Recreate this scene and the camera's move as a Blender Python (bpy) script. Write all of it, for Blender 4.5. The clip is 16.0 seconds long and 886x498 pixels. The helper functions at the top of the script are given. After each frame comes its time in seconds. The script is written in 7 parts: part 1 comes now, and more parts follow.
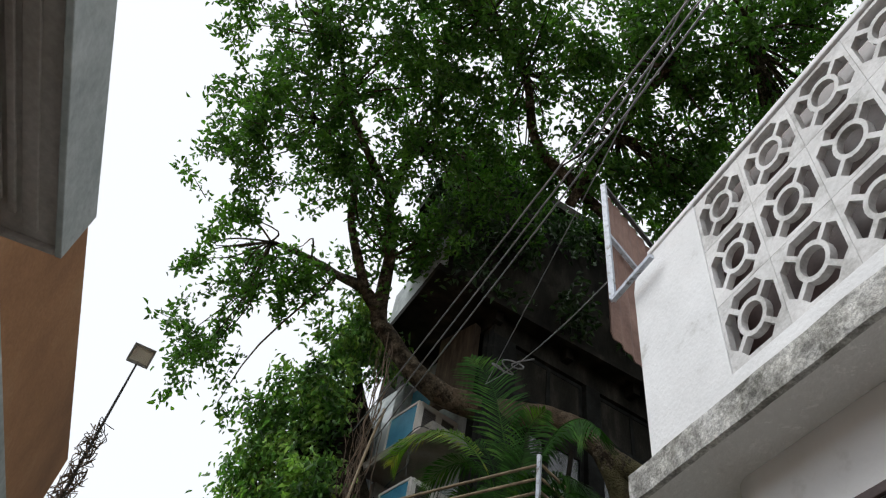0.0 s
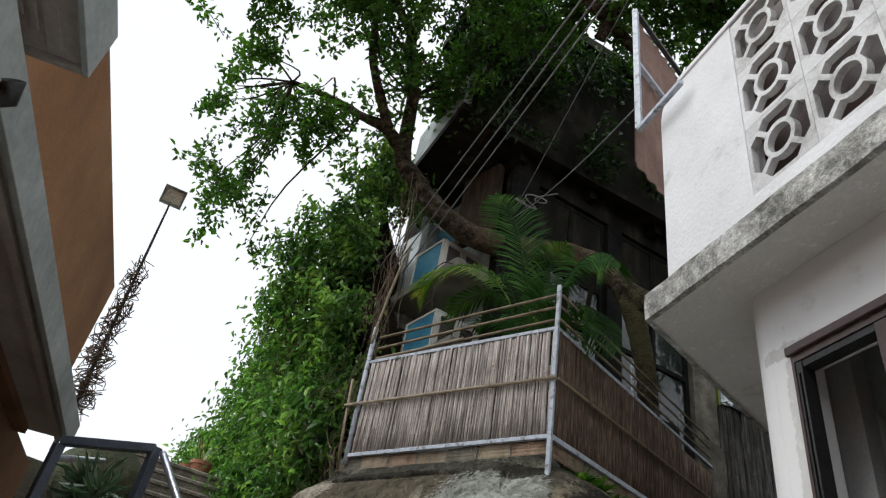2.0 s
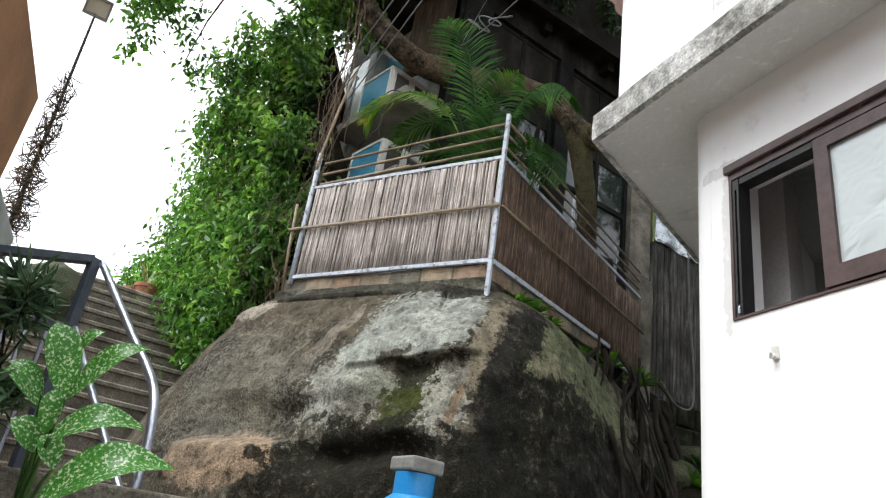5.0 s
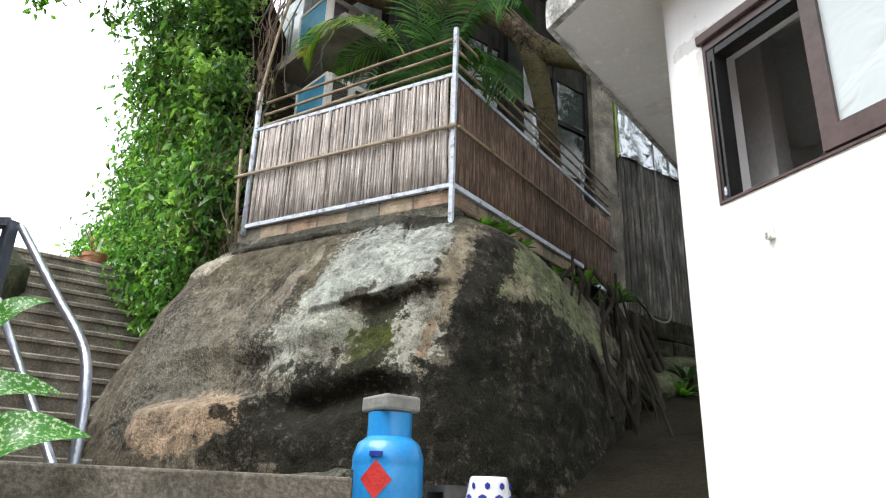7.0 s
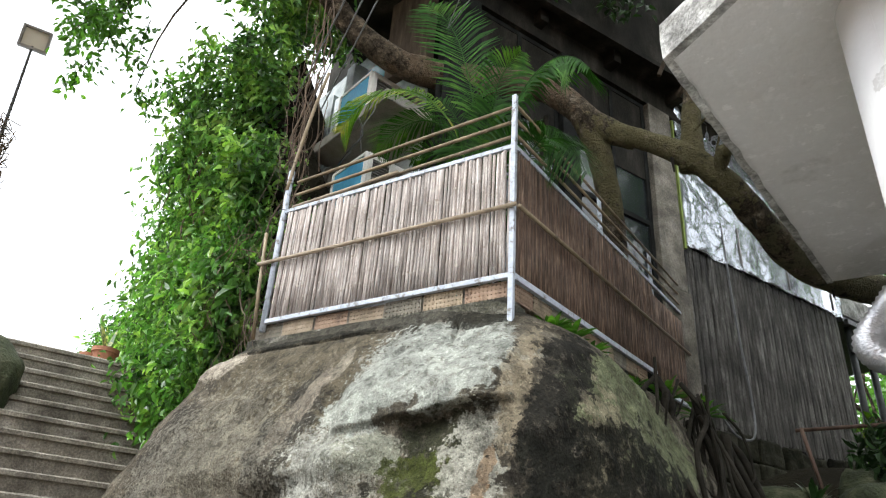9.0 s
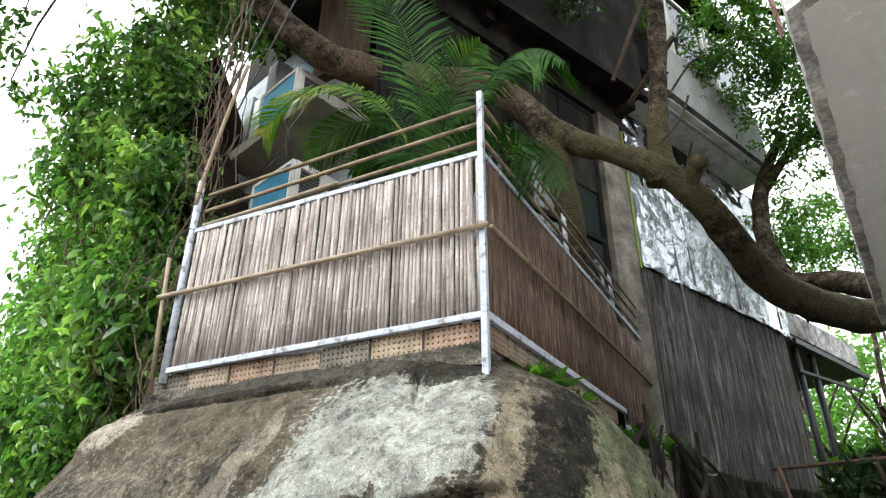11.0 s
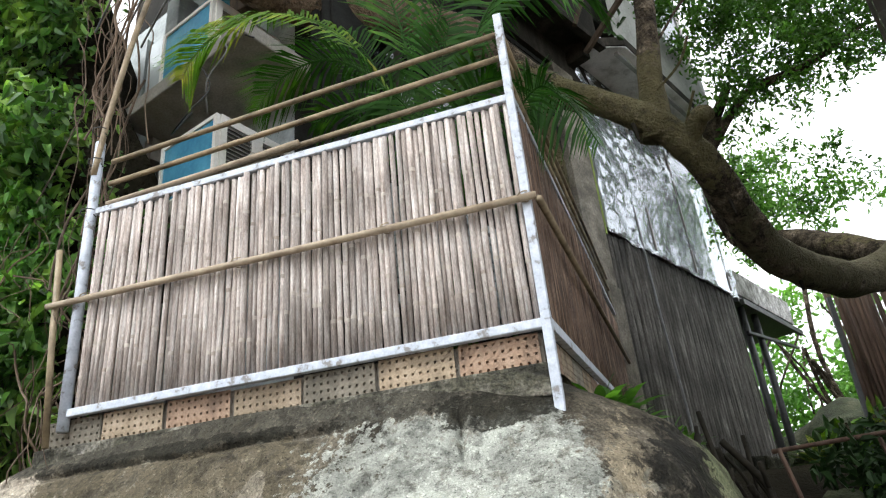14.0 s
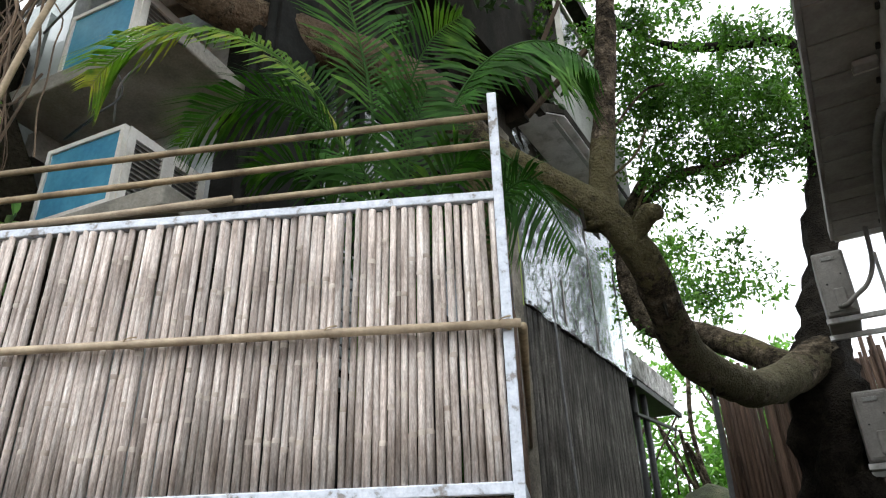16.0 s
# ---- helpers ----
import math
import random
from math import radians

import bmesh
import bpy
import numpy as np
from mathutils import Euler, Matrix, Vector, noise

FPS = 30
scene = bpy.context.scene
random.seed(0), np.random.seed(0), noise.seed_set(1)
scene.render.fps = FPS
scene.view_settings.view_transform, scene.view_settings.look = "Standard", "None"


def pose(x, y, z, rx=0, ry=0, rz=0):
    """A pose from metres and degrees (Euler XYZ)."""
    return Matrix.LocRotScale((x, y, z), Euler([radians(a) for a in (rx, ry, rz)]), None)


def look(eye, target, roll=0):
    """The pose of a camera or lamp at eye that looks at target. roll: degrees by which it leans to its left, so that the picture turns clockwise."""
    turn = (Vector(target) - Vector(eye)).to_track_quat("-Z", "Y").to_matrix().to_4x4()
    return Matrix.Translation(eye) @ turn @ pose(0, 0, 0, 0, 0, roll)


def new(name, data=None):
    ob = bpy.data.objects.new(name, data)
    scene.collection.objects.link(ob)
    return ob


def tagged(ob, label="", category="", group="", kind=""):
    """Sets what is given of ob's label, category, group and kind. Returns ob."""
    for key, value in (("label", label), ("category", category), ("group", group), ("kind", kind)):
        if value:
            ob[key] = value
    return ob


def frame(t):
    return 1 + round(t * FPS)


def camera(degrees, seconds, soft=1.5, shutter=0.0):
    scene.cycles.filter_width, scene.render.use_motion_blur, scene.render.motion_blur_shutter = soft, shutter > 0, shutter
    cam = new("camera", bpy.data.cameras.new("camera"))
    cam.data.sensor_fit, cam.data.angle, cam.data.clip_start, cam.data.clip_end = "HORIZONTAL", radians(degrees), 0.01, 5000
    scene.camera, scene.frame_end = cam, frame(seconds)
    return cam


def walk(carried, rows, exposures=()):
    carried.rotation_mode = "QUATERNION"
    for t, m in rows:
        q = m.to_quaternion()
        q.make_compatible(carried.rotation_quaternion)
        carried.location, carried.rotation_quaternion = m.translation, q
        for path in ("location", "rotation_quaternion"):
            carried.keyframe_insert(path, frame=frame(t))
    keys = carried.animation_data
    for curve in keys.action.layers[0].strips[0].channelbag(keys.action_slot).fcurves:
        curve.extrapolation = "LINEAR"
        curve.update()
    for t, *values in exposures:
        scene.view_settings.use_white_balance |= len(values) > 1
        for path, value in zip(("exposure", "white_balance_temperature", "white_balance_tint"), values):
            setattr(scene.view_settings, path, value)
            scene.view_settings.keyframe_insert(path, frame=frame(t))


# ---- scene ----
cam = camera(65.1, 16.0, soft=1.2)
PATH = [
    (0, (0.037, -0.083, 1.696), (-0.661, 0.734, 2.935), 11.8),
    (0.5, (0.036, -0.075, 1.662), (-0.704, 0.798, 2.836), 12.1),
    (1, (0.048, -0.074, 1.639), (-0.737, 0.860, 2.734), 11.8),
    (1.5, (0.045, -0.064, 1.612), (-0.773, 0.925, 2.632), 11.7),
    (2, (0.025, -0.035, 1.590), (-0.819, 0.978, 2.565), 11.1),
    (2.5, (0.021, -0.009, 1.571), (-0.839, 1.042, 2.490), 10.5),
    (3, (0.021, 0.008, 1.551), (-0.859, 1.101, 2.400), 10.5),
    (3.5, (0.025, 0.027, 1.533), (-0.849, 1.168, 2.325), 9.5),
    (4, (0.022, 0.060, 1.520), (-0.831, 1.235, 2.281), 8.5),
    (4.5, (0.003, 0.074, 1.509), (-0.812, 1.303, 2.226), 9.1),
    (5, (-0.015, 0.067, 1.500), (-0.811, 1.330, 2.180), 9.0),
    (5.2, (-0.018, 0.088, 1.493), (-0.807, 1.357, 2.168), 8.7),
    (7.3, (-0.197, 0.501, 1.534), (-0.951, 1.844, 2.097), 1.2),
    (7.5, (-0.258, 0.590, 1.566), (-1.026, 1.884, 2.219), 2.3),
    (8, (-0.393, 0.760, 1.607), (-1.215, 1.969, 2.350), 3.8),
    (8.5, (-0.553, 0.881, 1.771), (-1.377, 2.080, 2.528), 5.0),
    (9, (-0.638, 1.053, 1.876), (-1.424, 2.272, 2.641), 4.2),
    (9.5, (-0.741, 1.207, 2.057), (-1.471, 2.435, 2.863), 3.7),
    (9.7, (-0.814, 1.254, 2.072), (-1.516, 2.494, 2.883), 1.1),
    (11.8, (-1.393, 1.699, 2.555), (-1.941, 3.035, 3.332), -0.9),
    (12, (-1.456, 1.704, 2.570), (-1.967, 3.066, 3.328), -2.3),
    (12.5, (-1.593, 1.768, 2.554), (-1.997, 3.205, 3.233), -2.8),
    (13, (-1.729, 1.909, 2.612), (-2.099, 3.377, 3.243), -4.5),
    (13.5, (-1.874, 2.089, 2.835), (-2.253, 3.537, 3.502), -4.1),
    (14, (-1.990, 2.161, 2.937), (-2.399, 3.583, 3.643), -5.7),
    (14.5, (-2.219, 2.285, 3.173), (-2.585, 3.710, 3.899), -1.8),
    (15, (-2.335, 2.319, 3.333), (-2.561, 3.776, 4.051), 0.5),
    (15.5, (-2.351, 2.307, 3.371), (-2.471, 3.776, 4.090), -2.6),
    (16, (-2.288, 2.372, 3.421), (-2.433, 3.829, 4.159), -1.7),
]
EXPOSURE = [(0, 0.4), (1.5, 0.42), (3, 0.54), (3.5, 0.75), (5, 1.26), (7.5, 1.67), (9, 1.7), (12.5, 1.84), (14, 1.66), (16, 1.52)]
walk(cam, [(t, look(eye, target, roll)) for t, eye, target, roll in PATH], EXPOSURE)

# ---- light ----
world = bpy.data.worlds.new("overcast_sky")
scene.world = world
world.use_nodes = True
wn, wl = world.node_tree.nodes, world.node_tree.links
sky = wn.new("ShaderNodeTexSky")
sky.sky_type, sky.sun_disc = "NISHITA", False
sky.sun_elevation, sky.sun_rotation = radians(62), radians(212)
cloud = wn.new("ShaderNodeMix")
cloud.data_type = "RGBA"
cloud.inputs["Factor"].default_value = 0.8
cloud.inputs["B"].default_value = (10.5, 10.8, 11.2, 1)
wl.new(sky.outputs["Color"], cloud.inputs["A"])
wl.new(cloud.outputs["Result"], wn["Background"].inputs["Color"])
wn["Background"].inputs["Strength"].default_value = 0.085
sun = new("sun", bpy.data.lights.new("sun", "SUN"))
sun.data.energy, sun.data.angle, sun.data.color = 2.2, radians(45), (0.98, 1.0, 1.0)
sun.matrix_world = look((-2.8, -4.4, 9.8), (0, 0, 0))

# ---- frames of the plan ----
AL = Vector((-0.813, 0.581, 0))      # along the alley, uphill
NO = Vector((0.581, 0.813, 0))       # across the alley, towards the rock
ALLEY = Matrix.Rotation(radians(-35.55), 4, "Z")   # x against the climb, y across


def al(s, n, z):
    return Vector((AL.x * s + NO.x * n, AL.y * s + NO.y * n, z))


# ---- helpers of this place ----
def thing(name, at, label, category, group="", kind=""):
    ob = new(name)
    ob.location = at
    ob.empty_display_size = 0.1
    return tagged(ob, label, category, group, kind)


def base_of(ob):
    p = Vector((0, 0, 0))
    while ob:
        p += ob.location
        ob = ob.parent
    return p


def to_mesh(name, bm, smooth=False):
    me = bpy.data.meshes.new(name)
    bmesh.ops.recalc_face_normals(bm, faces=bm.faces[:])
    bm.to_mesh(me)
    bm.free()
    if smooth:
        me.shade_smooth()
    return me


def part(name, bm, material, parent, label="", smooth=False):
    bm.transform(Matrix.Translation(-base_of(parent)))
    ob = new(name, to_mesh(name, bm, smooth))
    ob.data.materials.append(material)
    ob.parent = parent
    return tagged(ob, label)


def solo(name, bm, material, label, category="", kind="", smooth=False, group=""):
    ob = new(name, to_mesh(name, bm, smooth))
    ob.data.materials.append(material)
    return tagged(ob, label, category, group, kind)


def box(bm, lo, hi, m=None, bevel=0.0):
    """A box between two corners, in the frame m."""
    c = [(a + b) / 2 for a, b in zip(lo, hi)]
    d = [abs(b - a) for a, b in zip(lo, hi)]
    mat = (m or Matrix()) @ Matrix.Translation(c) @ Matrix.Diagonal((*d, 1))
    got = bmesh.ops.create_cube(bm, size=1, matrix=mat)
    if bevel:
        edges = {e for v in got["verts"] for e in v.link_edges}
        bmesh.ops.bevel(bm, geom=list(edges), offset=bevel, segments=2, profile=0.5, affect="EDGES")
    return bm


def nb():
    return bmesh.new()


def beam(bm, a, b, w, h, bevel=0.0):
    """A bar of section w x h from a to b."""
    a, b = Vector(a), Vector(b)
    d = b - a
    q = d.to_track_quat("Y", "Z").to_matrix().to_4x4()
    m = Matrix.Translation((a + b) / 2) @ q
    return box(bm, (-w / 2, -d.length / 2, -h / 2), (w / 2, d.length / 2, h / 2), m, bevel)


def tube(bm, pts, radii, seg=8, caps=True):
    """A round tube through points, with a radius at each."""
    pts = [Vector(p) for p in pts]
    if not isinstance(radii, (list, tuple)):
        radii = [radii] * len(pts)
    rings, side = [], None
    for i, p in enumerate(pts):
        d = (pts[min(i + 1, len(pts) - 1)] - pts[max(i - 1, 0)]).normalized()
        if side is None:
            side = d.orthogonal().normalized()
        side = (side - d * side.dot(d)).normalized()
        up = d.cross(side)
        rings.append([bm.verts.new(p + (side * math.cos(k * math.tau / seg) + up * math.sin(k * math.tau / seg)) * radii[i]) for k in range(seg)])
    for a, b in zip(rings, rings[1:]):
        for k in range(seg):
            bm.faces.new((a[k], a[(k + 1) % seg], b[(k + 1) % seg], b[k]))
    if caps:
        bm.faces.new(rings[0][::-1])
        bm.faces.new(rings[-1])
    return bm


def smooth_path(pts, n=6):
    """Catmull-Rom through points."""
    p = [Vector(q) for q in pts]
    p = [2 * p[0] - p[1]] + p + [2 * p[-1] - p[-2]]
    out = []
    for i in range(1, len(p) - 2):
        a, b, c, d = p[i - 1:i + 3]
        for k in range(n):
            t = k / n
            out.append(0.5 * (2 * b + (c - a) * t + (2 * a - 5 * b + 4 * c - d) * t * t + (3 * b - a - 3 * c + d) * t ** 3))
    return out + [p[-2]]


def lerp_list(v, n):
    out = []
    for a, b in zip(v, v[1:]):
        out += [a + (b - a) * k / n for k in range(n)]
    return out + [v[-1]]


def prism(bm, poly, z0, z1):
    lo = [bm.verts.new((x, y, z0)) for x, y in poly]
    hi = [bm.verts.new((x, y, z1)) for x, y in poly]
    n = len(poly)
    bm.faces.new(lo[::-1])
    bm.faces.new(hi)
    for i in range(n):
        bm.faces.new((lo[i], lo[(i + 1) % n], hi[(i + 1) % n], hi[i]))
    return bm


def lathe(bm, profile, at, seg=24):
    """A turned body: (radius, z) pairs about the vertical at a place."""
    rings = [[bm.verts.new((at[0] + r * math.cos(k * math.tau / seg), at[1] + r * math.sin(k * math.tau / seg), at[2] + z)) for k in range(seg)] for r, z in profile]
    for a, b in zip(rings, rings[1:]):
        for k in range(seg):
            bm.faces.new((a[k], a[(k + 1) % seg], b[(k + 1) % seg], b[k]))
    bm.faces.new(rings[0][::-1])
    bm.faces.new(rings[-1])
    return bm


def smoothstep(a, b, x):
    t = min(1, max(0, (x - a) / (b - a)))
    return t * t * (3 - 2 * t)


def fbm(p, octaves=4):
    v, a, s = 0, 1, 1
    for _ in range(octaves):
        v += a * noise.noise(Vector(p) * s)
        a, s = a / 2, s * 2.1
    return v


# ---- materials ----
def mat(name, stops, rough=0.8, metal=0.0, scale=6.0, bump=0.3, fine=60.0, stretch=(1, 1, 1), spec=0.4, depth=0.01, mottle=0.25, piece=0.0, island=0.0, coat=0.0):
    """A surface whose colour runs through stops by a large noise, is mottled by a fine one, with relief. piece: variation from object to object; island: from piece to piece."""
    m = bpy.data.materials.new(name)
    m.use_nodes = True
    n, l = m.node_tree.nodes, m.node_tree.links
    b = n["Principled BSDF"]
    co = n.new("ShaderNodeTexCoord")
    mp = n.new("ShaderNodeMapping")
    mp.inputs["Scale"].default_value = stretch
    l.new(co.outputs["Object"], mp.inputs["Vector"])
    vec = mp.outputs["Vector"]
    info = n.new("ShaderNodeObjectInfo")
    if piece:
        sh = n.new("ShaderNodeVectorMath")
        sh.operation = "MULTIPLY_ADD"
        comb = n.new("ShaderNodeCombineXYZ")
        for k in range(3):
            l.new(info.outputs["Random"], comb.inputs[k])
        sh.inputs[1].default_value = (37, 53, 71)
        l.new(comb.outputs[0], sh.inputs[0])
        l.new(vec, sh.inputs[2])
        vec = sh.outputs[0]
    big = n.new("ShaderNodeTexNoise")
    big.inputs["Scale"].default_value, big.inputs["Detail"].default_value = scale, 6
    big.inputs["Roughness"].default_value = 0.62
    l.new(vec, big.inputs["Vector"])
    small = n.new("ShaderNodeTexNoise")
    small.inputs["Scale"].default_value, small.inputs["Detail"].default_value = fine, 5
    l.new(vec, small.inputs["Vector"])
    ramp = n.new("ShaderNodeValToRGB")
    el = ramp.color_ramp.elements
    while len(el) < len(stops):
        el.new(0.5)
    for e, (p, c) in zip(el, stops):
        e.position, e.color = p, (*c, 1)
    l.new(big.outputs["Fac"], ramp.inputs["Fac"])
    mix = n.new("ShaderNodeMix")
    mix.data_type, mix.blend_type = "RGBA", "OVERLAY"
    mix.inputs["Factor"].default_value = mottle
    l.new(ramp.outputs["Color"], mix.inputs["A"])
    l.new(small.outputs["Fac"], mix.inputs["B"])
    colour = mix.outputs["Result"]
    for amount, source in ((piece, info.outputs["Random"]), (island, n.new("ShaderNodeNewGeometry").outputs["Random Per Island"])):
        if amount:
            rng = n.new("ShaderNodeMapRange")
            rng.inputs["To Min"].default_value, rng.inputs["To Max"].default_value = 1 - amount, 1 + amount
            l.new(source, rng.inputs["Value"])
            hs = n.new("ShaderNodeHueSaturation")
            l.new(rng.outputs[0], hs.inputs["Value"])
            l.new(colour, hs.inputs["Color"])
            colour = hs.outputs["Color"]
    l.new(colour, b.inputs["Base Color"])
    bp = n.new("ShaderNodeBump")
    bp.inputs["Strength"].default_value, bp.inputs["Distance"].default_value = bump, depth
    add = n.new("ShaderNodeMath")
    add.operation = "ADD"
    l.new(big.outputs["Fac"], add.inputs[0])
    l.new(small.outputs["Fac"], add.inputs[1])
    l.new(add.outputs[0], bp.inputs["Height"])
    l.new(bp.outputs["Normal"], b.inputs["Normal"])
    b.inputs["Roughness"].default_value, b.inputs["Metallic"].default_value = rough, metal
    b.inputs["Specular IOR Level"].default_value = spec
    b.inputs["Coat Weight"].default_value = coat
    return m


def leafy(name, stops, through_light=0.35, rough=0.45, scale=2.5, island=0.35, spec=0.35):
    """A leaf: coloured by clump and by leaf, letting some light through."""
    m = mat(name, stops, rough=rough, scale=scale, bump=0.1, fine=25, mottle=0.2, island=island, spec=spec)
    n, l = m.node_tree.nodes, m.node_tree.links
    b = n["Principled BSDF"]
    tr = n.new("ShaderNodeBsdfTranslucent")
    mx = n.new("ShaderNodeMixShader")
    mx.inputs[0].default_value = through_light
    src = b.inputs["Base Color"].links[0].from_socket
    br = n.new("ShaderNodeHueSaturation")
    br.inputs["Value"].default_value, br.inputs["Saturation"].default_value = 1.6, 1.15
    l.new(src, br.inputs["Color"])
    l.new(br.outputs["Color"], tr.inputs["Color"])
    l.new(b.outputs[0], mx.inputs[1])
    l.new(tr.outputs[0], mx.inputs[2])
    l.new(mx.outputs[0], n["Material Output"].inputs["Surface"])
    return m


BAMBOO = mat("grey_bamboo", [(0.3, (0.24, 0.195, 0.165)), (0.46, (0.37, 0.318, 0.285)), (0.6, (0.47, 0.425, 0.39)), (0.75, (0.64, 0.61, 0.58))], rough=0.75, scale=5, stretch=(9, 9, 1.0), fine=70, piece=0.32, bump=0.3, depth=0.003, mottle=0.4, spec=0.15)
NODE = mat("bamboo_node", [(0.3, (0.2, 0.16, 0.13)), (0.7, (0.5, 0.45, 0.39))], rough=0.6, scale=9, piece=0.2)
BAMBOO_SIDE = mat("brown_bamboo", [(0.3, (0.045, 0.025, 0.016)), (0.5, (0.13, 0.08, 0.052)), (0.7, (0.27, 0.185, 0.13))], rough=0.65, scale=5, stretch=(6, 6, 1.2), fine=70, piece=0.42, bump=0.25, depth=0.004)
CANE = mat("brown_cane", [(0.3, (0.11, 0.08, 0.045)), (0.6, (0.31, 0.24, 0.145))], rough=0.5, scale=9, fine=80, piece=0.15)
CANE_PALE = mat("pale_cane", [(0.3, (0.2, 0.15, 0.1)), (0.6, (0.4, 0.32, 0.22))], rough=0.5, scale=9, fine=80, piece=0.1)
FLAKED = mat("flaked_white_steel", [(0.36, (0.2, 0.19, 0.18)), (0.43, (0.42, 0.46, 0.52)), (0.7, (0.58, 0.62, 0.68))], rough=0.45, scale=22, fine=120, bump=0.4, depth=0.003)
BRICK = mat("perforated_clay_brick", [(0.3, (0.14, 0.11, 0.075)), (0.5, (0.29, 0.225, 0.15)), (0.7, (0.4, 0.32, 0.23))], scale=9, fine=120, piece=0.25, bump=0.5, mottle=0.4)
BRICK_RED = mat("red_perforated_brick", [(0.3, (0.15, 0.1, 0.068)), (0.5, (0.29, 0.195, 0.13)), (0.7, (0.38, 0.275, 0.195))], scale=9, fine=120, piece=0.15, bump=0.5, mottle=0.4)
BRICK_GREY = mat("dusty_perforated_brick", [(0.3, (0.11, 0.1, 0.075)), (0.5, (0.21, 0.185, 0.14)), (0.7, (0.3, 0.27, 0.21))], scale=9, fine=120, piece=0.2, bump=0.5, mottle=0.4)
MORTAR = mat("grey_mortar", [(0.3, (0.14, 0.125, 0.1)), (0.7, (0.3, 0.27, 0.22))], scale=14, fine=90, bump=0.6)
ROCK = mat("granite", [(0.32, (0.03, 0.026, 0.02)), (0.44, (0.085, 0.074, 0.054)), (0.52, (0.14, 0.122, 0.09)), (0.6, (0.21, 0.185, 0.14)), (0.7, (0.32, 0.285, 0.225))], rough=0.95, scale=4.5, fine=75, bump=0.6, depth=0.04, mottle=0.8, spec=0.15, stretch=(1.25, 1.25, 0.7))
# Unseen alley floor, made pale to bounce light up to the balcony soffit.
BOUNCE_PAVING = mat("pale_bounce_paving", [(0.3, (0.42, 0.41, 0.38)), (0.6, (0.58, 0.57, 0.54)), (0.75, (0.66, 0.65, 0.62))], scale=3, fine=60, bump=0.4, mottle=0.3)
CONCRETE = mat("weathered_concrete", [(0.3, (0.14, 0.135, 0.115)), (0.55, (0.27, 0.255, 0.22)), (0.75, (0.36, 0.345, 0.31))], scale=3, fine=60, bump=0.4, mottle=0.35)
STEP = mat("grey_step_concrete", [(0.3, (0.085, 0.075, 0.055)), (0.5, (0.18, 0.16, 0.125)), (0.72, (0.29, 0.265, 0.22))], scale=4, fine=70, bump=0.5, mottle=0.4)
PLASTER = mat("white_limewash", [(0.24, (0.62, 0.605, 0.575)), (0.36, (0.85, 0.845, 0.83)), (0.7, (0.91, 0.905, 0.9))], rough=0.85, scale=2.2, fine=40, bump=0.12, mottle=0.12)
STAINED = mat("stained_white_concrete", [(0.34, (0.17, 0.165, 0.14)), (0.5, (0.45, 0.44, 0.41)), (0.7, (0.68, 0.67, 0.65))], rough=0.9, scale=4.5, fine=60, bump=0.5, mottle=0.35)
ORANGE = mat("orange_render", [(0.25, (0.24, 0.115, 0.055)), (0.55, (0.38, 0.19, 0.09)), (0.8, (0.45, 0.26, 0.14))], scale=1.6, fine=40, bump=0.25, mottle=0.2)
EAVE = mat("grey_eave_board", [(0.3, (0.3, 0.33, 0.32)), (0.7, (0.5, 0.53, 0.52))], scale=3, fine=30, stretch=(1, 1, 1), mottle=0.25)
SOFFIT = mat("cream_soffit", [(0.3, (0.34, 0.3, 0.27)), (0.7, (0.5, 0.46, 0.43))], scale=2, fine=40)
SLATE_STEEL = mat("slate_blue_painted_steel", [(0.3, (0.035, 0.045, 0.06)), (0.7, (0.07, 0.085, 0.11))], rough=0.4, scale=8)
PIPE = mat("galvanised_pipe", [(0.3, (0.35, 0.38, 0.45)), (0.7, (0.55, 0.58, 0.65))], rough=0.3, metal=0.85, scale=10)
BARK = mat("banyan_bark", [(0.3, (0.018, 0.014, 0.009)), (0.44, (0.05, 0.039, 0.026)), (0.54, (0.082, 0.065, 0.044)), (0.63, (0.13, 0.105, 0.075)), (0.76, (0.22, 0.185, 0.14))], rough=0.95, scale=7, fine=55, bump=1.0, depth=0.04, mottle=0.65, spec=0.15)
LEAF_TREE = leafy("tree_leaf", [(0.3, (0.028, 0.07, 0.014)), (0.55, (0.06, 0.14, 0.026)), (0.7, (0.13, 0.26, 0.05))], 0.45)
LEAF_VINE = leafy("vine_leaf", [(0.34, (0.034, 0.095, 0.02)), (0.5, (0.088, 0.2, 0.042)), (0.62, (0.24, 0.39, 0.085))], 0.36, rough=0.36, scale=3.2, island=0.6, spec=0.5)
LEAF_VINE_PALE = leafy("pale_vine_leaf", [(0.34, (0.058, 0.14, 0.032)), (0.5, (0.14, 0.28, 0.07)), (0.62, (0.29, 0.44, 0.12))], 0.36, rough=0.36, scale=3.2, island=0.6, spec=0.5)
LEAF_PALM = leafy("palm_leaflet", [(0.3, (0.014, 0.045, 0.008)), (0.55, (0.032, 0.095, 0.016)), (0.7, (0.1, 0.2, 0.03))], 0.2, rough=0.55, island=0.5, spec=0.12)
LEAF_PALM_OLD = leafy("yellowing_palm_leaflet", [(0.36, (0.06, 0.15, 0.022)), (0.52, (0.13, 0.24, 0.04)), (0.64, (0.34, 0.34, 0.07)), (0.76, (0.45, 0.34, 0.17))], 0.4, rough=0.5, scale=4, spec=0.2)
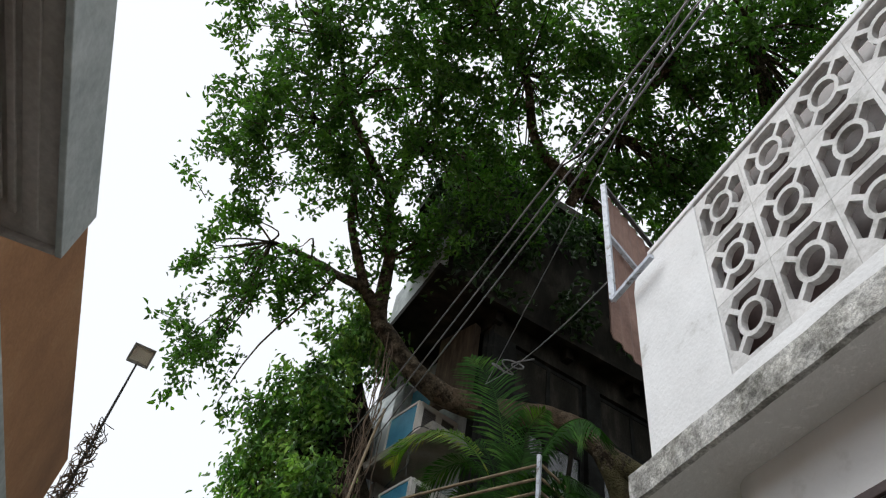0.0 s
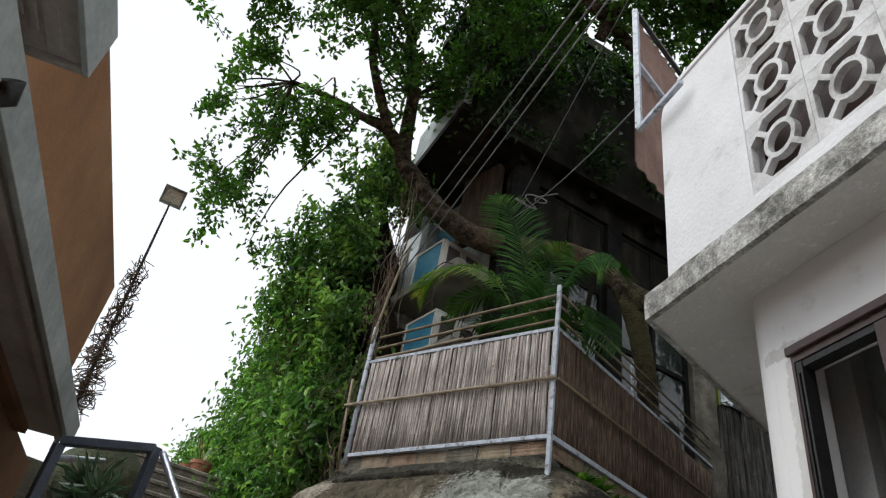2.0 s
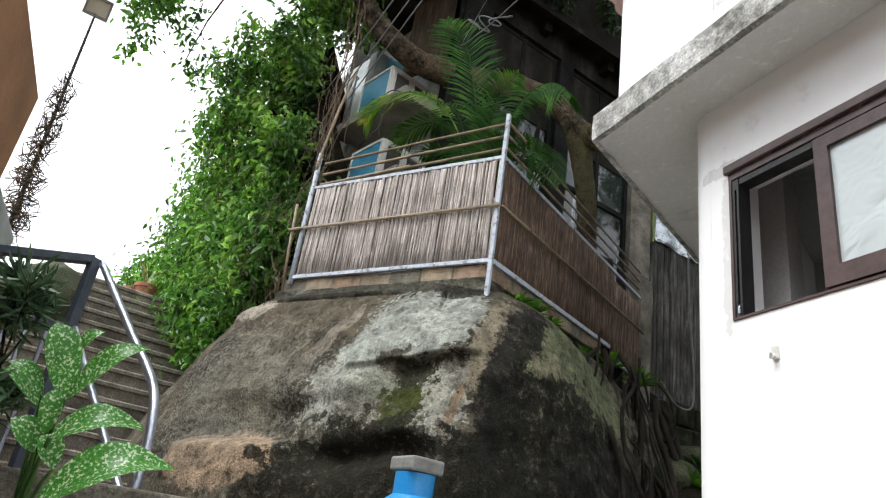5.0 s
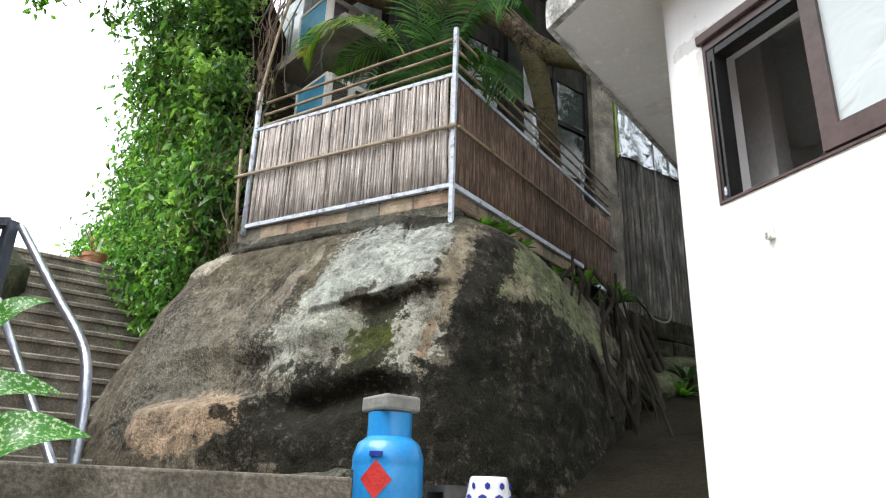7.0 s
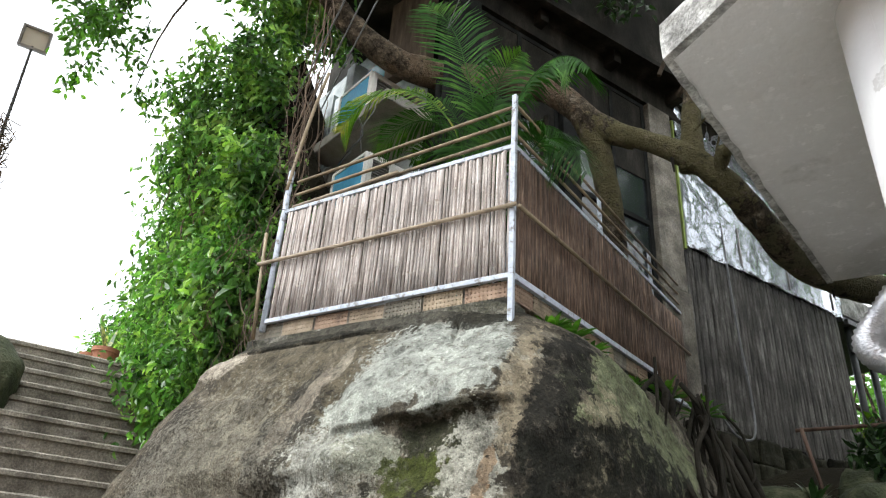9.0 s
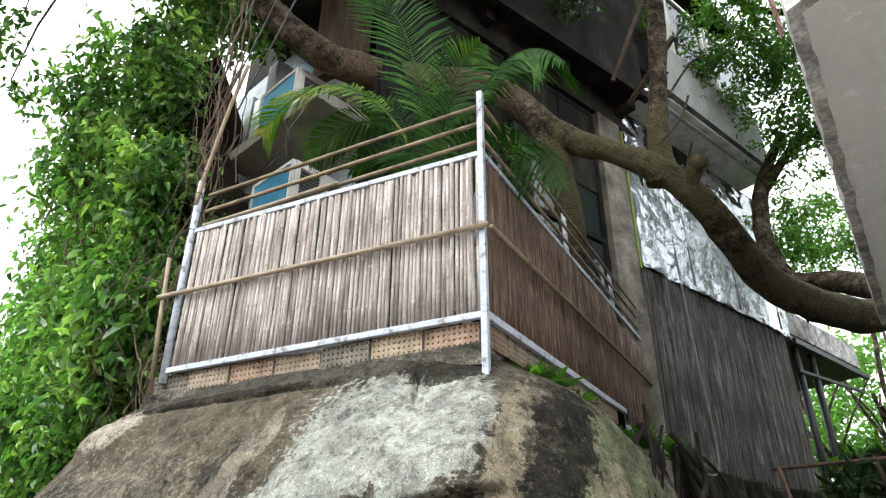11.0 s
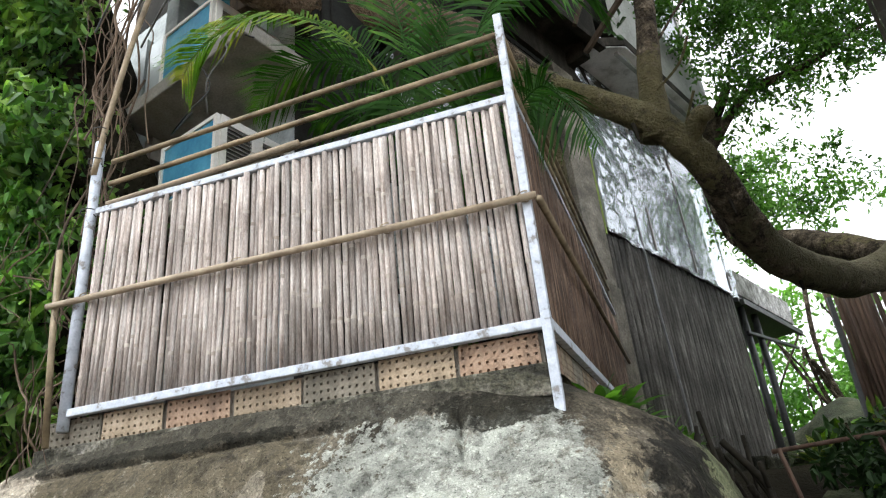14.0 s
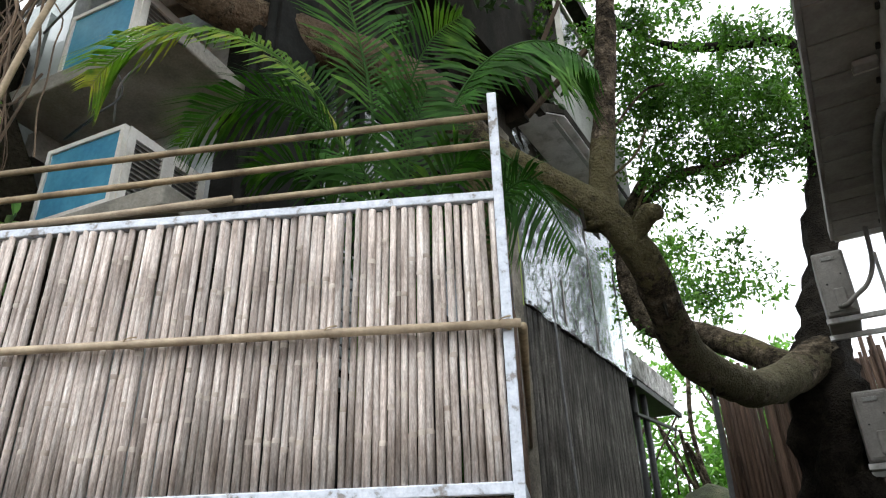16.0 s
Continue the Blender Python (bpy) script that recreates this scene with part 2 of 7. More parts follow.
FACADE = mat("dirty_facade_render", [(0.3, (0.17, 0.175, 0.16)), (0.5, (0.33, 0.34, 0.32)), (0.75, (0.46, 0.47, 0.45))], scale=1.5, fine=40, bump=0.4, mottle=0.35)
RIBBED = mat("grey_ribbed_board", [(0.3, (0.02, 0.018, 0.015)), (0.46, (0.058, 0.053, 0.045)), (0.6, (0.115, 0.108, 0.094)), (0.74, (0.26, 0.25, 0.228))], scale=3.0, stretch=(3, 3, 0.8), fine=60, bump=0.7, piece=0.16, mottle=0.5)
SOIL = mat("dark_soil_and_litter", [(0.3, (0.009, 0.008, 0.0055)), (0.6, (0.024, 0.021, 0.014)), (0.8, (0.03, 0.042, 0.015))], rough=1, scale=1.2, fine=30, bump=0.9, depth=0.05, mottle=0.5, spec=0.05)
MOSSY = mat("mossy_mortar", [(0.32, (0.025, 0.024, 0.017)), (0.5, (0.075, 0.072, 0.05)), (0.64, (0.17, 0.16, 0.13)), (0.8, (0.28, 0.27, 0.24))], rough=0.95, scale=5, fine=55, bump=0.9, depth=0.02, mottle=0.5)
# MOSSY's colours at about two fifths, for the footing and the gap steps.
MOSSY_DARK = mat("dark_mossy_stone", [(0.32, (0.01, 0.01, 0.007)), (0.5, (0.03, 0.03, 0.02)), (0.66, (0.065, 0.062, 0.045)), (0.8, (0.11, 0.105, 0.08))], rough=0.95, scale=4, fine=45, bump=0.8, depth=0.02, mottle=0.5, piece=0.25, spec=0.08)
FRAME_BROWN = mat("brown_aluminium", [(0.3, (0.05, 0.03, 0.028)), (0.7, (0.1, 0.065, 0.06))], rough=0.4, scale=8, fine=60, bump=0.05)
# Room surfaces coloured dark: the dimness indoors is put into the paint.
DARK = mat("shade_dark_interior", [(0.3, (0.05, 0.05, 0.05)), (0.7, (0.09, 0.088, 0.085))], scale=3)
ROOM = mat("pale_room_wall", [(0.3, (0.5, 0.5, 0.49)), (0.7, (0.62, 0.62, 0.6))], scale=3)
BLUE_FILM = mat("blue_window_film", [(0.3, (0.05, 0.21, 0.34)), (0.6, (0.08, 0.29, 0.43)), (0.8, (0.14, 0.38, 0.5))], rough=0.25, scale=3, fine=30, bump=0.1)
AC_WHITE = mat("aged_white_casing", [(0.3, (0.55, 0.53, 0.48)), (0.7, (0.74, 0.73, 0.69))], rough=0.5, scale=5)
GRILLE = mat("dark_grille", [(0.3, (0.04, 0.04, 0.04)), (0.7, (0.1, 0.1, 0.095))], rough=0.6, scale=8)
STEEL_DARK = mat("dark_painted_steel", [(0.3, (0.02, 0.022, 0.022)), (0.7, (0.06, 0.06, 0.058))], rough=0.5, scale=8)
CABLE = mat("grey_cable", [(0.3, (0.1, 0.1, 0.1)), (0.7, (0.22, 0.22, 0.22))], rough=0.5, scale=8)
BLACK = mat("black_rubber", [(0.3, (0.012, 0.012, 0.012)), (0.7, (0.03, 0.03, 0.03))], rough=0.45, scale=8)
GAS = mat("blue_enamel", [(0.3, (0.015, 0.2, 0.52)), (0.7, (0.03, 0.3, 0.66))], rough=0.3, scale=5, bump=0.05, spec=0.5)
RED = mat("red_sticker", [(0.3, (0.45, 0.02, 0.02)), (0.7, (0.6, 0.05, 0.04))], rough=0.5)
TERRACOTTA = mat("terracotta", [(0.3, (0.25, 0.1, 0.055)), (0.7, (0.42, 0.19, 0.11))], scale=8)
PANEL_BROWN = mat("brown_corrugated_panel", [(0.3, (0.17, 0.1, 0.08)), (0.7, (0.3, 0.19, 0.15))], scale=4)
DRY = mat("dry_vine_stem", [(0.3, (0.045, 0.03, 0.018)), (0.7, (0.16, 0.11, 0.07))], scale=10, island=0.3)
LEAF_DIEF = leafy("dumb_cane_leaf", [(0.44, (0.05, 0.19, 0.03)), (0.54, (0.1, 0.29, 0.055)), (0.58, (0.46, 0.58, 0.36)), (0.7, (0.64, 0.72, 0.5))], 0.3, rough=0.3, scale=105, island=0.12)
LEAF_IVY = leafy("dark_ivy_leaf", [(0.3, (0.014, 0.032, 0.01)), (0.6, (0.03, 0.065, 0.018)), (0.75, (0.06, 0.12, 0.03))], 0.2)
LEAF_NARROW = leafy("narrow_grey_green_leaf", [(0.3, (0.035, 0.07, 0.032)), (0.55, (0.07, 0.125, 0.06)), (0.75, (0.13, 0.2, 0.1))], 0.2, rough=0.35, scale=8, island=0.5)
LEAF_DARK = leafy("dark_strap_leaf", [(0.3, (0.02, 0.05, 0.015)), (0.7, (0.05, 0.1, 0.03))], 0.2, rough=0.35)
LEAF_SNAKE = leafy("striped_strap_leaf", [(0.45, (0.06, 0.12, 0.03)), (0.6, (0.4, 0.42, 0.12))], 0.15, scale=18)
LEAF_FAR = leafy("far_tree_leaf", [(0.3, (0.07, 0.16, 0.035)), (0.6, (0.14, 0.28, 0.065)), (0.8, (0.25, 0.42, 0.12))], 0.55)
MOSS_STONE = mat("mossy_stone", [(0.3, (0.014, 0.018, 0.008)), (0.5, (0.038, 0.046, 0.02)), (0.64, (0.075, 0.078, 0.042)), (0.76, (0.16, 0.15, 0.11))], rough=0.95, scale=3.5, fine=35, bump=0.8, depth=0.03, mottle=0.5)
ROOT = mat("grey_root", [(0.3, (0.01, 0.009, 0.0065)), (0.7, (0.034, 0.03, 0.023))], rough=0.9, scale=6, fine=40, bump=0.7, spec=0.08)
# Near-black bark: the trunk's shaded silhouette is put into its colour.
BARK_SHADED = mat("shade_dark_bark", [(0.3, (0.007, 0.006, 0.005)), (0.6, (0.02, 0.017, 0.013)), (0.78, (0.045, 0.04, 0.03))], rough=0.85, scale=7, fine=50, bump=1.0, depth=0.04, mottle=0.6, spec=0.05)
WOOD_OLD = mat("old_brown_board", [(0.3, (0.045, 0.026, 0.018)), (0.7, (0.13, 0.08, 0.055))], scale=4, stretch=(4, 4, 0.8), piece=0.3)

PLY = mat("weathered_plywood", [(0.3, (0.025, 0.018, 0.013)), (0.6, (0.065, 0.048, 0.033)), (0.75, (0.12, 0.09, 0.062))], scale=3, stretch=(5, 5, 0.8), fine=60, rough=0.9, spec=0.1)
SLAB = mat("balcony_slab_paint", [(0.26, (0.5, 0.48, 0.45)), (0.38, (0.78, 0.76, 0.74)), (0.7, (0.86, 0.845, 0.83))], rough=0.9, scale=3.5, fine=50, bump=0.5, mottle=0.3)
PLASTER_OLD = mat("patched_limewash", [(0.28, (0.5, 0.49, 0.47)), (0.4, (0.74, 0.74, 0.74)), (0.7, (0.84, 0.84, 0.84))], rough=0.9, scale=3.2, fine=50, bump=0.25, mottle=0.25)
STAINED_LIGHT = mat("breeze_block_paint", [(0.3, (0.38, 0.37, 0.35)), (0.48, (0.62, 0.61, 0.6)), (0.7, (0.74, 0.73, 0.72))], rough=0.9, scale=6, fine=60, bump=0.2, mottle=0.35, piece=0.06)
EAVE_DARK = mat("grey_soffit_board", [(0.3, (0.26, 0.245, 0.23)), (0.7, (0.42, 0.405, 0.39))], scale=4, fine=40, piece=0.1)
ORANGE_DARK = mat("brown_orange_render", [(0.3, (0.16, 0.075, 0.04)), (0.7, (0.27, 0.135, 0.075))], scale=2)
AC_GREY = mat("grey_casing", [(0.3, (0.13, 0.122, 0.11)), (0.7, (0.23, 0.22, 0.2))], rough=0.55, scale=6)
FACADE_LIGHT = mat("pale_green_grey_paint", [(0.3, (0.2, 0.225, 0.225)), (0.6, (0.37, 0.4, 0.4)), (0.8, (0.6, 0.64, 0.65))], rough=0.7, scale=4, fine=40, mottle=0.3)
# Grey-green paint taken near black: shade under the overhang is in the colour.
OLD_PAINT_SHADED = mat("shade_darkened_grey_green_paint", [(0.3, (0.008, 0.008, 0.007)), (0.6, (0.018, 0.0185, 0.017)), (0.8, (0.045, 0.046, 0.041))], rough=0.85, scale=5, fine=50, mottle=0.4, spec=0.08)
# Mouldy concrete, darkened further with the shade of the overhang.
FACADE_SHADED = mat("mould_and_shade_dark_concrete", [(0.3, (0.008, 0.0075, 0.006)), (0.52, (0.022, 0.02, 0.016)), (0.64, (0.045, 0.041, 0.033)), (0.78, (0.08, 0.074, 0.06))], scale=1.6, fine=40, bump=0.4, mottle=0.5, rough=0.9, spec=0.1, stretch=(1.6, 1.6, 0.6))
LEAF_STRIP = mat("green_plastic_edge", [(0.3, (0.2, 0.26, 0.06)), (0.7, (0.32, 0.4, 0.1))], scale=8)

COVER = mat("grey_plastic_cover", [(0.3, (0.16, 0.16, 0.15)), (0.7, (0.3, 0.3, 0.28))], rough=0.4, scale=8)
CERAMIC = mat("glazed_ceramic", [(0.3, (0.6, 0.6, 0.62)), (0.7, (0.74, 0.74, 0.76))], rough=0.2, scale=5, bump=0.02)
BLUE_INK = mat("cobalt_glaze", [(0.3, (0.02, 0.03, 0.22)), (0.7, (0.05, 0.08, 0.4))], rough=0.25, scale=20)


def pane(name, tint=(0.75, 0.82, 0.84), rough=0.03, clear=0.75, bump=0.0, scale=3.0, sheen=0.0, body=None):
    """Glass or clear sheet: part see-through, part mirror."""
    m = bpy.data.materials.new(name)
    m.use_nodes = True
    n, l = m.node_tree.nodes, m.node_tree.links
    b = n["Principled BSDF"]
    b.inputs["Base Color"].default_value = (*(body or tint), 1)
    b.inputs["Roughness"].default_value = rough
    b.inputs["Specular IOR Level"].default_value = 1.0
    b.inputs["Metallic"].default_value = sheen
    tr = n.new("ShaderNodeBsdfTransparent")
    tr.inputs["Color"].default_value = (*tint, 1)
    mx = n.new("ShaderNodeMixShader")
    mx.inputs[0].default_value = 1 - clear
    l.new(tr.outputs[0], mx.inputs[1])
    l.new(b.outputs[0], mx.inputs[2])
    l.new(mx.outputs[0], n["Material Output"].inputs["Surface"])
    if bump:
        t = n.new("ShaderNodeTexNoise")
        t.inputs["Scale"].default_value, t.inputs["Distortion"].default_value = scale, 1.5
        c = n.new("ShaderNodeTexCoord")
        l.new(c.outputs["Object"], t.inputs["Vector"])
        k = n.new("ShaderNodeBump")
        k.inputs["Strength"].default_value, k.inputs["Distance"].default_value = bump, 0.05
        l.new(t.outputs["Fac"], k.inputs["Height"])
        l.new(k.outputs["Normal"], b.inputs["Normal"])
    return m


GLASS = pane("window_glass", (0.7, 0.76, 0.77), 0.03, 0.35, 0.12, 2.5, body=(0.03, 0.036, 0.036))
LAMP_GLASS = pane("clear_lamp_glass", (0.94, 0.92, 0.88), 0.05, 0.9)
FROST = pane("hazy_glass", (0.55, 0.6, 0.6), 0.12, 0.15, 0.15, 6)
PLASTIC = pane("clear_plastic_sheet", (0.76, 0.8, 0.84), 0.07, 0.42, 0.5, 5.0, 0.65)
FOIL = mat("aluminium_foil", [(0.3, (0.6, 0.6, 0.62)), (0.7, (0.8, 0.8, 0.82))], rough=0.4, metal=0.8, scale=6, bump=0.5)


def patches(m, spots):
    """Lays stains and painted-in shade of a shape of their own over a surface: (centre, radii, colour, raggedness,
    noise size).
    """
    n, l = m.node_tree.nodes, m.node_tree.links
    b = n["Principled BSDF"]
    colour = b.inputs["Base Color"].links[0].from_socket
    co = n.new("ShaderNodeTexCoord")
    for centre, radii, rgb, ragged, size, keep in spots:
        sub = n.new("ShaderNodeVectorMath")
        sub.operation = "SUBTRACT"
        sub.inputs[1].default_value = centre
        l.new(co.outputs["Object"], sub.inputs[0])
        div = n.new("ShaderNodeVectorMath")
        div.operation = "DIVIDE"
        div.inputs[1].default_value = radii
        l.new(sub.outputs[0], div.inputs[0])
        ln = n.new("ShaderNodeVectorMath")
        ln.operation = "LENGTH"
        l.new(div.outputs[0], ln.inputs[0])
        tx = n.new("ShaderNodeTexNoise")
        tx.inputs["Scale"].default_value, tx.inputs["Detail"].default_value, tx.inputs["Roughness"].default_value = size, 14, 0.72
        l.new(co.outputs["Object"], tx.inputs["Vector"])
        ma = n.new("ShaderNodeMath")
        ma.operation = "MULTIPLY_ADD"
        ma.inputs[1].default_value = ragged
        l.new(tx.outputs["Fac"], ma.inputs[0])
        l.new(ln.outputs["Value"], ma.inputs[2])
        rg = n.new("ShaderNodeMapRange")
        rg.inputs["From Min"].default_value, rg.inputs["From Max"].default_value = 1.06 + ragged / 2, 0.96 + ragged / 2
        rg.inputs["To Min"].default_value, rg.inputs["To Max"].default_value = 0, keep
        l.new(ma.outputs[0], rg.inputs["Value"])
        tone = n.new("ShaderNodeMix")
        tone.data_type, tone.blend_type = "RGBA", "OVERLAY"
        tone.inputs["Factor"].default_value = 0.42
        tone.inputs["A"].default_value = (*rgb, 1)
        fine = n.new("ShaderNodeTexNoise")
        fine.inputs["Scale"].default_value, fine.inputs["Detail"].default_value, fine.inputs["Roughness"].default_value = 16, 10, 0.75
        l.new(co.outputs["Object"], fine.inputs["Vector"])
        # the patch wears through in flecks
        fleck = n.new("ShaderNodeMapRange")
        fleck.inputs["From Min"].default_value, fleck.inputs["From Max"].default_value = 0.4, 0.47
        fleck.inputs["To Min"].default_value = 0.45
        l.new(fine.outputs["Fac"], fleck.inputs["Value"])
        worn = n.new("ShaderNodeMath")
        worn.operation = "MULTIPLY"
        l.new(rg.outputs[0], worn.inputs[0])
        l.new(fleck.outputs[0], worn.inputs[1])
        l.new(fine.outputs["Fac"], tone.inputs["B"])
        mx = n.new("ShaderNodeMix")
        mx.data_type = "RGBA"
        l.new(worn.outputs[0], mx.inputs["Factor"])
        l.new(colour, mx.inputs["A"])
        l.new(tone.outputs["Result"], mx.inputs["B"])
        colour = mx.outputs["Result"]
    l.new(colour, b.inputs["Base Color"])


def speckle(m, layers, relief=0.0):
    """Breaks a colour up with fine grain: (noise size, low, high, darkest, lightest, stretch) for each layer; relief: grain felt in the surface."""
    n, l = m.node_tree.nodes, m.node_tree.links
    b = n["Principled BSDF"]
    colour = b.inputs["Base Color"].links[0].from_socket
    co = n.new("ShaderNodeTexCoord")
    grain = None
    for size, low, high, dark, light_, stretch in layers:
        mp = n.new("ShaderNodeMapping")
        mp.inputs["Scale"].default_value = stretch
        l.new(co.outputs["Object"], mp.inputs["Vector"])
        tx = n.new("ShaderNodeTexNoise")
        tx.inputs["Scale"].default_value, tx.inputs["Detail"].default_value, tx.inputs["Roughness"].default_value = size, 6, 0.65
        l.new(mp.outputs["Vector"], tx.inputs["Vector"])
        rg = n.new("ShaderNodeMapRange")
        rg.inputs["From Min"].default_value, rg.inputs["From Max"].default_value = low, high
        rg.inputs["To Min"].default_value, rg.inputs["To Max"].default_value = dark, light_
        l.new(tx.outputs["Fac"], rg.inputs["Value"])
        mx = n.new("ShaderNodeMix")
        mx.data_type, mx.blend_type = "RGBA", "MULTIPLY"
        mx.inputs["Factor"].default_value = 1.0
        l.new(colour, mx.inputs["A"])
        l.new(rg.outputs[0], mx.inputs["B"])
        colour = mx.outputs["Result"]
        grain = rg.outputs[0]
    l.new(colour, b.inputs["Base Color"])
    if relief:
        bp = n.new("ShaderNodeBump")
        bp.inputs["Strength"].default_value, bp.inputs["Distance"].default_value = relief, 0.006
        l.new(grain, bp.inputs["Height"])
        l.new(b.inputs["Normal"].links[0].from_socket, bp.inputs["Normal"])
        l.new(bp.outputs["Normal"], b.inputs["Normal"])


patches(ROCK, [
    ((-4.3, 4.0, 2.3), (0.9, 1.0, 1.0), (0.115, 0.095, 0.066), 4.5, 7.0, 0.8),
    ((-3.75, 4.1, 2.9), (0.7, 1.0, 0.7), (0.135, 0.115, 0.075), 3.5, 5.0, 0.75),
    ((-3.45, 4.0, 2.62), (0.2, 0.6, 0.5), (0.05, 0.045, 0.036), 3.0, 6.0, 0.85),
    ((-4.55, 4.0, 2.75), (0.22, 0.6, 0.4), (0.06, 0.052, 0.04), 3.2, 6.0, 0.75),
    ((-3.3, 4.1, 3.2), (0.06, 0.5, 0.14), (0.34, 0.3, 0.23), 2.0, 8.0, 0.8),
    ((-3.4, 4.05, 2.98), (0.07, 0.5, 0.2), (0.36, 0.31, 0.24), 2.0, 8.0, 0.75),
    ((-3.5, 4.0, 2.75), (0.07, 0.5, 0.2), (0.3, 0.26, 0.2), 2.4, 8.0, 0.6),
    ((-4.62, 4.15, 3.38), (0.3, 0.5, 0.15), (0.5, 0.44, 0.35), 1.6, 8.0, 0.9),
    ((-4.2, 3.8, 2.05), (0.5, 0.6, 0.26), (0.06, 0.052, 0.04), 2.6, 6.0, 0.85),
    ((-3.8, 3.6, 1.97), (0.52, 0.7, 0.22), (0.46, 0.33, 0.22), 1.6, 7.0, 0.95),
    ((-3.0, 3.95, 2.45), (0.34, 0.6, 0.26), (0.36, 0.35, 0.285), 4.6, 12.0, 0.7),
    ((-2.86, 3.95, 2.56), (0.26, 0.5, 0.12), (0.33, 0.335, 0.26), 1.6, 8.0, 0.9),
    # This band and the next patch sit in carved recesses: shade put into colour.
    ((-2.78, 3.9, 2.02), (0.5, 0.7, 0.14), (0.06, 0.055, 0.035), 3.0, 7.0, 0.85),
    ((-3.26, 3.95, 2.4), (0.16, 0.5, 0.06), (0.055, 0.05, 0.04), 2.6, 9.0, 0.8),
    ((-2.56, 4.15, 3.1), (0.42, 0.6, 0.34), (0.43, 0.445, 0.39), 2.0, 8.0, 1.0),
    ((-2.98, 3.95, 2.84), (0.22, 0.5, 0.18), (0.43, 0.45, 0.39), 2.6, 12.0, 0.95),
    ((-2.95, 4.1, 3.15), (0.16, 0.5, 0.3), (0.43, 0.445, 0.39), 6.0, 34.0, 0.85),
    ((-3.1, 3.95, 2.5), (0.2, 0.5, 0.25), (0.46, 0.46, 0.4), 6.0, 34.0, 0.8),
    ((-4.1, 3.9, 2.5), (0.6, 0.6, 0.6), (0.32, 0.3, 0.24), 6.0, 36.0, 0.5),
    # The hollow under the lip, its shade put into the colour.
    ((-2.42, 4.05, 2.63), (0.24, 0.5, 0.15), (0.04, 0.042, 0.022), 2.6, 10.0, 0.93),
    ((-2.5, 4.0, 2.4), (0.2, 0.5, 0.17), (0.07, 0.085, 0.018), 3.4, 11.0, 0.9),
    ((-2.26, 4.05, 2.42), (0.15, 0.5, 0.36), (0.42, 0.41, 0.34), 3.6, 13.0, 0.85),
    ((-2.12, 4.15, 2.95), (0.06, 0.6, 0.45), (0.38, 0.32, 0.22), 3.6, 16.0, 0.7),
    ((-2.18, 4.0, 2.45), (0.03, 0.5, 0.2), (0.3, 0.18, 0.09), 3.4, 14.0, 0.65),
    ((-1.72, 5.1, 2.95), (0.32, 0.9, 0.42), (0.2, 0.22, 0.12), 3.0, 9.0, 0.85),
    ((-1.8, 4.5, 2.5), (0.14, 0.3, 0.5), (0.34, 0.3, 0.2), 3.4, 12.0, 0.75),
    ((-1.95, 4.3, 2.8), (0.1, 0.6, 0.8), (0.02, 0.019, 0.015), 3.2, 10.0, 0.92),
    # Darker over the lower right flank and towards the foot.
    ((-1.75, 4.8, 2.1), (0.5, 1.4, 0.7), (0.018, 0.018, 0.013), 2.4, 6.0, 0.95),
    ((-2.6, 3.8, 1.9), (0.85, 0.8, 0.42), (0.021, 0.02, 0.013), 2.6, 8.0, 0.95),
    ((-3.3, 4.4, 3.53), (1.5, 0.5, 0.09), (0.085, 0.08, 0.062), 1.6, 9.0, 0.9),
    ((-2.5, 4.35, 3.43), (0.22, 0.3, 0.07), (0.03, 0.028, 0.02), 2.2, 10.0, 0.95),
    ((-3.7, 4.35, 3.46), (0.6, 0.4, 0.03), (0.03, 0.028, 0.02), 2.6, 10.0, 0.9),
])
speckle(ROCK, [(7.0, 0.38, 0.6, 0.48, 0.86, (1, 1, 0.8)), (24.0, 0.4, 0.47, 0.62, 1.0, (1, 1, 0.8)), (60.0, 0.58, 0.61, 1.0, 1.5, (1, 1, 1)), (95.0, 0.37, 0.41, 0.5, 1.05, (1, 1, 1)), (190.0, 0.42, 0.6, 0.8, 1.2, (1, 1, 1))], 0.35)
speckle(STEP, [(3.0, 0.35, 0.65, 0.6, 1.25, (1, 1, 1)), (60.0, 0.4, 0.62, 0.7, 1.3, (1, 1, 1))], 0.4)
speckle(BAMBOO, [(28.0, 0.38, 0.62, 0.72, 1.18, (2.5, 2.5, 0.22)), (120.0, 0.4, 0.62, 0.8, 1.15, (2, 2, 0.5))], 0.15)
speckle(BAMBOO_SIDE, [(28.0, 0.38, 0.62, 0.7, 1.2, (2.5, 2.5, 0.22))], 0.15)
speckle(MOSSY, [(8.0, 0.36, 0.64, 0.5, 1.4, (1, 1, 1)), (70.0, 0.4, 0.6, 0.6, 1.4, (1, 1, 1))], 0.5)
speckle(BARK, [(9.0, 0.37, 0.63, 0.5, 1.45, (1, 1, 1)), (17.0, 0.42, 0.49, 0.5, 1.1, (1, 1, 1)), (60.0, 0.56, 0.6, 1.0, 1.55, (1, 1, 1)), (45.0, 0.38, 0.62, 0.75, 1.2, (1, 1, 1))], 0.8)
speckle(RIBBED, [(5.0, 0.36, 0.64, 0.55, 1.45, (3, 3, 0.4)), (60.0, 0.4, 0.6, 0.7, 1.3, (1, 1, 1))], 0.3)
speckle(STAINED, [(11.0, 0.38, 0.6, 0.55, 1.2, (1, 1, 1)), (70.0, 0.4, 0.58, 0.7, 1.15, (1, 1, 1))], 0.4)
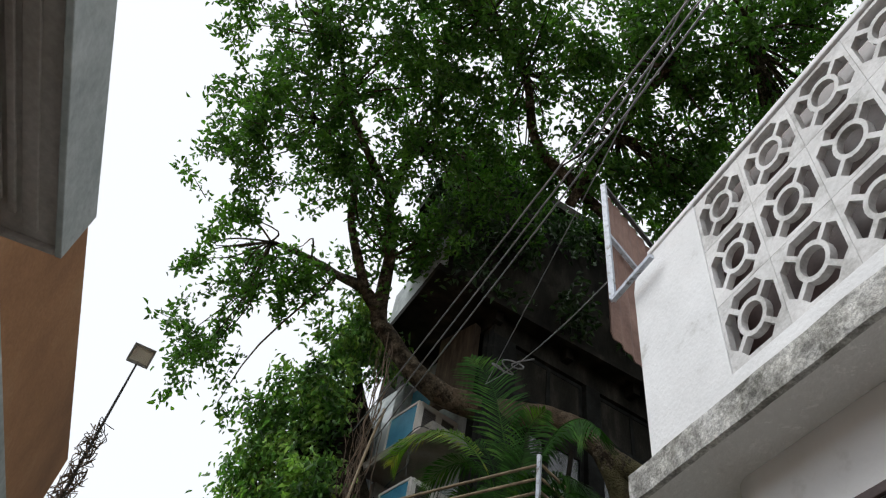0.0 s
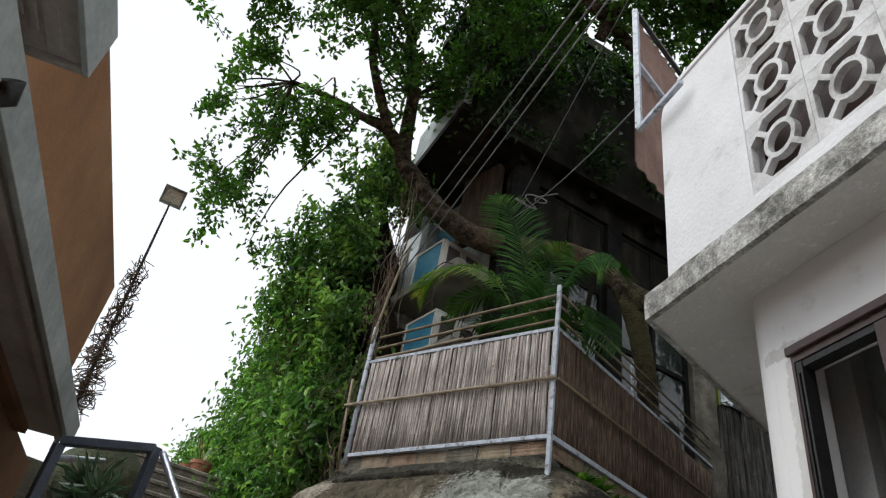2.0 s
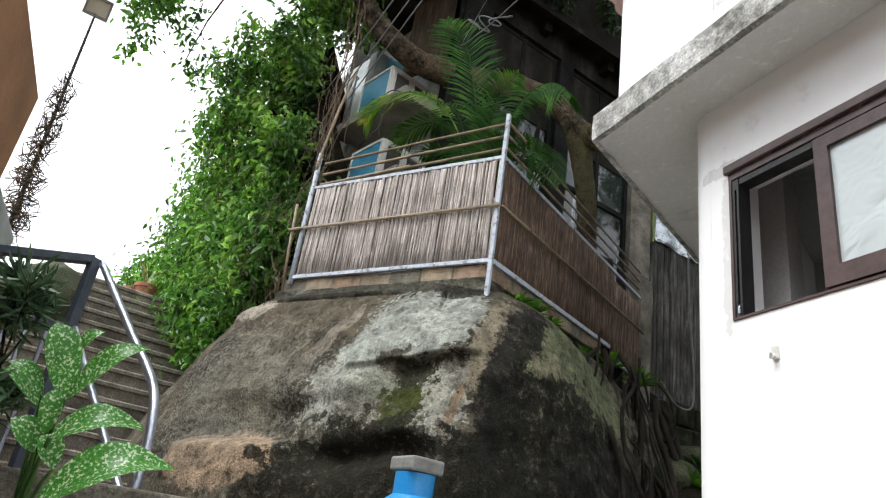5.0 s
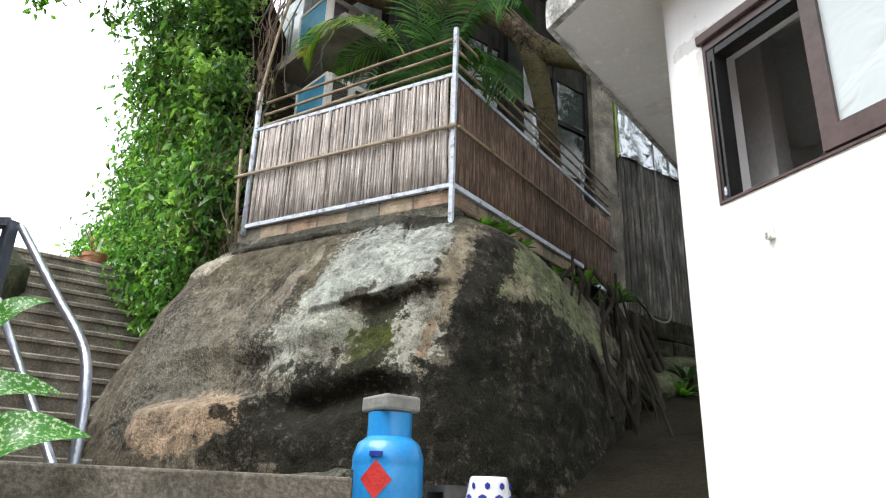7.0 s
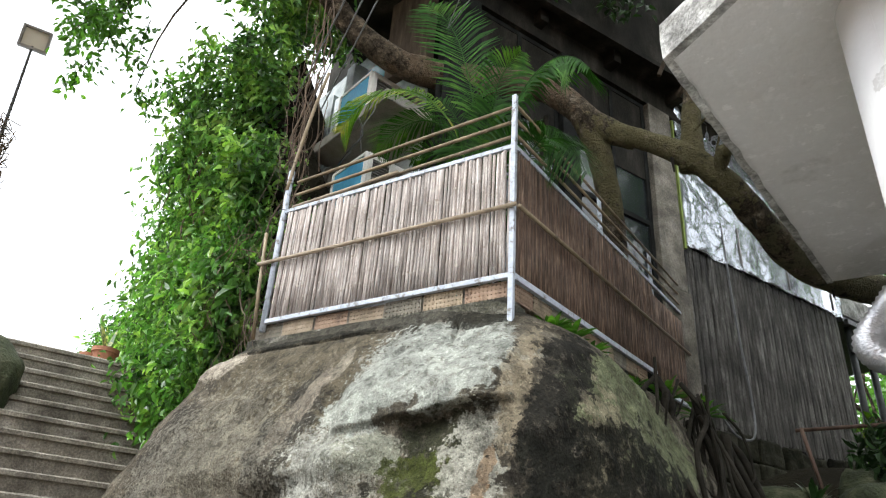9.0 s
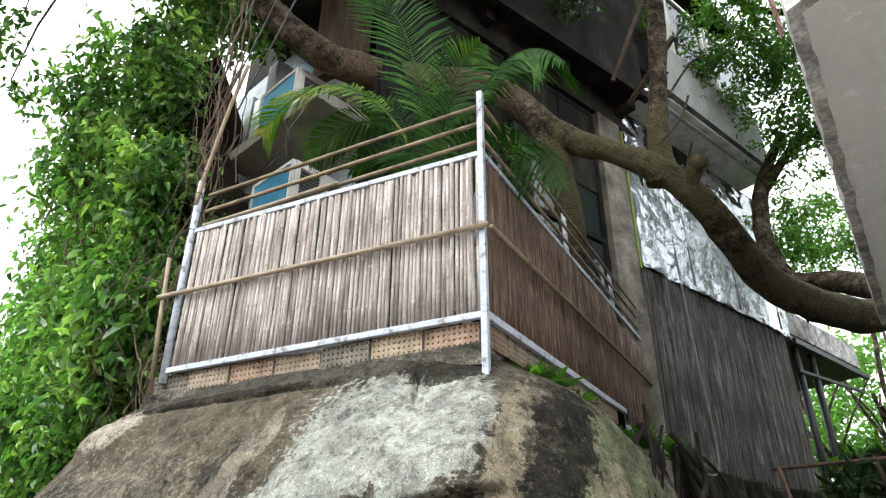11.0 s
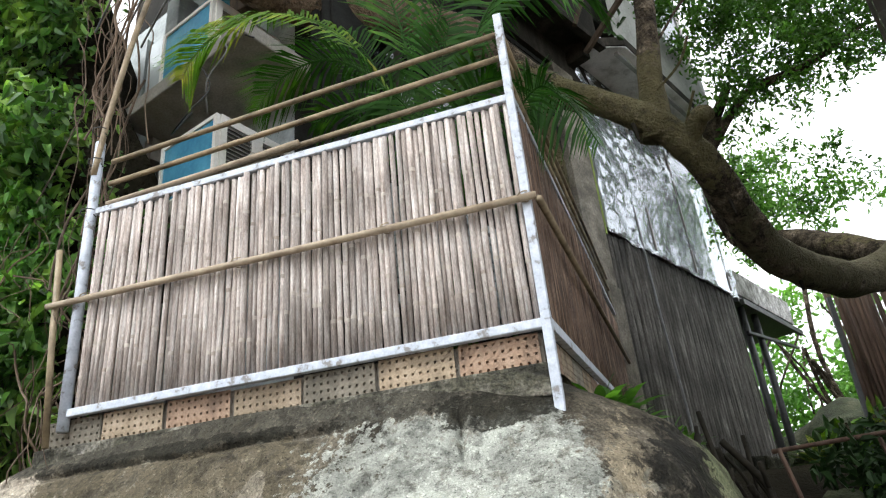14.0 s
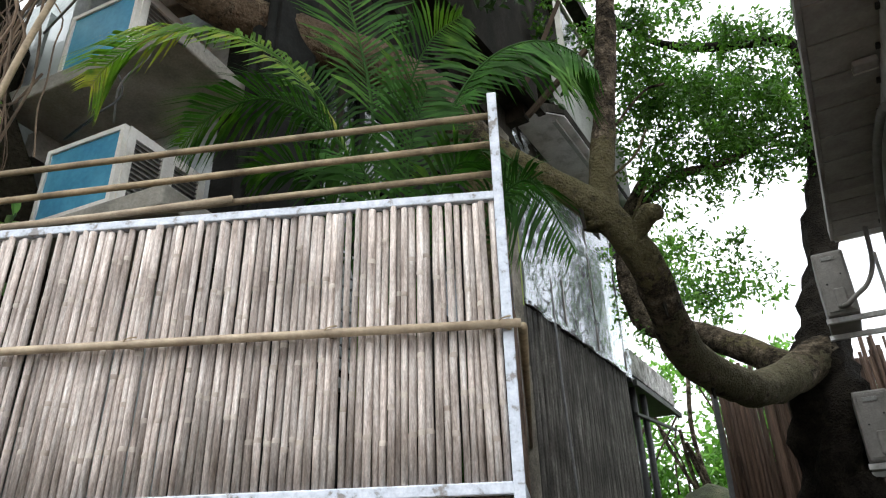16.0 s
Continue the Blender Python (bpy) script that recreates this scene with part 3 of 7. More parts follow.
patches(BARK, [
    ((0.7, 0.1, 2.25), (1.4, 0.7, 0.5), (0.14, 0.125, 0.06), 2.8, 9.0, 0.7),
    ((-0.95, -0.6, 3.3), (1.4, 0.8, 0.5), (0.24, 0.17, 0.11), 3.6, 9.0, 0.4),
    ((2.05, 1.8, 1.6), (1.4, 1.2, 0.4), (0.16, 0.15, 0.09), 3.2, 7.0, 0.6),
])
patches(PLASTER, [
    ((-0.02, 0.0, 2.8), (0.022, 0.04, 0.4), (0.5, 0.48, 0.45), 2.6, 18.0, 0.5),
    ((0.1, 0.0, 3.15), (0.5, 0.1, 0.03), (0.45, 0.43, 0.4), 3.0, 14.0, 0.5),
])
patches(SLAB, [
    ((-0.4, 0.3, 3.55), (4.0, 4.0, 0.3), (0.5, 0.49, 0.46), 7.0, 12.0, 0.4),
])
# ---- ground ----
def stair_z(s):
    """Height of the way along the alley."""
    if s < 0.35:
        return 0.0
    if s < 3.1:
        return 0.63 * (s - 0.35)
    if s < 6.3:
        return 1.73 + 0.04 * (s - 3.1)
    return min(4.0, 1.86 + 0.78 * (s - 6.3))


def land(x, y):
    s, n = AL.x * x + AL.y * y, NO.x * x + NO.y * y
    way = stair_z(s) - 0.3
    hill = min(3.7, max(0.9, 1.2 + 0.36 * (y - 3.4)))
    hill = max(hill, min(6.0, way + 1.1 * (n - 1.0))) if x < -5 else hill
    w = smoothstep(0.9, 2.0, n)
    return way * (1 - w) + hill * w


bm = nb()
steps = sorted({round(v, 3) for v in [k * 0.35 for k in range(-30, 50)] + [-400, -150, -60, -30, -18, 25, 40, 80, 200, 400]})
grid = {}
for i, x in enumerate(steps):
    for j, y in enumerate(steps):
        near = abs(x) < 18 and abs(y) < 22
        z = land(x - 2, y) + (0.08 * fbm((x, y, 0)) if near else -0.4)
        grid[i, j] = bm.verts.new((x - 2, y, z))
for i in range(len(steps) - 1):
    for j in range(len(steps) - 1):
        bm.faces.new((grid[i, j], grid[i + 1, j], grid[i + 1, j + 1], grid[i, j + 1]))
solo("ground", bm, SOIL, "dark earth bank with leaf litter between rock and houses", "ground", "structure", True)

# ---- boulder ----
def prof(z, table):
    if z >= table[0][0]:
        return table[0][1]
    for (z1, v1), (z0, v0) in zip(table, table[1:]):
        if z >= z0:
            t = (z - z0) / (z1 - z0)
            return v0 + (v1 - v0) * t
    return table[-1][1]


FRONT = [(3.56, 4.405), (3.5, 4.375), (3.4, 4.31), (3.25, 4.21), (3.0, 4.05), (2.6, 3.86), (2.0, 3.66), (1.5, 3.56), (0.9, 3.6)]
RIGHT = [(3.56, -2.26), (3.5, -2.16), (3.44, -2.06), (3.36, -1.95), (3.2, -1.83), (2.8, -1.66), (2.2, -1.52), (1.5, -1.44), (0.9, -1.4)]
LEFT = [(3.56, -4.78), (3.5, -4.98), (3.3, -5.16), (3.0, -5.36), (2.7, -5.6), (2.45, -5.9), (2.2, -6.15), (1.8, -6.3), (0.9, -6.7)]
bm = nb()
rings = []
NA, NZ = 560, 210
for k in range(NZ + 1):
    z = 0.9 + 2.66 * k / NZ
    fy, rx, lx = prof(z, FRONT), prof(z, RIGHT), prof(z, LEFT)
    cx, cy = -3.1, 6.0
    ring = []
    for a in range(NA):
        th = a * math.tau / NA
        c, s = math.cos(th), math.sin(th)
        ex = 3.2 + 2.2 * smoothstep(2.2, 3.4, z)
        r = (abs(c) ** ex + abs(s) ** ex) ** (-1 / ex)
        x = cx + r * c * ((rx - cx) if c > 0 else (cx - lx))
        y = cy + r * s * ((cy - fy) if s < 0 else 2.2)
        y += 0.14 * max(0, s) * (z - 2)
        p = Vector((x, y, z))
        d = Vector((c, s, 0))
        q = Vector((x, y, z * 0.9))
        off = 0.05 * fbm(q * 1.3, 3) + 0.02 * fbm(q * 3.6 + Vector((5, 1, 2)), 3) + 0.008 * fbm(q * 14, 3) - 0.012 * max(0, 0.25 - abs(fbm(q * 2.2 + Vector((2, 8, 1)), 3))) * 4
        if s < 0:
            # the lichened nose, cut off below by a slanting lip over a hollow
            wob = 0.03 * noise.noise((x * 5, z * 2, 3))
            lip = 2.69 + 0.17 * (x + 2.9) + wob
            w = smoothstep(-3.2, -2.95, x) * smoothstep(-2.02, -2.3, x)
            deep = 0.05 + 0.07 * smoothstep(-2.85, -2.55, x)
            off += w * (0.1 * smoothstep(lip + 0.6, lip + 0.12, z) * smoothstep(lip - 0.02, lip + 0.03, z) + 0.0)
            off += w * (0.1 - deep) * smoothstep(lip + 0.025, lip - 0.02, z) * smoothstep(lip - 0.55, lip - 0.22, z)
            # the plate below the lip, and a hollow at its foot
            off += 0.07 * math.exp(-((x + 2.95) / 0.2) ** 2 - ((z - 2.53) / 0.1) ** 2)
            off -= 0.05 * math.exp(-((x + 3.28) / 0.18) ** 2 - ((z - 2.38 - 0.2 * (x + 3.28)) / 0.08) ** 2)
            off -= 0.12 * smoothstep(-3.3, -3.0, x) * smoothstep(-2.1, -2.4, x) * math.exp(-((z - 2.08 - 0.05 * math.sin(x * 7)) / 0.09) ** 2)
            off += 0.06 * math.exp(-((x + 2.45) / 0.3) ** 2 - ((z - 2.25) / 0.1) ** 2)
            # the tan shoulder low down, with a ledge above it
            w2 = smoothstep(-4.5, -4.1, x) * smoothstep(-3.2, -3.5, x)
            off += w2 * (0.13 * smoothstep(2.16, 2.02, z) - 0.1 * smoothstep(2.55, 2.3, z) * smoothstep(2.05, 2.18, z))
            # the rounded knob at the upper left
            off += 0.09 * math.exp(-((x + 4.62) / 0.26) ** 2 - ((z - 3.36) / 0.13) ** 2)
            off -= 0.05 * math.exp(-((x + 4.35) / 0.3) ** 2 - ((z - 3.08) / 0.08) ** 2)
            # slanting flutes, and the crack under the mortar cap
            g = (x + 3.55 + 0.45 * (z - 3.0)) * 9
            off -= 0.022 * (0.5 + 0.5 * math.cos(g * 2.2)) * smoothstep(-3.9, -3.7, x) * smoothstep(-3.0, -3.2, x) * smoothstep(3.42, 3.2, z) * smoothstep(2.4, 2.7, z)
            crack = abs(z - 3.43 - 0.03 * noise.noise((x * 4, 0, 1)) - 0.012 * noise.noise((x * 15, 0, 1)))
            off -= 0.05 * smoothstep(0.022, 0.0, crack) * smoothstep(-2.9, -3.2, x)
            crack = abs(x + 2.58 + 0.25 * (z - 3.3) + 0.03 * noise.noise((z * 20, 0, 1)))
            off -= 0.05 * smoothstep(0.022, 0.0, crack) * smoothstep(3.2, 3.28, z) * smoothstep(3.5, 3.4, z)
        p += d * off * (0.25 + 0.75 * smoothstep(3.56, 3.3, z))
        ring.append(bm.verts.new(p))
    rings.append(ring)
for a, b in zip(rings, rings[1:]):
    for k in range(NA):
        bm.faces.new((a[k], a[(k + 1) % NA], b[(k + 1) % NA], b[k]))
bm.faces.new(rings[-1])
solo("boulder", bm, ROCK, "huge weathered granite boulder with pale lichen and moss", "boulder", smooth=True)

# ---- bamboo fence on the rock ----
CX, CY = -2.296, 4.395           # the corner post
FL = -4.285                      # left end of the front
ZB, ZM, ZT = 3.69, 4.16, 4.63    # bottom rail, cane, top rail
SIDE_END, RISE = 9.1, 0.1        # the side runs back and climbs


def side(y, z):
    return Vector((CX + 0.016 * (y - CY), y, z + RISE * (y - CY)))


fence = thing("bamboo_fence", (CX, CY, 3.4), "bamboo screen fence in a flaked white steel frame on the boulder", "fence")
part("corner_post", beam(nb(), (CX, CY, 3.36), (CX, CY, 5.06), 0.034, 0.034, 0.004), FLAKED, fence)
part("end_post", tube(nb(), [(FL - 0.02, CY, 3.62), (FL - 0.045, CY + 0.012, 4.4), (FL - 0.065, CY + 0.025, 5.05)], 0.024, 12), FLAKED, fence, smooth=True)
part("top_rail", beam(nb(), (FL, CY, ZT), (CX, CY, ZT), 0.03, 0.032, 0.004), FLAKED, fence)
part("bottom_rail", beam(nb(), (FL, CY, ZB), (CX, CY, ZB), 0.03, 0.034, 0.004), FLAKED, fence)
part("side_top_rail", beam(nb(), side(CY, ZT), side(SIDE_END, ZT), 0.03, 0.032), FLAKED, fence)
part("side_bottom_rail", beam(nb(), side(CY, ZB), side(7.35, ZB), 0.03, 0.04), FLAKED, fence)
part("side_bottom_rail", beam(nb(), side(7.4, ZB - 0.12), side(SIDE_END, ZB - 0.12), 0.03, 0.04), FLAKED, fence)
for y in (6.1, 7.55, 8.95):
    part("side_post", beam(nb(), side(y, ZB - 0.1) + Vector((-0.035, 0, 0)), side(y, ZT + 0.42) + Vector((-0.035, 0, 0)), 0.03, 0.03), FLAKED, fence)
for k in range(3):
    z = 4.99 - 0.125 * k
    part("cane_rail", tube(nb(), [(FL + 0.02, CY + 0.03, z - 0.07), (CX - 0.8, CY + 0.035, z - 0.02), (CX, CY + 0.03, z)], 0.013), CANE, fence, smooth=True)
    part("cane_rail", tube(nb(), [side(CY, z), side(SIDE_END - 0.1, z)], 0.012), CANE, fence, smooth=True)
part("middle_cane", tube(nb(), [(FL - 0.17, CY - 0.035, ZM + 0.02), (CX + 0.04, CY - 0.035, ZM)], 0.015), CANE_PALE, fence, smooth=True)
part("middle_cane", tube(nb(), [side(CY, ZM) + Vector((0.045, 0, 0)), side(SIDE_END, ZM) + Vector((0.045, 0, 0))], 0.015), CANE, fence, smooth=True)


part("leaning_cane", tube(nb(), smooth_path([(FL - 0.055, CY + 0.0, 4.85), (FL - 0.045, CY + 0.03, 5.2), (FL - 0.0, CY + 0.07, 5.7), (FL + 0.05, CY + 0.12, 6.15)], 4), 0.015, 9), CANE, fence, "weathered cane lashed to the end post", smooth=True)
for z in (4.62, 4.9, 5.08):
    part("wire_tie", tube(nb(), [(FL - 0.05 + 0.035 * math.cos(a * 0.9), CY - 0.005 + 0.035 * math.sin(a * 0.9), z + 0.004 * a) for a in range(8)], 0.003, 5), STEEL_DARK, fence)
part("stake", tube(nb(), [(-4.36, CY - 0.02, 3.56), (-4.41, CY - 0.02, 4.0), (-4.45, CY - 0.02, 4.46)], 0.014), CANE, fence, smooth=True)
part("loose_cane", tube(nb(), [(-4.24, CY + 0.005, ZT + 0.035), (-3.7, CY + 0.0, ZT + 0.05), (-3.24, CY + 0.012, ZT + 0.085)], 0.013), CANE_PALE, fence, smooth=True)
for xx, zz in ((CX - 0.01, ZM), (CX - 0.55, ZM + 0.004), (-3.5, ZM + 0.01), (FL + 0.03, ZM + 0.018)):
    part("wire_tie", tube(nb(), [(xx + 0.02 * math.cos(a * 0.9), CY - 0.035 + 0.02 * math.sin(a * 0.9), zz + 0.006 * (a - 3)) for a in range(8)], 0.0025, 5), CANE, fence)


def pole_mesh(name, length, r, seed):
    rnd = random.Random(seed)
    pts, rad, z = [], [], 0.0
    node = rnd.uniform(0.1, 0.3)
    marks = []
    while node < length - 0.05:
        marks.append(node)
        node += rnd.uniform(0.22, 0.36)
    zs = sorted([0, length] + [m + d for m in marks for d in (-0.008, 0, 0.008)])
    for z in zs:
        hit = any(abs(z - m) < 1e-6 for m in marks)
        pts.append((rnd.uniform(-0.0015, 0.0015), rnd.uniform(-0.001, 0.001), z))
        rad.append(r * (1.09 if hit else 1.0))
    bm = tube(nb(), pts, rad, 8)
    for f in bm.faces:
        f.material_index = 1 if any(abs(f.calc_center_median().z - m) < 0.0075 for m in marks) else 0
    return to_mesh(name, bm, True)


rnd = random.Random(4)
POLES = [pole_mesh("bamboo_pole", ZT - ZB - 0.03, r, k) for k, r in enumerate((0.0105, 0.0115, 0.0125, 0.0135, 0.012, 0.011))]
for me in POLES:
    me.materials.append(BAMBOO)
    me.materials.append(NODE)
x = FL + 0.03
while x < CX - 0.03:
    k = rnd.randrange(6)
    w = (0.0105, 0.0115, 0.0125, 0.0135, 0.012, 0.011)[k]
    ob = new("bamboo_pole", POLES[k])
    ob.parent = fence
    ob.matrix_local = Matrix.Translation(Vector((x + w, CY + rnd.uniform(-0.004, 0.008), ZB + 0.012 + rnd.uniform(-0.008, 0.008))) - fence.location) @ Euler((rnd.uniform(-0.006, 0.006), rnd.uniform(-0.01, 0.01), rnd.uniform(0, 6.28))).to_matrix().to_4x4()
    x += 2 * w + rnd.choice((-0.001, 0, 0.0005, 0.001, 0.001, 0.001, 0.002, 0.006))
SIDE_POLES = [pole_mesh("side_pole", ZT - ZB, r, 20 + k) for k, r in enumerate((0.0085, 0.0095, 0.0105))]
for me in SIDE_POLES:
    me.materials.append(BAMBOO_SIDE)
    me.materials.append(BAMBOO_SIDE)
y = CY + 0.03
while y < SIDE_END - 0.02:
    k = rnd.randrange(3)
    w = (0.0085, 0.0095, 0.0105)[k]
    ob = new("bamboo_pole", SIDE_POLES[k])
    ob.parent = fence
    drop = 0.12 if y > 7.4 else 0.0
    ob.matrix_local = Matrix.Translation(side(y + w, ZB + 0.01 - drop + rnd.uniform(-0.01, 0.01)) - fence.location) @ Euler((rnd.uniform(-0.01, 0.01), 0, rnd.uniform(0, 6.28))).to_matrix().to_4x4()
    y += 2 * w + rnd.choice((0.0005, 0.001, 0.003))

# brick course under the fence
course = thing("brick_course", (CX, CY, 3.5), "course of perforated clay bricks on a mossy mortar bed", "brick wall", kind="structure")


def brick_mesh(w, h, d, cols, rows):
    """A brick whose face is pierced by a grid of square holes."""
    bm = nb()
    xs = [0.0]
    for c in range(cols):
        xs += [w * (c + 0.33) / cols, w * (c + 0.67) / cols]
    xs.append(w)
    zs = [0.0]
    for r in range(rows):
        zs += [h * (r + 0.33) / rows, h * (r + 0.67) / rows]
    zs.append(h)
    v = {}

    def at(i, k, y):
        key = (i, k, y)
        if key not in v:
            v[key] = bm.verts.new((xs[i], y, zs[k]))
        return v[key]
    for i in range(len(xs) - 1):
        for k in range(len(zs) - 1):
            if i % 2 and k % 2:
                a = [(i, k), (i + 1, k), (i + 1, k + 1), (i, k + 1)]
                for p, q in zip(a, a[1:] + a[:1]):
                    bm.faces.new((at(*p, 0), at(*q, 0), at(*q, 0.012), at(*p, 0.012)))
                bm.faces.new([at(*p, 0.012) for p in a])
            else:
                bm.faces.new((at(i, k, 0), at(i + 1, k, 0), at(i + 1, k + 1, 0), at(i, k + 1, 0)))
    box(bm, (0.0005, 0.032, 0.0005), (w - 0.0005, d, h - 0.0005))
    return to_mesh("brick", bm)


BRICKS = []
for m in (BRICK, BRICK_GREY, BRICK, BRICK_RED):
    me = brick_mesh(0.285, 0.115, 0.12, 10, 4)
    me.materials.append(m)
    BRICKS.append(me)
rnd = random.Random(9)
for k in range(7):
    ob = new("brick", BRICKS[(k * 3 + 3) % 4])
    ob.parent = course
    ob.matrix_local = Matrix.Translation(Vector((CX - 0.025 - 0.3 * (k + 1), CY + 0.02 + rnd.uniform(-0.004, 0.006), 3.555 + rnd.uniform(-0.004, 0.004))) - course.location)
for k in range(9):
    ob = new("brick", BRICKS[(k * 3 + 3) % 4])
    ob.parent = course
    p = side(CY + 0.06 + 0.3 * k, 3.555)
    ob.matrix_local = Matrix.Translation(p + Vector((-0.02, 0, 0)) - course.location) @ Matrix.Rotation(radians(89), 4, "Z") @ Matrix.Rotation(-RISE, 4, "Y")
part("joint", box(nb(), (FL - 0.12, CY + 0.035, 3.5), (CX - 0.03, CY + 0.2, 3.67)), MORTAR, course)
part("mortar_bed", box(nb(), (FL - 0.16, CY + 0.005, 3.45), (CX - 0.02, CY + 0.25, 3.562), None, 0.008), MOSSY, course, "dark mossy mortar bed")
# ---- white house ----
M = ALLEY
NW, U0 = 1.975, -2.11
WU0, WU1, WZ0, WZ1 = -1.84, -0.92, 2.48, 3.11


def pierced(bm, u0, u1, z0, z1, hu0, hu1, hz0, hz1, n0, n1, m):
    """A wall slab along x of the frame m with one opening through it."""
    us, zs = (u0, hu0, hu1, u1), (z0, hz0, hz1, z1)
    v = {(i, k, n): bm.verts.new(m @ Vector((us[i], n, zs[k]))) for i in range(4) for k in range(4) for n in (n0, n1)}
    for i in range(3):
        for k in range(3):
            if (i, k) != (1, 1):
                for n in (n0, n1):
                    bm.faces.new((v[i, k, n], v[i + 1, k, n], v[i + 1, k + 1, n], v[i, k + 1, n]))
    for i in range(3):
        for k in (0, 3):
            bm.faces.new((v[i, k, n0], v[i + 1, k, n0], v[i + 1, k, n1], v[i, k, n1]))
            bm.faces.new((v[k, i, n0], v[k, i + 1, n0], v[k, i + 1, n1], v[k, i, n1]))
    for a, b in (((1, 1), (2, 1)), ((2, 1), (2, 2)), ((2, 2), (1, 2)), ((1, 2), (1, 1))):
        bm.faces.new((v[(*a, n0)], v[(*b, n0)], v[(*b, n1)], v[(*a, n1)]))
    return bm


hw = thing("white_house", al(1.84, 1.975, 0), "whitewashed house with a brown window and a stained balcony", "house")
part("front_wall", pierced(nb(), U0 + 0.17, 3.2, -0.5, 3.489, WU0, WU1, WZ0, WZ1, NW, NW + 0.16, M), PLASTER, hw)
P1 = al(2.11, 1.975, 0)
DS = Vector((0.15, 0.99, 0)).normalized()
P2 = al(-(U0 + 0.17), NW + 0.17, 0) + Vector((-0.168, 0.025, 0)) + DS * 1.7
arc = []
c = al(-(U0 + 0.17), NW + 0.17, 0)
for k in range(13):
    a = radians(171.4 + 63.0 * k / 12)
    arc.append((c.x + 0.17 * math.cos(a), c.y + 0.17 * math.sin(a)))
inner = [(c.x + (x - c.x) * 0.05, c.y + (y - c.y) * 0.05) for x, y in arc[::-1]]
part("side_wall", prism(nb(), [(P2.x, P2.y)] + arc + inner + [(P2.x + 0.16, P2.y)], -0.5, 3.489), PLASTER, hw)
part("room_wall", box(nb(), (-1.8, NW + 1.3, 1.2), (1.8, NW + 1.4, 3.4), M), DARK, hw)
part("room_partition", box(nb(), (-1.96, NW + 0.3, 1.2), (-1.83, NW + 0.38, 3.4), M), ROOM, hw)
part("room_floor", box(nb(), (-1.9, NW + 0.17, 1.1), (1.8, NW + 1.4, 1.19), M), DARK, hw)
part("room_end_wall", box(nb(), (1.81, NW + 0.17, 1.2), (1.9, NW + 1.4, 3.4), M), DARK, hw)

# the window: fixed surround, one sash pushed aside, one glazed
win = new("window")
win.parent = hw
win.location = M @ Vector((WU0, NW, WZ0)) - hw.location
bm = pierced(nb(), WU0 + 0.001, WU1 + 0.03, WZ0 + 0.001, WZ1 - 0.001, WU0 + 0.014, WU1 - 0.02, WZ0 + 0.01, WZ1 - 0.03, NW - 0.006, NW + 0.07, M)
part("window_frame", bm, FRAME_BROWN, win)
part("window_head", box(nb(), (WU0 - 0.012, NW - 0.022, WZ1 + 0.002), (WU1 + 0.05, NW - 0.002, WZ1 + 0.04), M, 0.004), FRAME_BROWN, win)
part("open_sash", pierced(nb(), WU0 + 0.016, WU0 + 0.046, WZ0 + 0.012, WZ1 - 0.032, WU0 + 0.026, WU0 + 0.036, WZ0 + 0.06, WZ1 - 0.08, NW - 0.002, NW + 0.06, M), BLACK, win, "black aluminium sash pushed aside")
# Black strip that paints the deep shadow inside the window head.
part("head_shadow_strip", box(nb(), (WU0 + 0.05, NW + 0.0, WZ1 - 0.06), (-1.46, NW + 0.06, WZ1 - 0.033), M), BLACK, win, "black strip for the shadow under the window head")
part("glazed_sash", pierced(nb(), -1.455, WU1 - 0.025, WZ0 + 0.02, WZ1 - 0.035, -1.4, WU1 - 0.08, WZ0 + 0.09, WZ1 - 0.085, NW - 0.005, NW + 0.03, M), FRAME_BROWN, win)
gl = part("pane", box(nb(), (-1.405, NW + 0.01, WZ0 + 0.085), (WU1 - 0.075, NW + 0.016, WZ1 - 0.08), M), FROST, win, "hazy glass")
part("catch", box(nb(), (WU0 + 0.03, NW - 0.012, 2.5), (WU0 + 0.04, NW - 0.002, 2.53), M, 0.003), PIPE, win)

# balcony
C0 = Vector((-0.97, 2.80, 0))
Cr = C0 + Vector((0.813, -0.581, 0)) * 5
Cs = C0 + DS * 1.95
bm = nb()
pts = [C0 + Vector((0.813, -0.581, 0)) * (5 * k / 60) for k in range(60, -1, -1)] + [C0 + DS * (1.95 * k / 60) for k in range(1, 61)]
lo, hi, top = [], [], []
for k, p in enumerate(pts):
    j = 0.008 * fbm((p.x * 9, p.y * 9, 0), 3)
    lo.append(bm.verts.new((p.x + j, p.y - j, 3.49 + 0.006 * fbm((p.x * 7, p.y * 7, 3), 3))))
    hi.append(bm.verts.new((p.x + 0.4 * j, p.y + j, 3.622 + 0.008 * fbm((p.x * 8, p.y * 8, 9), 3))))
back = [(Cs.x + 2.4, Cs.y), (Cr.x + 2.2, Cr.y + 3)]
lo += [bm.verts.new((x, y, 3.49)) for x, y in back]
hi += [bm.verts.new((x, y, 3.622)) for x, y in back]
bm.faces.new(lo)
bm.faces.new(hi[::-1])
for k in range(len(lo)):
    j = (k + 1) % len(lo)
    bm.faces.new((lo[k], lo[j], hi[j], hi[k]))
part("balcony_slab", bm, SLAB, hw, "pale slab with a mould-stained edge")
un = C0.dot(NO) + 0.02
# the slab's stained edge band, a little proud and uneven
bm = nb()
rows = []
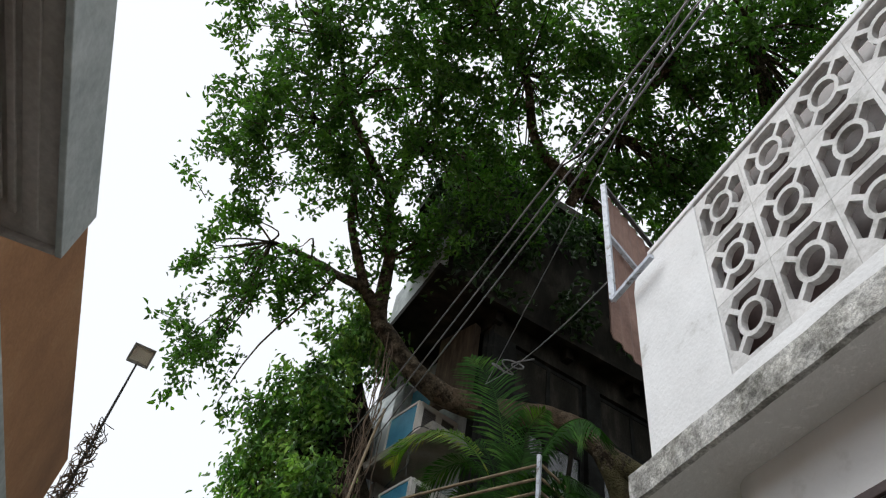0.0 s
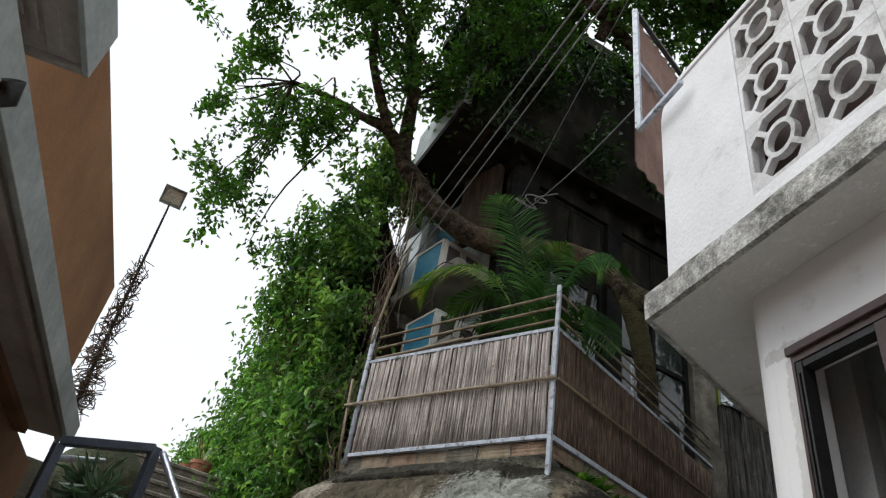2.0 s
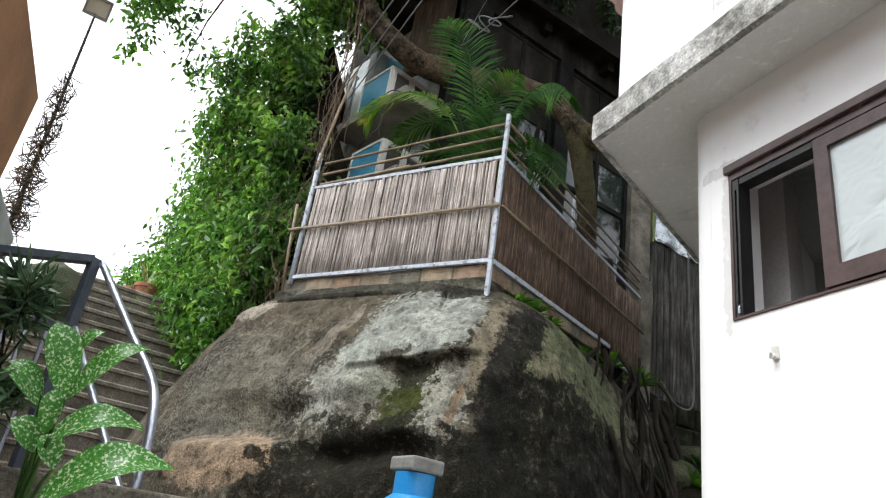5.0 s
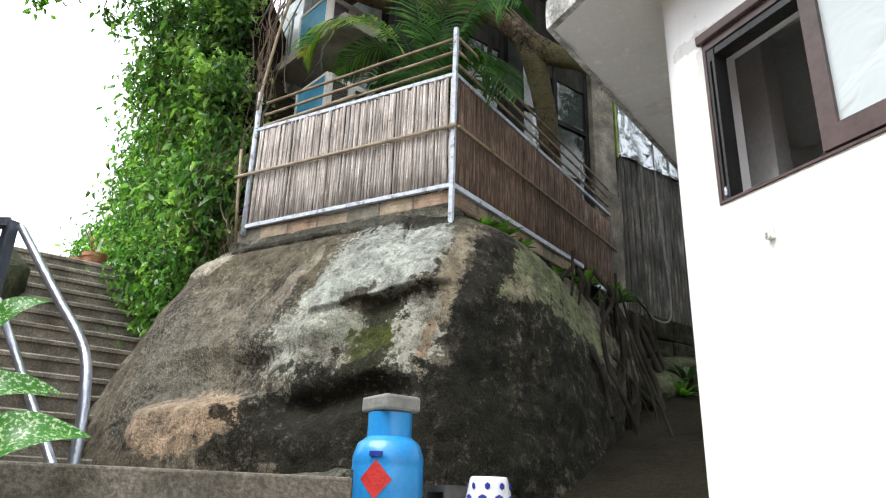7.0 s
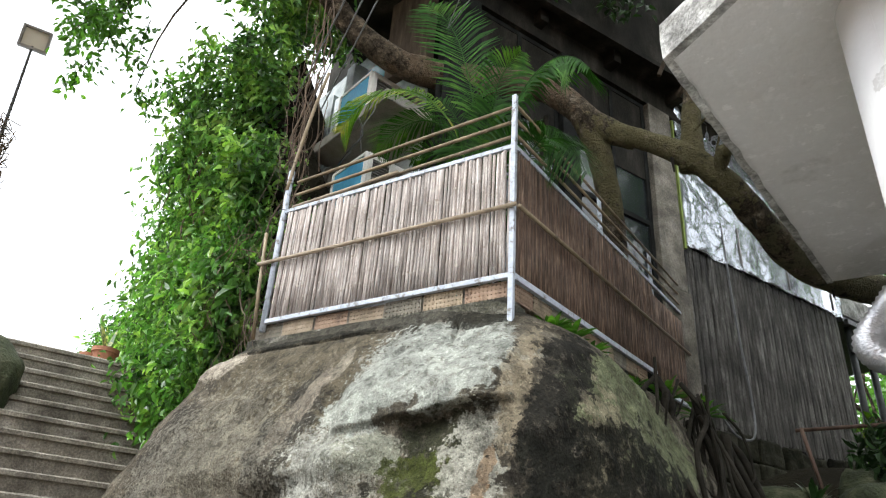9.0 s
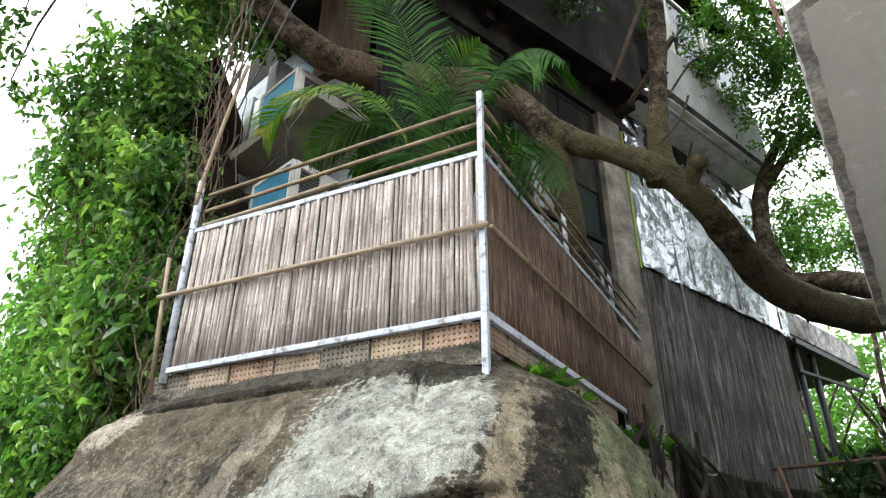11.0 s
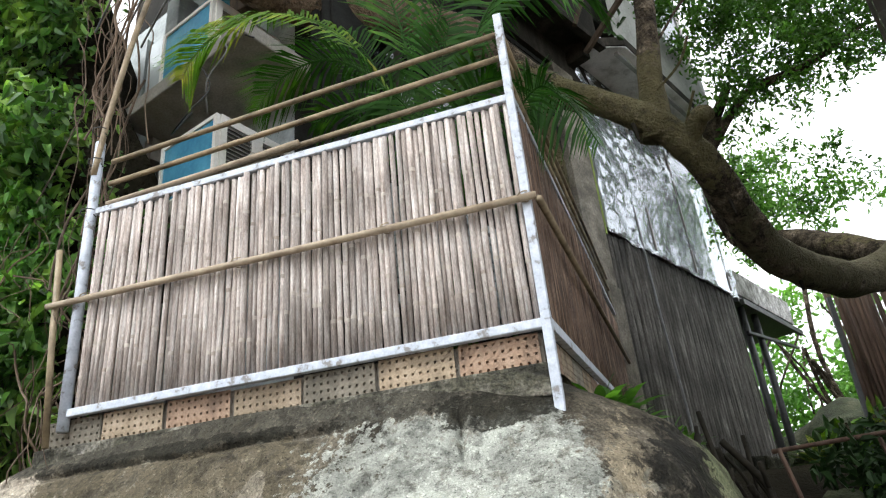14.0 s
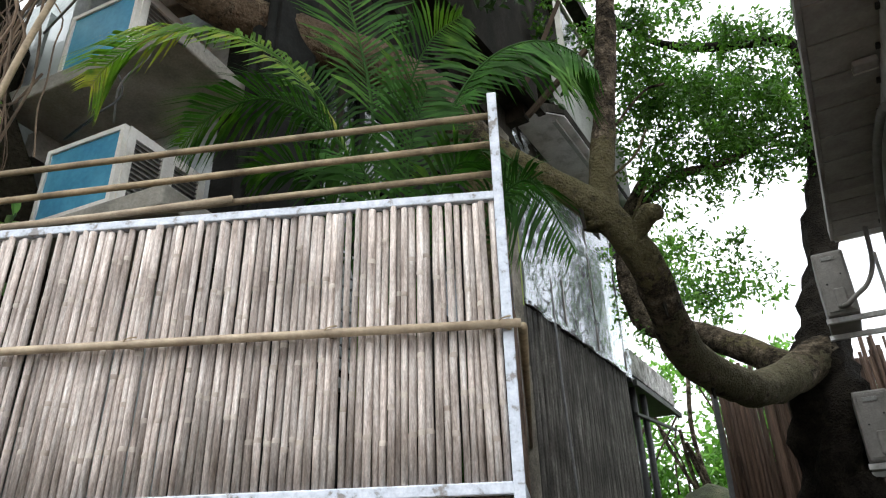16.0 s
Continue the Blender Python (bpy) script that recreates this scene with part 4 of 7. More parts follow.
for k, p in enumerate(pts):
    o = Vector((-0.58, -0.81, 0)) if k <= 60 else Vector((-0.99, 0.15, 0))
    if k == 60:
        o = Vector((-0.95, -0.5, 0))
    j = 0.006 * fbm((p.x * 11, p.y * 11, 0), 3)
    rows.append([bm.verts.new(p + o * (0.012 + j + e) + Vector((0, 0, z))) for e, z in ((-0.03, 3.482), (0.0, 3.484 + j), (0.003, 3.56), (0.0, 3.63 + j), (-0.03, 3.632))])
for a, b in zip(rows, rows[1:]):
    for k in range(4):
        bm.faces.new((a[k], a[k + 1], b[k + 1], b[k]))
part("slab_edge", bm, STAINED, hw, "mould-stained slab edge")
bm = nb()
lo, hi = [], []
out = [(-2.27, 3.6), (2.6, 3.6), (2.6, 3.735), (-1.67, 3.735), (-1.67, 4.95), (-2.12, 4.95), (-2.2, 4.92), (-2.25, 4.86), (-2.27, 4.78)]
for n, store in ((un, lo), (un + 0.1, hi)):
    store += [bm.verts.new(M @ Vector((u, n, z))) for u, z in out]
bm.faces.new(lo)
bm.faces.new(hi[::-1])
for k in range(len(out)):
    j = (k + 1) % len(out)
    bm.faces.new((lo[k], lo[j], hi[j], hi[k]))
part("parapet", bm, PLASTER_OLD, hw, "patched whitewashed parapet end")

def breeze_block(w, h, d):
    """A pierced block: a slab with a round hole in a ring and four petal holes between diagonal arms."""
    bm = nb()
    t, ro, ri, phi = 0.89, 0.5, 0.37, 37

    def loop(pts):
        v = [bm.verts.new((w / 2 * (1 + x), 0, h / 2 * (1 + z))) for x, z in pts]
        return [bm.edges.new((v[k], v[(k + 1) % len(v)])) for k in range(len(v))]
    edges = loop([(-1, -1), (1, -1), (1, 1), (-1, 1)])
    edges += loop([(ri * math.cos(k * math.tau / 24), ri * math.sin(k * math.tau / 24)) for k in range(24)])
    petal = [(t, -0.4), (t, 0.4), (0.67, 0.57)] + [(ro * math.cos(radians(a)), ro * math.sin(radians(a))) for a in (phi, phi / 2, 0, -phi / 2, -phi)] + [(0.67, -0.57)]
    for k in range(4):
        c, s = math.cos(k * math.pi / 2), math.sin(k * math.pi / 2)
        edges += loop([(x * c - z * s, x * s + z * c) for x, z in petal])
    got = bmesh.ops.triangle_fill(bm, use_beauty=True, use_dissolve=False, edges=edges)
    faces = [f for f in got["geom"] if isinstance(f, bmesh.types.BMFace)]
    up = bmesh.ops.extrude_face_region(bm, geom=faces)
    bmesh.ops.translate(bm, verts=[v for v in up["geom"] if isinstance(v, bmesh.types.BMVert)], vec=(0, d, 0))
    return to_mesh("breeze_block", bm)


BLOCK = breeze_block(0.355, 0.394, 0.035)
BLOCK.materials.append(STAINED_LIGHT)
screen = new("breeze_block_screen")
screen.parent = hw
for r in range(3):
    for c in range(12):
        ob = new("breeze_block", BLOCK)
        ob.parent = screen
        ob.matrix_local = Matrix.Translation(-hw.location) @ M @ Matrix.Translation((-1.668 + 0.357 * c, un + 0.003, 3.737 + 0.396 * r))
part("coping", box(nb(), (-2.1, un - 0.01, 4.935), (2.6, un + 0.12, 4.975), M, 0.008), PLASTER_OLD, hw)
# Brown sheet added close behind the blocks to make their holes dark.
part("screen_dark_backing", box(nb(), (-2.1, un + 0.16, 3.63), (2.6, un + 0.24, 5.1), M), FRAME_BROWN, hw)

# tilted screen at the end of the balcony
sg = thing("balcony_windbreak", C0 + Vector((0.05, 0.05, 4.8)), "brown corrugated panel in a white steel frame", "panel")
A0, A1 = Vector((-0.975, 2.74, 4.79)), Vector((-0.985, 2.74, 6.0))
B1 = A1 + DS * 1.35
PS = 1 if DS.y * -A0.x - DS.x * -A0.y > 0 else -1      # side of the panel that faces the alley
B0 = A0 + DS * 1.35
part("frame_post", beam(nb(), A0, A1, 0.035, 0.035), FLAKED, sg)
part("frame_bar", beam(nb(), A1, B1, 0.03, 0.03), STEEL_DARK, sg)
part("frame_bar", beam(nb(), A0 + Vector((0, 0, 0.62)), B0 + Vector((0, 0, 0.62)), 0.03, 0.03), FLAKED, sg)
part("frame_bar", beam(nb(), A0, A0 + Vector((0.813, -0.581, 0.0)) * 0.4, 0.03, 0.03), FLAKED, sg)
bm = nb()
prev = None
for k in range(61):
    p = A0 + DS * (1.35 * k / 60) + Vector((DS.y, -DS.x, 0)) * PS * -0.04 + Vector((0.008 * math.cos(k * 1.2), 0, 0))
    pair = (bm.verts.new(p + Vector((0, 0, -0.25))), bm.verts.new(p + Vector((0, 0, 1.2))), bm.verts.new(p + Vector((0.006, 0, 1.2))), bm.verts.new(p + Vector((0.006, 0, -0.25))))
    if prev:
        for j in range(4):
            bm.faces.new((prev[j], prev[(j + 1) % 4], pair[(j + 1) % 4], pair[j]))
    prev = pair
part("panel", bm, PANEL_BROWN, sg)

# upper storey set back over the side, with its boarded eave
eave = new("roof_eave")
eave.parent = hw
E0, E1 = Vector((-0.877, 4.6, 6.53)), Vector((1.0, 8.95, 6.53))
de = (E1 - E0).normalized()
we = Vector((de.y, -de.x, 0))
for k in range(24):
    a = E0 + de * (0.1955 * k + 0.1) + Vector((0, 0, 0.012 + 0.007 * (k % 2)))
    part("soffit_board", beam(nb(), a, a + we * 0.6, 0.19, 0.022, 0.003), EAVE_DARK, eave)
for k in range(12):
    a = E0 + de * (0.391 * k + 0.2) + we * 0.385
    part("bearer", beam(nb(), a + Vector((0, 0, -0.012)), a + we * 0.03 + Vector((0, 0, -0.012)), 0.05, 0.022, 0.003), STEEL_DARK, eave)
part("fascia", beam(nb(), E0 + Vector((0, 0, 0.05)) - we * 0.02, E1 + Vector((0, 0, 0.05)) - we * 0.02, 0.03, 0.12), EAVE_DARK, eave)
part("end_board", beam(nb(), E1 + de * 0.02 + Vector((0, 0, 0.03)), E1 + de * 0.02 + we * 0.9 + Vector((0, 0, 0.03)), 0.03, 0.1), STAINED_LIGHT, eave)
part("roof", prism(nb(), [(E0.x, E0.y), (E1.x, E1.y), (E1.x + 3, E1.y - 1.2), (E0.x + 3, E0.y - 1.2)], 6.57, 6.65), CONCRETE, eave)
w0, w1 = E0 + we * 0.41, E1 - de * 0.5 + we * 0.41
part("upper_wall", prism(nb(), [(p.x, p.y) for p in (w0, w1, w1 + we * 0.16, w0 + we * 0.16)], 4.3, 6.525), STAINED_LIGHT, hw)
part("back_wall", box(nb(), (P2.x, P2.y - 0.16, -0.5), (P2.x + 3.0, P2.y - 0.005, 3.489)), PLASTER_OLD, hw)
lt = thing("bulkhead_fitting", E1 - de * 2.85 + we * 0.33 + Vector((0, 0, -0.06)), "small pale box fitted under the boarded eave", "fitting")
la = E1 - de * 2.85 + we * 0.24 + Vector((0, 0, -0.035))
part("casing", beam(nb(), la, la + we * 0.15, 0.09, 0.05, 0.01), EAVE_DARK, lt)
part("rim", beam(nb(), la + de * 0.05, la + de * 0.05 + we * 0.15, 0.012, 0.055), AC_WHITE, lt)
# drain pipe that climbs the wall under the eave
dp = thing("drain_pipe", w1, "grey plastic pipe bent up the wall under the eave", "pipe")
pq = [w1 + de * a - we * b + Vector((0, 0, c)) for a, b, c in ((-0.05, 0.05, -0.75), (-0.15, 0.05, -0.45), (-0.5, 0.05, -0.2), (-1.1, 0.05, -0.1), (-1.6, 0.05, -0.14), (-2.2, 0.05, -0.3), (-2.6, 0.05, -0.7))]
part("pipe", tube(nb(), smooth_path(pq), 0.032, 10), AC_GREY, dp, smooth=True)
# outdoor units of the air conditioning, one above the other beyond the wall's end
UQ = Matrix(((we.x, de.x, 0, 0), (we.y, de.y, 0, 0), (0, 0, 1, 0), (0, 0, 0, 1)))
for z0, tall in ((5.63, 0.63), (4.34, 0.59)):
    bq = Matrix.Translation((0.6, 8.68, z0)) @ UQ
    bx = thing("outdoor_air_conditioner", (0.6, 8.68, z0), "grey outdoor air conditioner unit on a pale wall bracket", "air conditioner", "outdoor units below the eave")
    part("casing", box(nb(), (0.0, 0.0, 0.0), (0.27, 0.74, tall), bq, 0.018), AC_GREY, bx)
    part("side_panel", box(nb(), (0.025, -0.012, 0.03), (0.245, -0.002, tall - 0.03), bq, 0.004), AC_GREY, bx)
    part("carrying_grip", box(nb(), (0.07, -0.02, tall - 0.1), (0.18, -0.013, tall - 0.06), bq, 0.004), COVER, bx)
    part("valve_cover", box(nb(), (0.1, -0.055, 0.05), (0.2, -0.013, 0.24), bq, 0.014), AC_GREY, bx)
    for b, c in ((0.07, 0.3), (0.2, 0.38)):
        part("screw", lathe(nb(), [(0, -0.006), (0.008, -0.006), (0.008, 0.006), (0, 0.006)], bq @ Vector((b, -0.015, c)), 8), BLACK, bx)
    part("bracket_arm", box(nb(), (-0.02, 0.06, -0.05), (0.5, 0.1, -0.004), bq), STAINED_LIGHT, bx)
    part("bracket_arm", box(nb(), (-0.02, 0.6, -0.05), (0.5, 0.64, -0.004), bq), STAINED_LIGHT, bx)
    part("bracket_upright", box(nb(), (0.5, 0.055, -0.35), (0.53, 0.095, 0.55), bq), STAINED_LIGHT, bx)
    pts = [bq @ Vector(p) for p in ((0.15, -0.05, 0.06), (0.19, -0.09, 0.06), (0.27, -0.1, 0.12), (0.38, -0.06, 0.22), (0.47, -0.02, 0.42), (0.5, -0.1, 0.75))]
    part("pipe_run", tube(nb(), smooth_path(pts), 0.022, 8), AC_GREY, bx, smooth=True)
wr_ = thing("wall_cable", w1, "black cable hanging in a bow beside the wall's end", "cable")
part("cable", tube(nb(), smooth_path([w1 + de * a + we * b + Vector((0, 0, c)) for a, b, c in ((0.02, 0.3, -0.1), (0.03, 0.2, -0.35), (0.03, 0.22, -0.8), (0.03, 0.42, -1.15), (0.02, 0.8, -1.3))]), 0.022, 8), BLACK, wr_, smooth=True)

hk = thing("wall_hook", M @ Vector((-1.66, NW, 2.3)), "cream plastic hook on the white wall", "hook")
part("plate", box(nb(), (-1.675, NW - 0.012, 2.3), (-1.65, NW + 0.002, 2.345), M, 0.003), AC_WHITE, hk)
part("prong", tube(nb(), [M @ Vector((-1.662, NW - 0.008, 2.315)), M @ Vector((-1.662, NW - 0.03, 2.3)), M @ Vector((-1.655, NW - 0.033, 2.315))], 0.006, 6), AC_WHITE, hk)

# ---- orange house ----
ho = thing("orange_house", al(0, -1.3, 0), "orange rendered house with grey eave boards", "house")
part("upper_wall", box(nb(), (-5.5, -4.2, 3.1), (6, -1.227, 4.3), M), ORANGE, ho)
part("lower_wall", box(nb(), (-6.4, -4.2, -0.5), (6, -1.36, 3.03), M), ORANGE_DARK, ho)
low = new("lower_eave")
low.parent = ho
part("soffit", box(nb(), (-5.46, -1.36, 3.04), (6, -1.02, 3.1), M), SOFFIT, low)
part("fascia", box(nb(), (-5.48, -1.015, 3.0), (6, -0.985, 3.17), M, 0.004), EAVE, low)
part("moulding", box(nb(), (-5.44, -1.09, 3.012), (6, -1.05, 3.038), M), SOFFIT, low)
part("moulding", box(nb(), (-5.38, -1.35, 2.985), (6, -1.27, 3.036), M), ORANGE_DARK, low)
up = new("upper_eave")
up.parent = ho
part("soffit", box(nb(), (-1.99, -1.75, 3.36), (6, -0.9, 3.45), M), SOFFIT, up)
part("fascia", box(nb(), (-2.014, -0.897, 3.335), (6, -0.872, 3.58), M, 0.004), EAVE, up)
part("end_fascia", box(nb(), (-2.016, -1.78, 3.338), (-1.991, -0.9, 3.58), M, 0.004), SOFFIT, up)
for k, w in ((-0.99, 0.05), (-1.05, 0.025), (-1.1, 0.035)):
    part("moulding", box(nb(), (-1.94 + (-0.99 - k) * 0.9, k - w / 2, 3.345), (6, k + w / 2, 3.359), M, 0.003), SOFFIT, up)
spout = thing("rain_spout", al(1.5, -0.85, 2.85), "black plastic spout end under the eave", "pipe")
d0 = Vector((-1.75, 0.23, 2.85))
part("pipe", tube(nb(), [d0, d0 + Vector((-0.02, 0.02, -0.02)), d0 + Vector((-0.45, -0.32, -0.22))], [0.03, 0.034, 0.034], 14), BLACK, spout, smooth=True)

# ---- stairs ----
flight = thing("stair_flight", (-6.87, 5.07, 2), "flight of worn grey concrete steps climbing past the rock", "stairs", kind="structure")
SV = Vector((math.cos(radians(154.5)), math.sin(radians(154.5)), 0))
for k in range(-1, 13):
    z = 3.78 - 0.17 * k
    c = Vector((-6.87, 5.07, 0)) - SV * 0.21 * k
    q = Matrix.Translation(c) @ Matrix.Rotation(radians(154.5), 4, "Z")
    bm = nb()
    wl_, wr = 1.25 + 0.1 * max(0, k - 3), -0.35
    nseg = 24
    prof_v = []
    for j in range(nseg + 1):
        y = wr + (wl_ - wr) * j / nseg
        e = 0.007 * fbm((y * 6, k * 3.1, 0), 3)
        prof_v.append([bm.verts.new(q @ Vector(p)) for p in ((0.03 + e, y, z - 0.42), (0.03 + e, y, z - 0.05), (e, y, z - 0.042), (e, y, z - 0.012), (0.012 + e, y, z + e * 0.6), (0.5 if k > -1 else 3.5, y, z), (0.5 if k > -1 else 3.5, y, z - 0.42))])
    for a, b in zip(prof_v, prof_v[1:]):
        for j in range(7):
            bm.faces.new((a[j], a[(j + 1) % 7], b[(j + 1) % 7], b[j]))
    bm.faces.new(prof_v[0])
    bm.faces.new(prof_v[-1][::-1])
    part("step", bm, STEP, flight)
near = thing("lower_stair_flight", al(1.5, 0.3, 0), "lower flight of grey concrete steps in the alley", "stairs", kind="structure")
for k in range(10):
    part("step", box(nb(), (-(0.35 + 0.275 * (k + 1)) - (0.1 if k < 9 else 3.4), -0.6, 0.16 * k - 0.35), (-(0.35 + 0.275 * k), 1.1, 0.16 * (k + 1)), M, 0.01), BOUNCE_PAVING if k < 8 else STEP, near)
# Unseen floor of the alley, pale so that it works as a reflector.
part("paving", box(nb(), (-0.35, -1.36, -0.4), (7, 1.97, 0.0), M), BOUNCE_PAVING, near)

# mossy low wall and ledge before the rock
lw = thing("low_wall", al(4, 1.25, 1.2), "low mossy concrete kerb wall at the foot of the rock", "wall", kind="structure")
bm = nb()
rows = []
for i in range(81):
    s = 3.35 + 3.6 * i / 80
    j = [0.012 * fbm((s * 5, q, 2), 3) for q in range(6)]
    rows.append([bm.verts.new(al(s, n, z)) for n, z in ((1.22 + j[0], 0.9), (1.22 + j[1], 1.62 + j[5]), (1.25, 1.65 + j[2]), (1.37, 1.65 + j[3]), (1.4, 1.62), (1.4, 0.9))])
for a, b in zip(rows, rows[1:]):
    for k in range(5):
        bm.faces.new((a[k], a[k + 1], b[k + 1], b[k]))
bm.faces.new(rows[0])
bm.faces.new(rows[-1][::-1])
part("kerb", bm, MOSSY, lw, smooth=False)
part("ledge", box(nb(), (-3.34, 1.22, 0.2), (-1.5, 2.75, 1.42), M, 0.02), CONCRETE, lw)
gap = thing("side_steps", (-0.9, 4.6, 1.4), "dark mossy steps in the gap between rock and house", "stairs", kind="structure")
for k in range(2):
    part("step", box(nb(), (-1.5, 4.3 + 0.34 * k, 0.8), (-0.5, 6.4, 1.45 + 0.17 * k), None, 0.015), MOSSY_DARK, gap)

# ---- house behind the fence ----
hb = thing("hillside_house", (-4.2, 5.6, 3.5), "dark weathered concrete house half hidden behind a banyan", "house")
BR = Vector((-3.62, 5.55, 0))
fa = math.atan2(-0.31, 0.95)
F = Matrix.Translation((BR.x, BR.y, 0)) @ Matrix.Rotation(fa, 4, "Z")      # x along the front to the right, y inwards
sa = math.atan2(0.91, 0.42)
G = Matrix.Translation((BR.x, BR.y, 0)) @ Matrix.Rotation(sa, 4, "Z")      # x along the side, backwards
part("front_wall", box(nb(), (-4.2, 0.12, 3.2), (-0.5, 0.4, 8.29), F), FACADE_LIGHT, hb)
# Right end of the front wall, its shade put into a darker colour.
part("corner_wall", box(nb(), (-0.498, 0.118, 3.2), (-0.02, 0.4, 8.29), F), OLD_PAINT_SHADED, hb)
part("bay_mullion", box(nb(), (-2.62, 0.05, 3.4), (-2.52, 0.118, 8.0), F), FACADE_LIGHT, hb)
part("side_bay_glass", box(nb(), (-2.5, 0.07, 4.4), (-1.99, 0.11, 7.9), F), FROST, hb, "pale bay glass")
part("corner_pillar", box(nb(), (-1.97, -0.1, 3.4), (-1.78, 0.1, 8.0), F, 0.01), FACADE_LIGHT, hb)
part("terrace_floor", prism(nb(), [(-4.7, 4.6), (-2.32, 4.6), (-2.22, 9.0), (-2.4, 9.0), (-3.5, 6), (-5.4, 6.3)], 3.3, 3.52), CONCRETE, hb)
# Base, pillars and window frames carry the overhang's shade in their colour.
part("side_base", box(nb(), (0, 0, 3.2), (3.45, 0.25, 5.35), G), OLD_PAINT_SHADED, hb)
part("side_lintel", box(nb(), (0, 0, 7.95), (7.2, 0.25, 8.29), G), FACADE_SHADED, hb)
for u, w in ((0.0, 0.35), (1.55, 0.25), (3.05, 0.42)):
    part("pillar", box(nb(), (u, -0.02, 5.35), (u + w, 0.24, 7.945), G, 0.008), OLD_PAINT_SHADED if u < 3 else STEP, hb)
part("pier", box(nb(), (3.02, -0.035, 3.3), (3.5, 0.26, 5.34), G, 0.008), STEP, hb, "grey concrete pier")
for u0, u1 in ((0.36, 1.54), (1.81, 3.04)):
    sw = new("side_window")
    sw.parent = hb
    part("window_frame", pierced(nb(), u0, u1, 5.36, 7.94, u0 + 0.06, u1 - 0.06, 5.42, 7.88, 0.05, 0.11, G), OLD_PAINT_SHADED, sw)
    part("mullion", box(nb(), ((u0 + u1) / 2 - 0.03, 0.045, 5.42), ((u0 + u1) / 2 + 0.03, 0.105, 7.88), G), OLD_PAINT_SHADED, sw)
    part("transom", box(nb(), (u0 + 0.06, 0.05, 6.1), ((u0 + u1) / 2 - 0.03, 0.1, 6.16), G), OLD_PAINT_SHADED, sw)
    part("transom", box(nb(), ((u0 + u1) / 2 + 0.03, 0.05, 6.1), (u1 - 0.06, 0.1, 6.16), G), OLD_PAINT_SHADED, sw)
    part("transom", box(nb(), (u0 + 0.06, 0.045, 7.2), (u1 - 0.06, 0.049, 7.26), G), OLD_PAINT_SHADED, sw)
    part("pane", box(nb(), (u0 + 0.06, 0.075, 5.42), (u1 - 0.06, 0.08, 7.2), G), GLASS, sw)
    # Dark panel added over the upper panes.
    part("head_board", box(nb(), (u0 + 0.06, 0.06, 6.75), (u1 - 0.06, 0.074, 7.88), G), FACADE_SHADED, sw, "boarded head of the window")
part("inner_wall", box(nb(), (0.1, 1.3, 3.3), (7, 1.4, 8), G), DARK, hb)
# ledges with window units
for z, xs, dz in ((5.27, 0.0, 0.02), (6.37, -0.13, 0.0)):
    part("ledge", box(nb(), (-1.55 + xs, -0.56, z - 0.14), (-0.1 + xs, 0.12, z - 0.02), F, 0.012), CONCRETE, hb)
    part("ledge_brace", box(nb(), (-1.6 + xs, -0.3, z - 0.34), (-1.5 + xs, 0.12, z - 0.14), F), CONCRETE, hb)
part("drain_pipe", tube(nb(), [F @ Vector((-0.16, 0.02, 3.5)), F @ Vector((-0.16, 0.02, 8))], 0.045, 12), OLD_PAINT_SHADED, hb, smooth=True)
part("drain_pipe", tube(nb(), [F @ Vector((-0.04, 0.0, 3.5)), F @ Vector((-0.04, 0.0, 8))], 0.035, 12), OLD_PAINT_SHADED, hb, smooth=True)
lv = new("louvre_window")
lv.parent = hb
for k in range(9):
    part("slat", box(nb(), (0.42, -0.05 - 0.0, 4.62 + 0.075 * k), (1.5, -0.03, 4.68 + 0.075 * k), G @ Matrix.Rotation(0.0, 4, "X")), FACADE_LIGHT, lv)
part("window_frame", pierced(nb(), 0.36, 1.56, 4.5, 5.36, 0.42, 1.5, 4.56, 5.3, -0.07, -0.01, G), FACADE_LIGHT, lv)

for z, xs in ((5.27, 0.0), (6.37, -0.13)):
    ac = thing("window_air_conditioner", F @ Vector((-0.8 + xs, -0.3, z)), "boxy window air conditioner with blue panel and white louvred casing", "air conditioner", "air conditioners on the ledges")
    Q = F @ Matrix.Translation((-0.55 + xs, -0.5, z + 0.02))
    part("casing", pierced(nb(), -0.6, 0.0, 0.0, 0.5, -0.57, -0.03, 0.03, 0.47, 0.0, 0.03, Q), AC_WHITE, ac)
    part("blue_panel", box(nb(), (-0.57, 0.012, 0.03), (-0.03, 0.018, 0.47), Q), BLUE_FILM, ac, "blue film panel")
    bm = box(nb(), (-0.59, 0.031, 0.01), (-0.012, 0.66, 0.49), Q)
    part("body", bm, AC_WHITE, ac)
    for j in range(2):
        y0 = 0.06 + 0.29 * j
        part("side_frame", pierced(nb(), y0 - 0.03, y0 + 0.27, 0.0, 0.5, y0 + 0.02, y0 + 0.22, 0.06, 0.44, -0.012, 0.012, Q @ Matrix.Rotation(radians(90), 4, "Z")), AC_WHITE, ac)
        part("grille", box(nb(), (-0.011, y0 + 0.02, 0.06), (-0.006, y0 + 0.22, 0.44), Q), GRILLE, ac)
        for i in range(12):
            part("louvre", box(nb(), (-0.005, y0 + 0.02, 0.075 + 0.031 * i), (0.007, y0 + 0.22, 0.083 + 0.031 * i), Q), AC_GREY, ac)
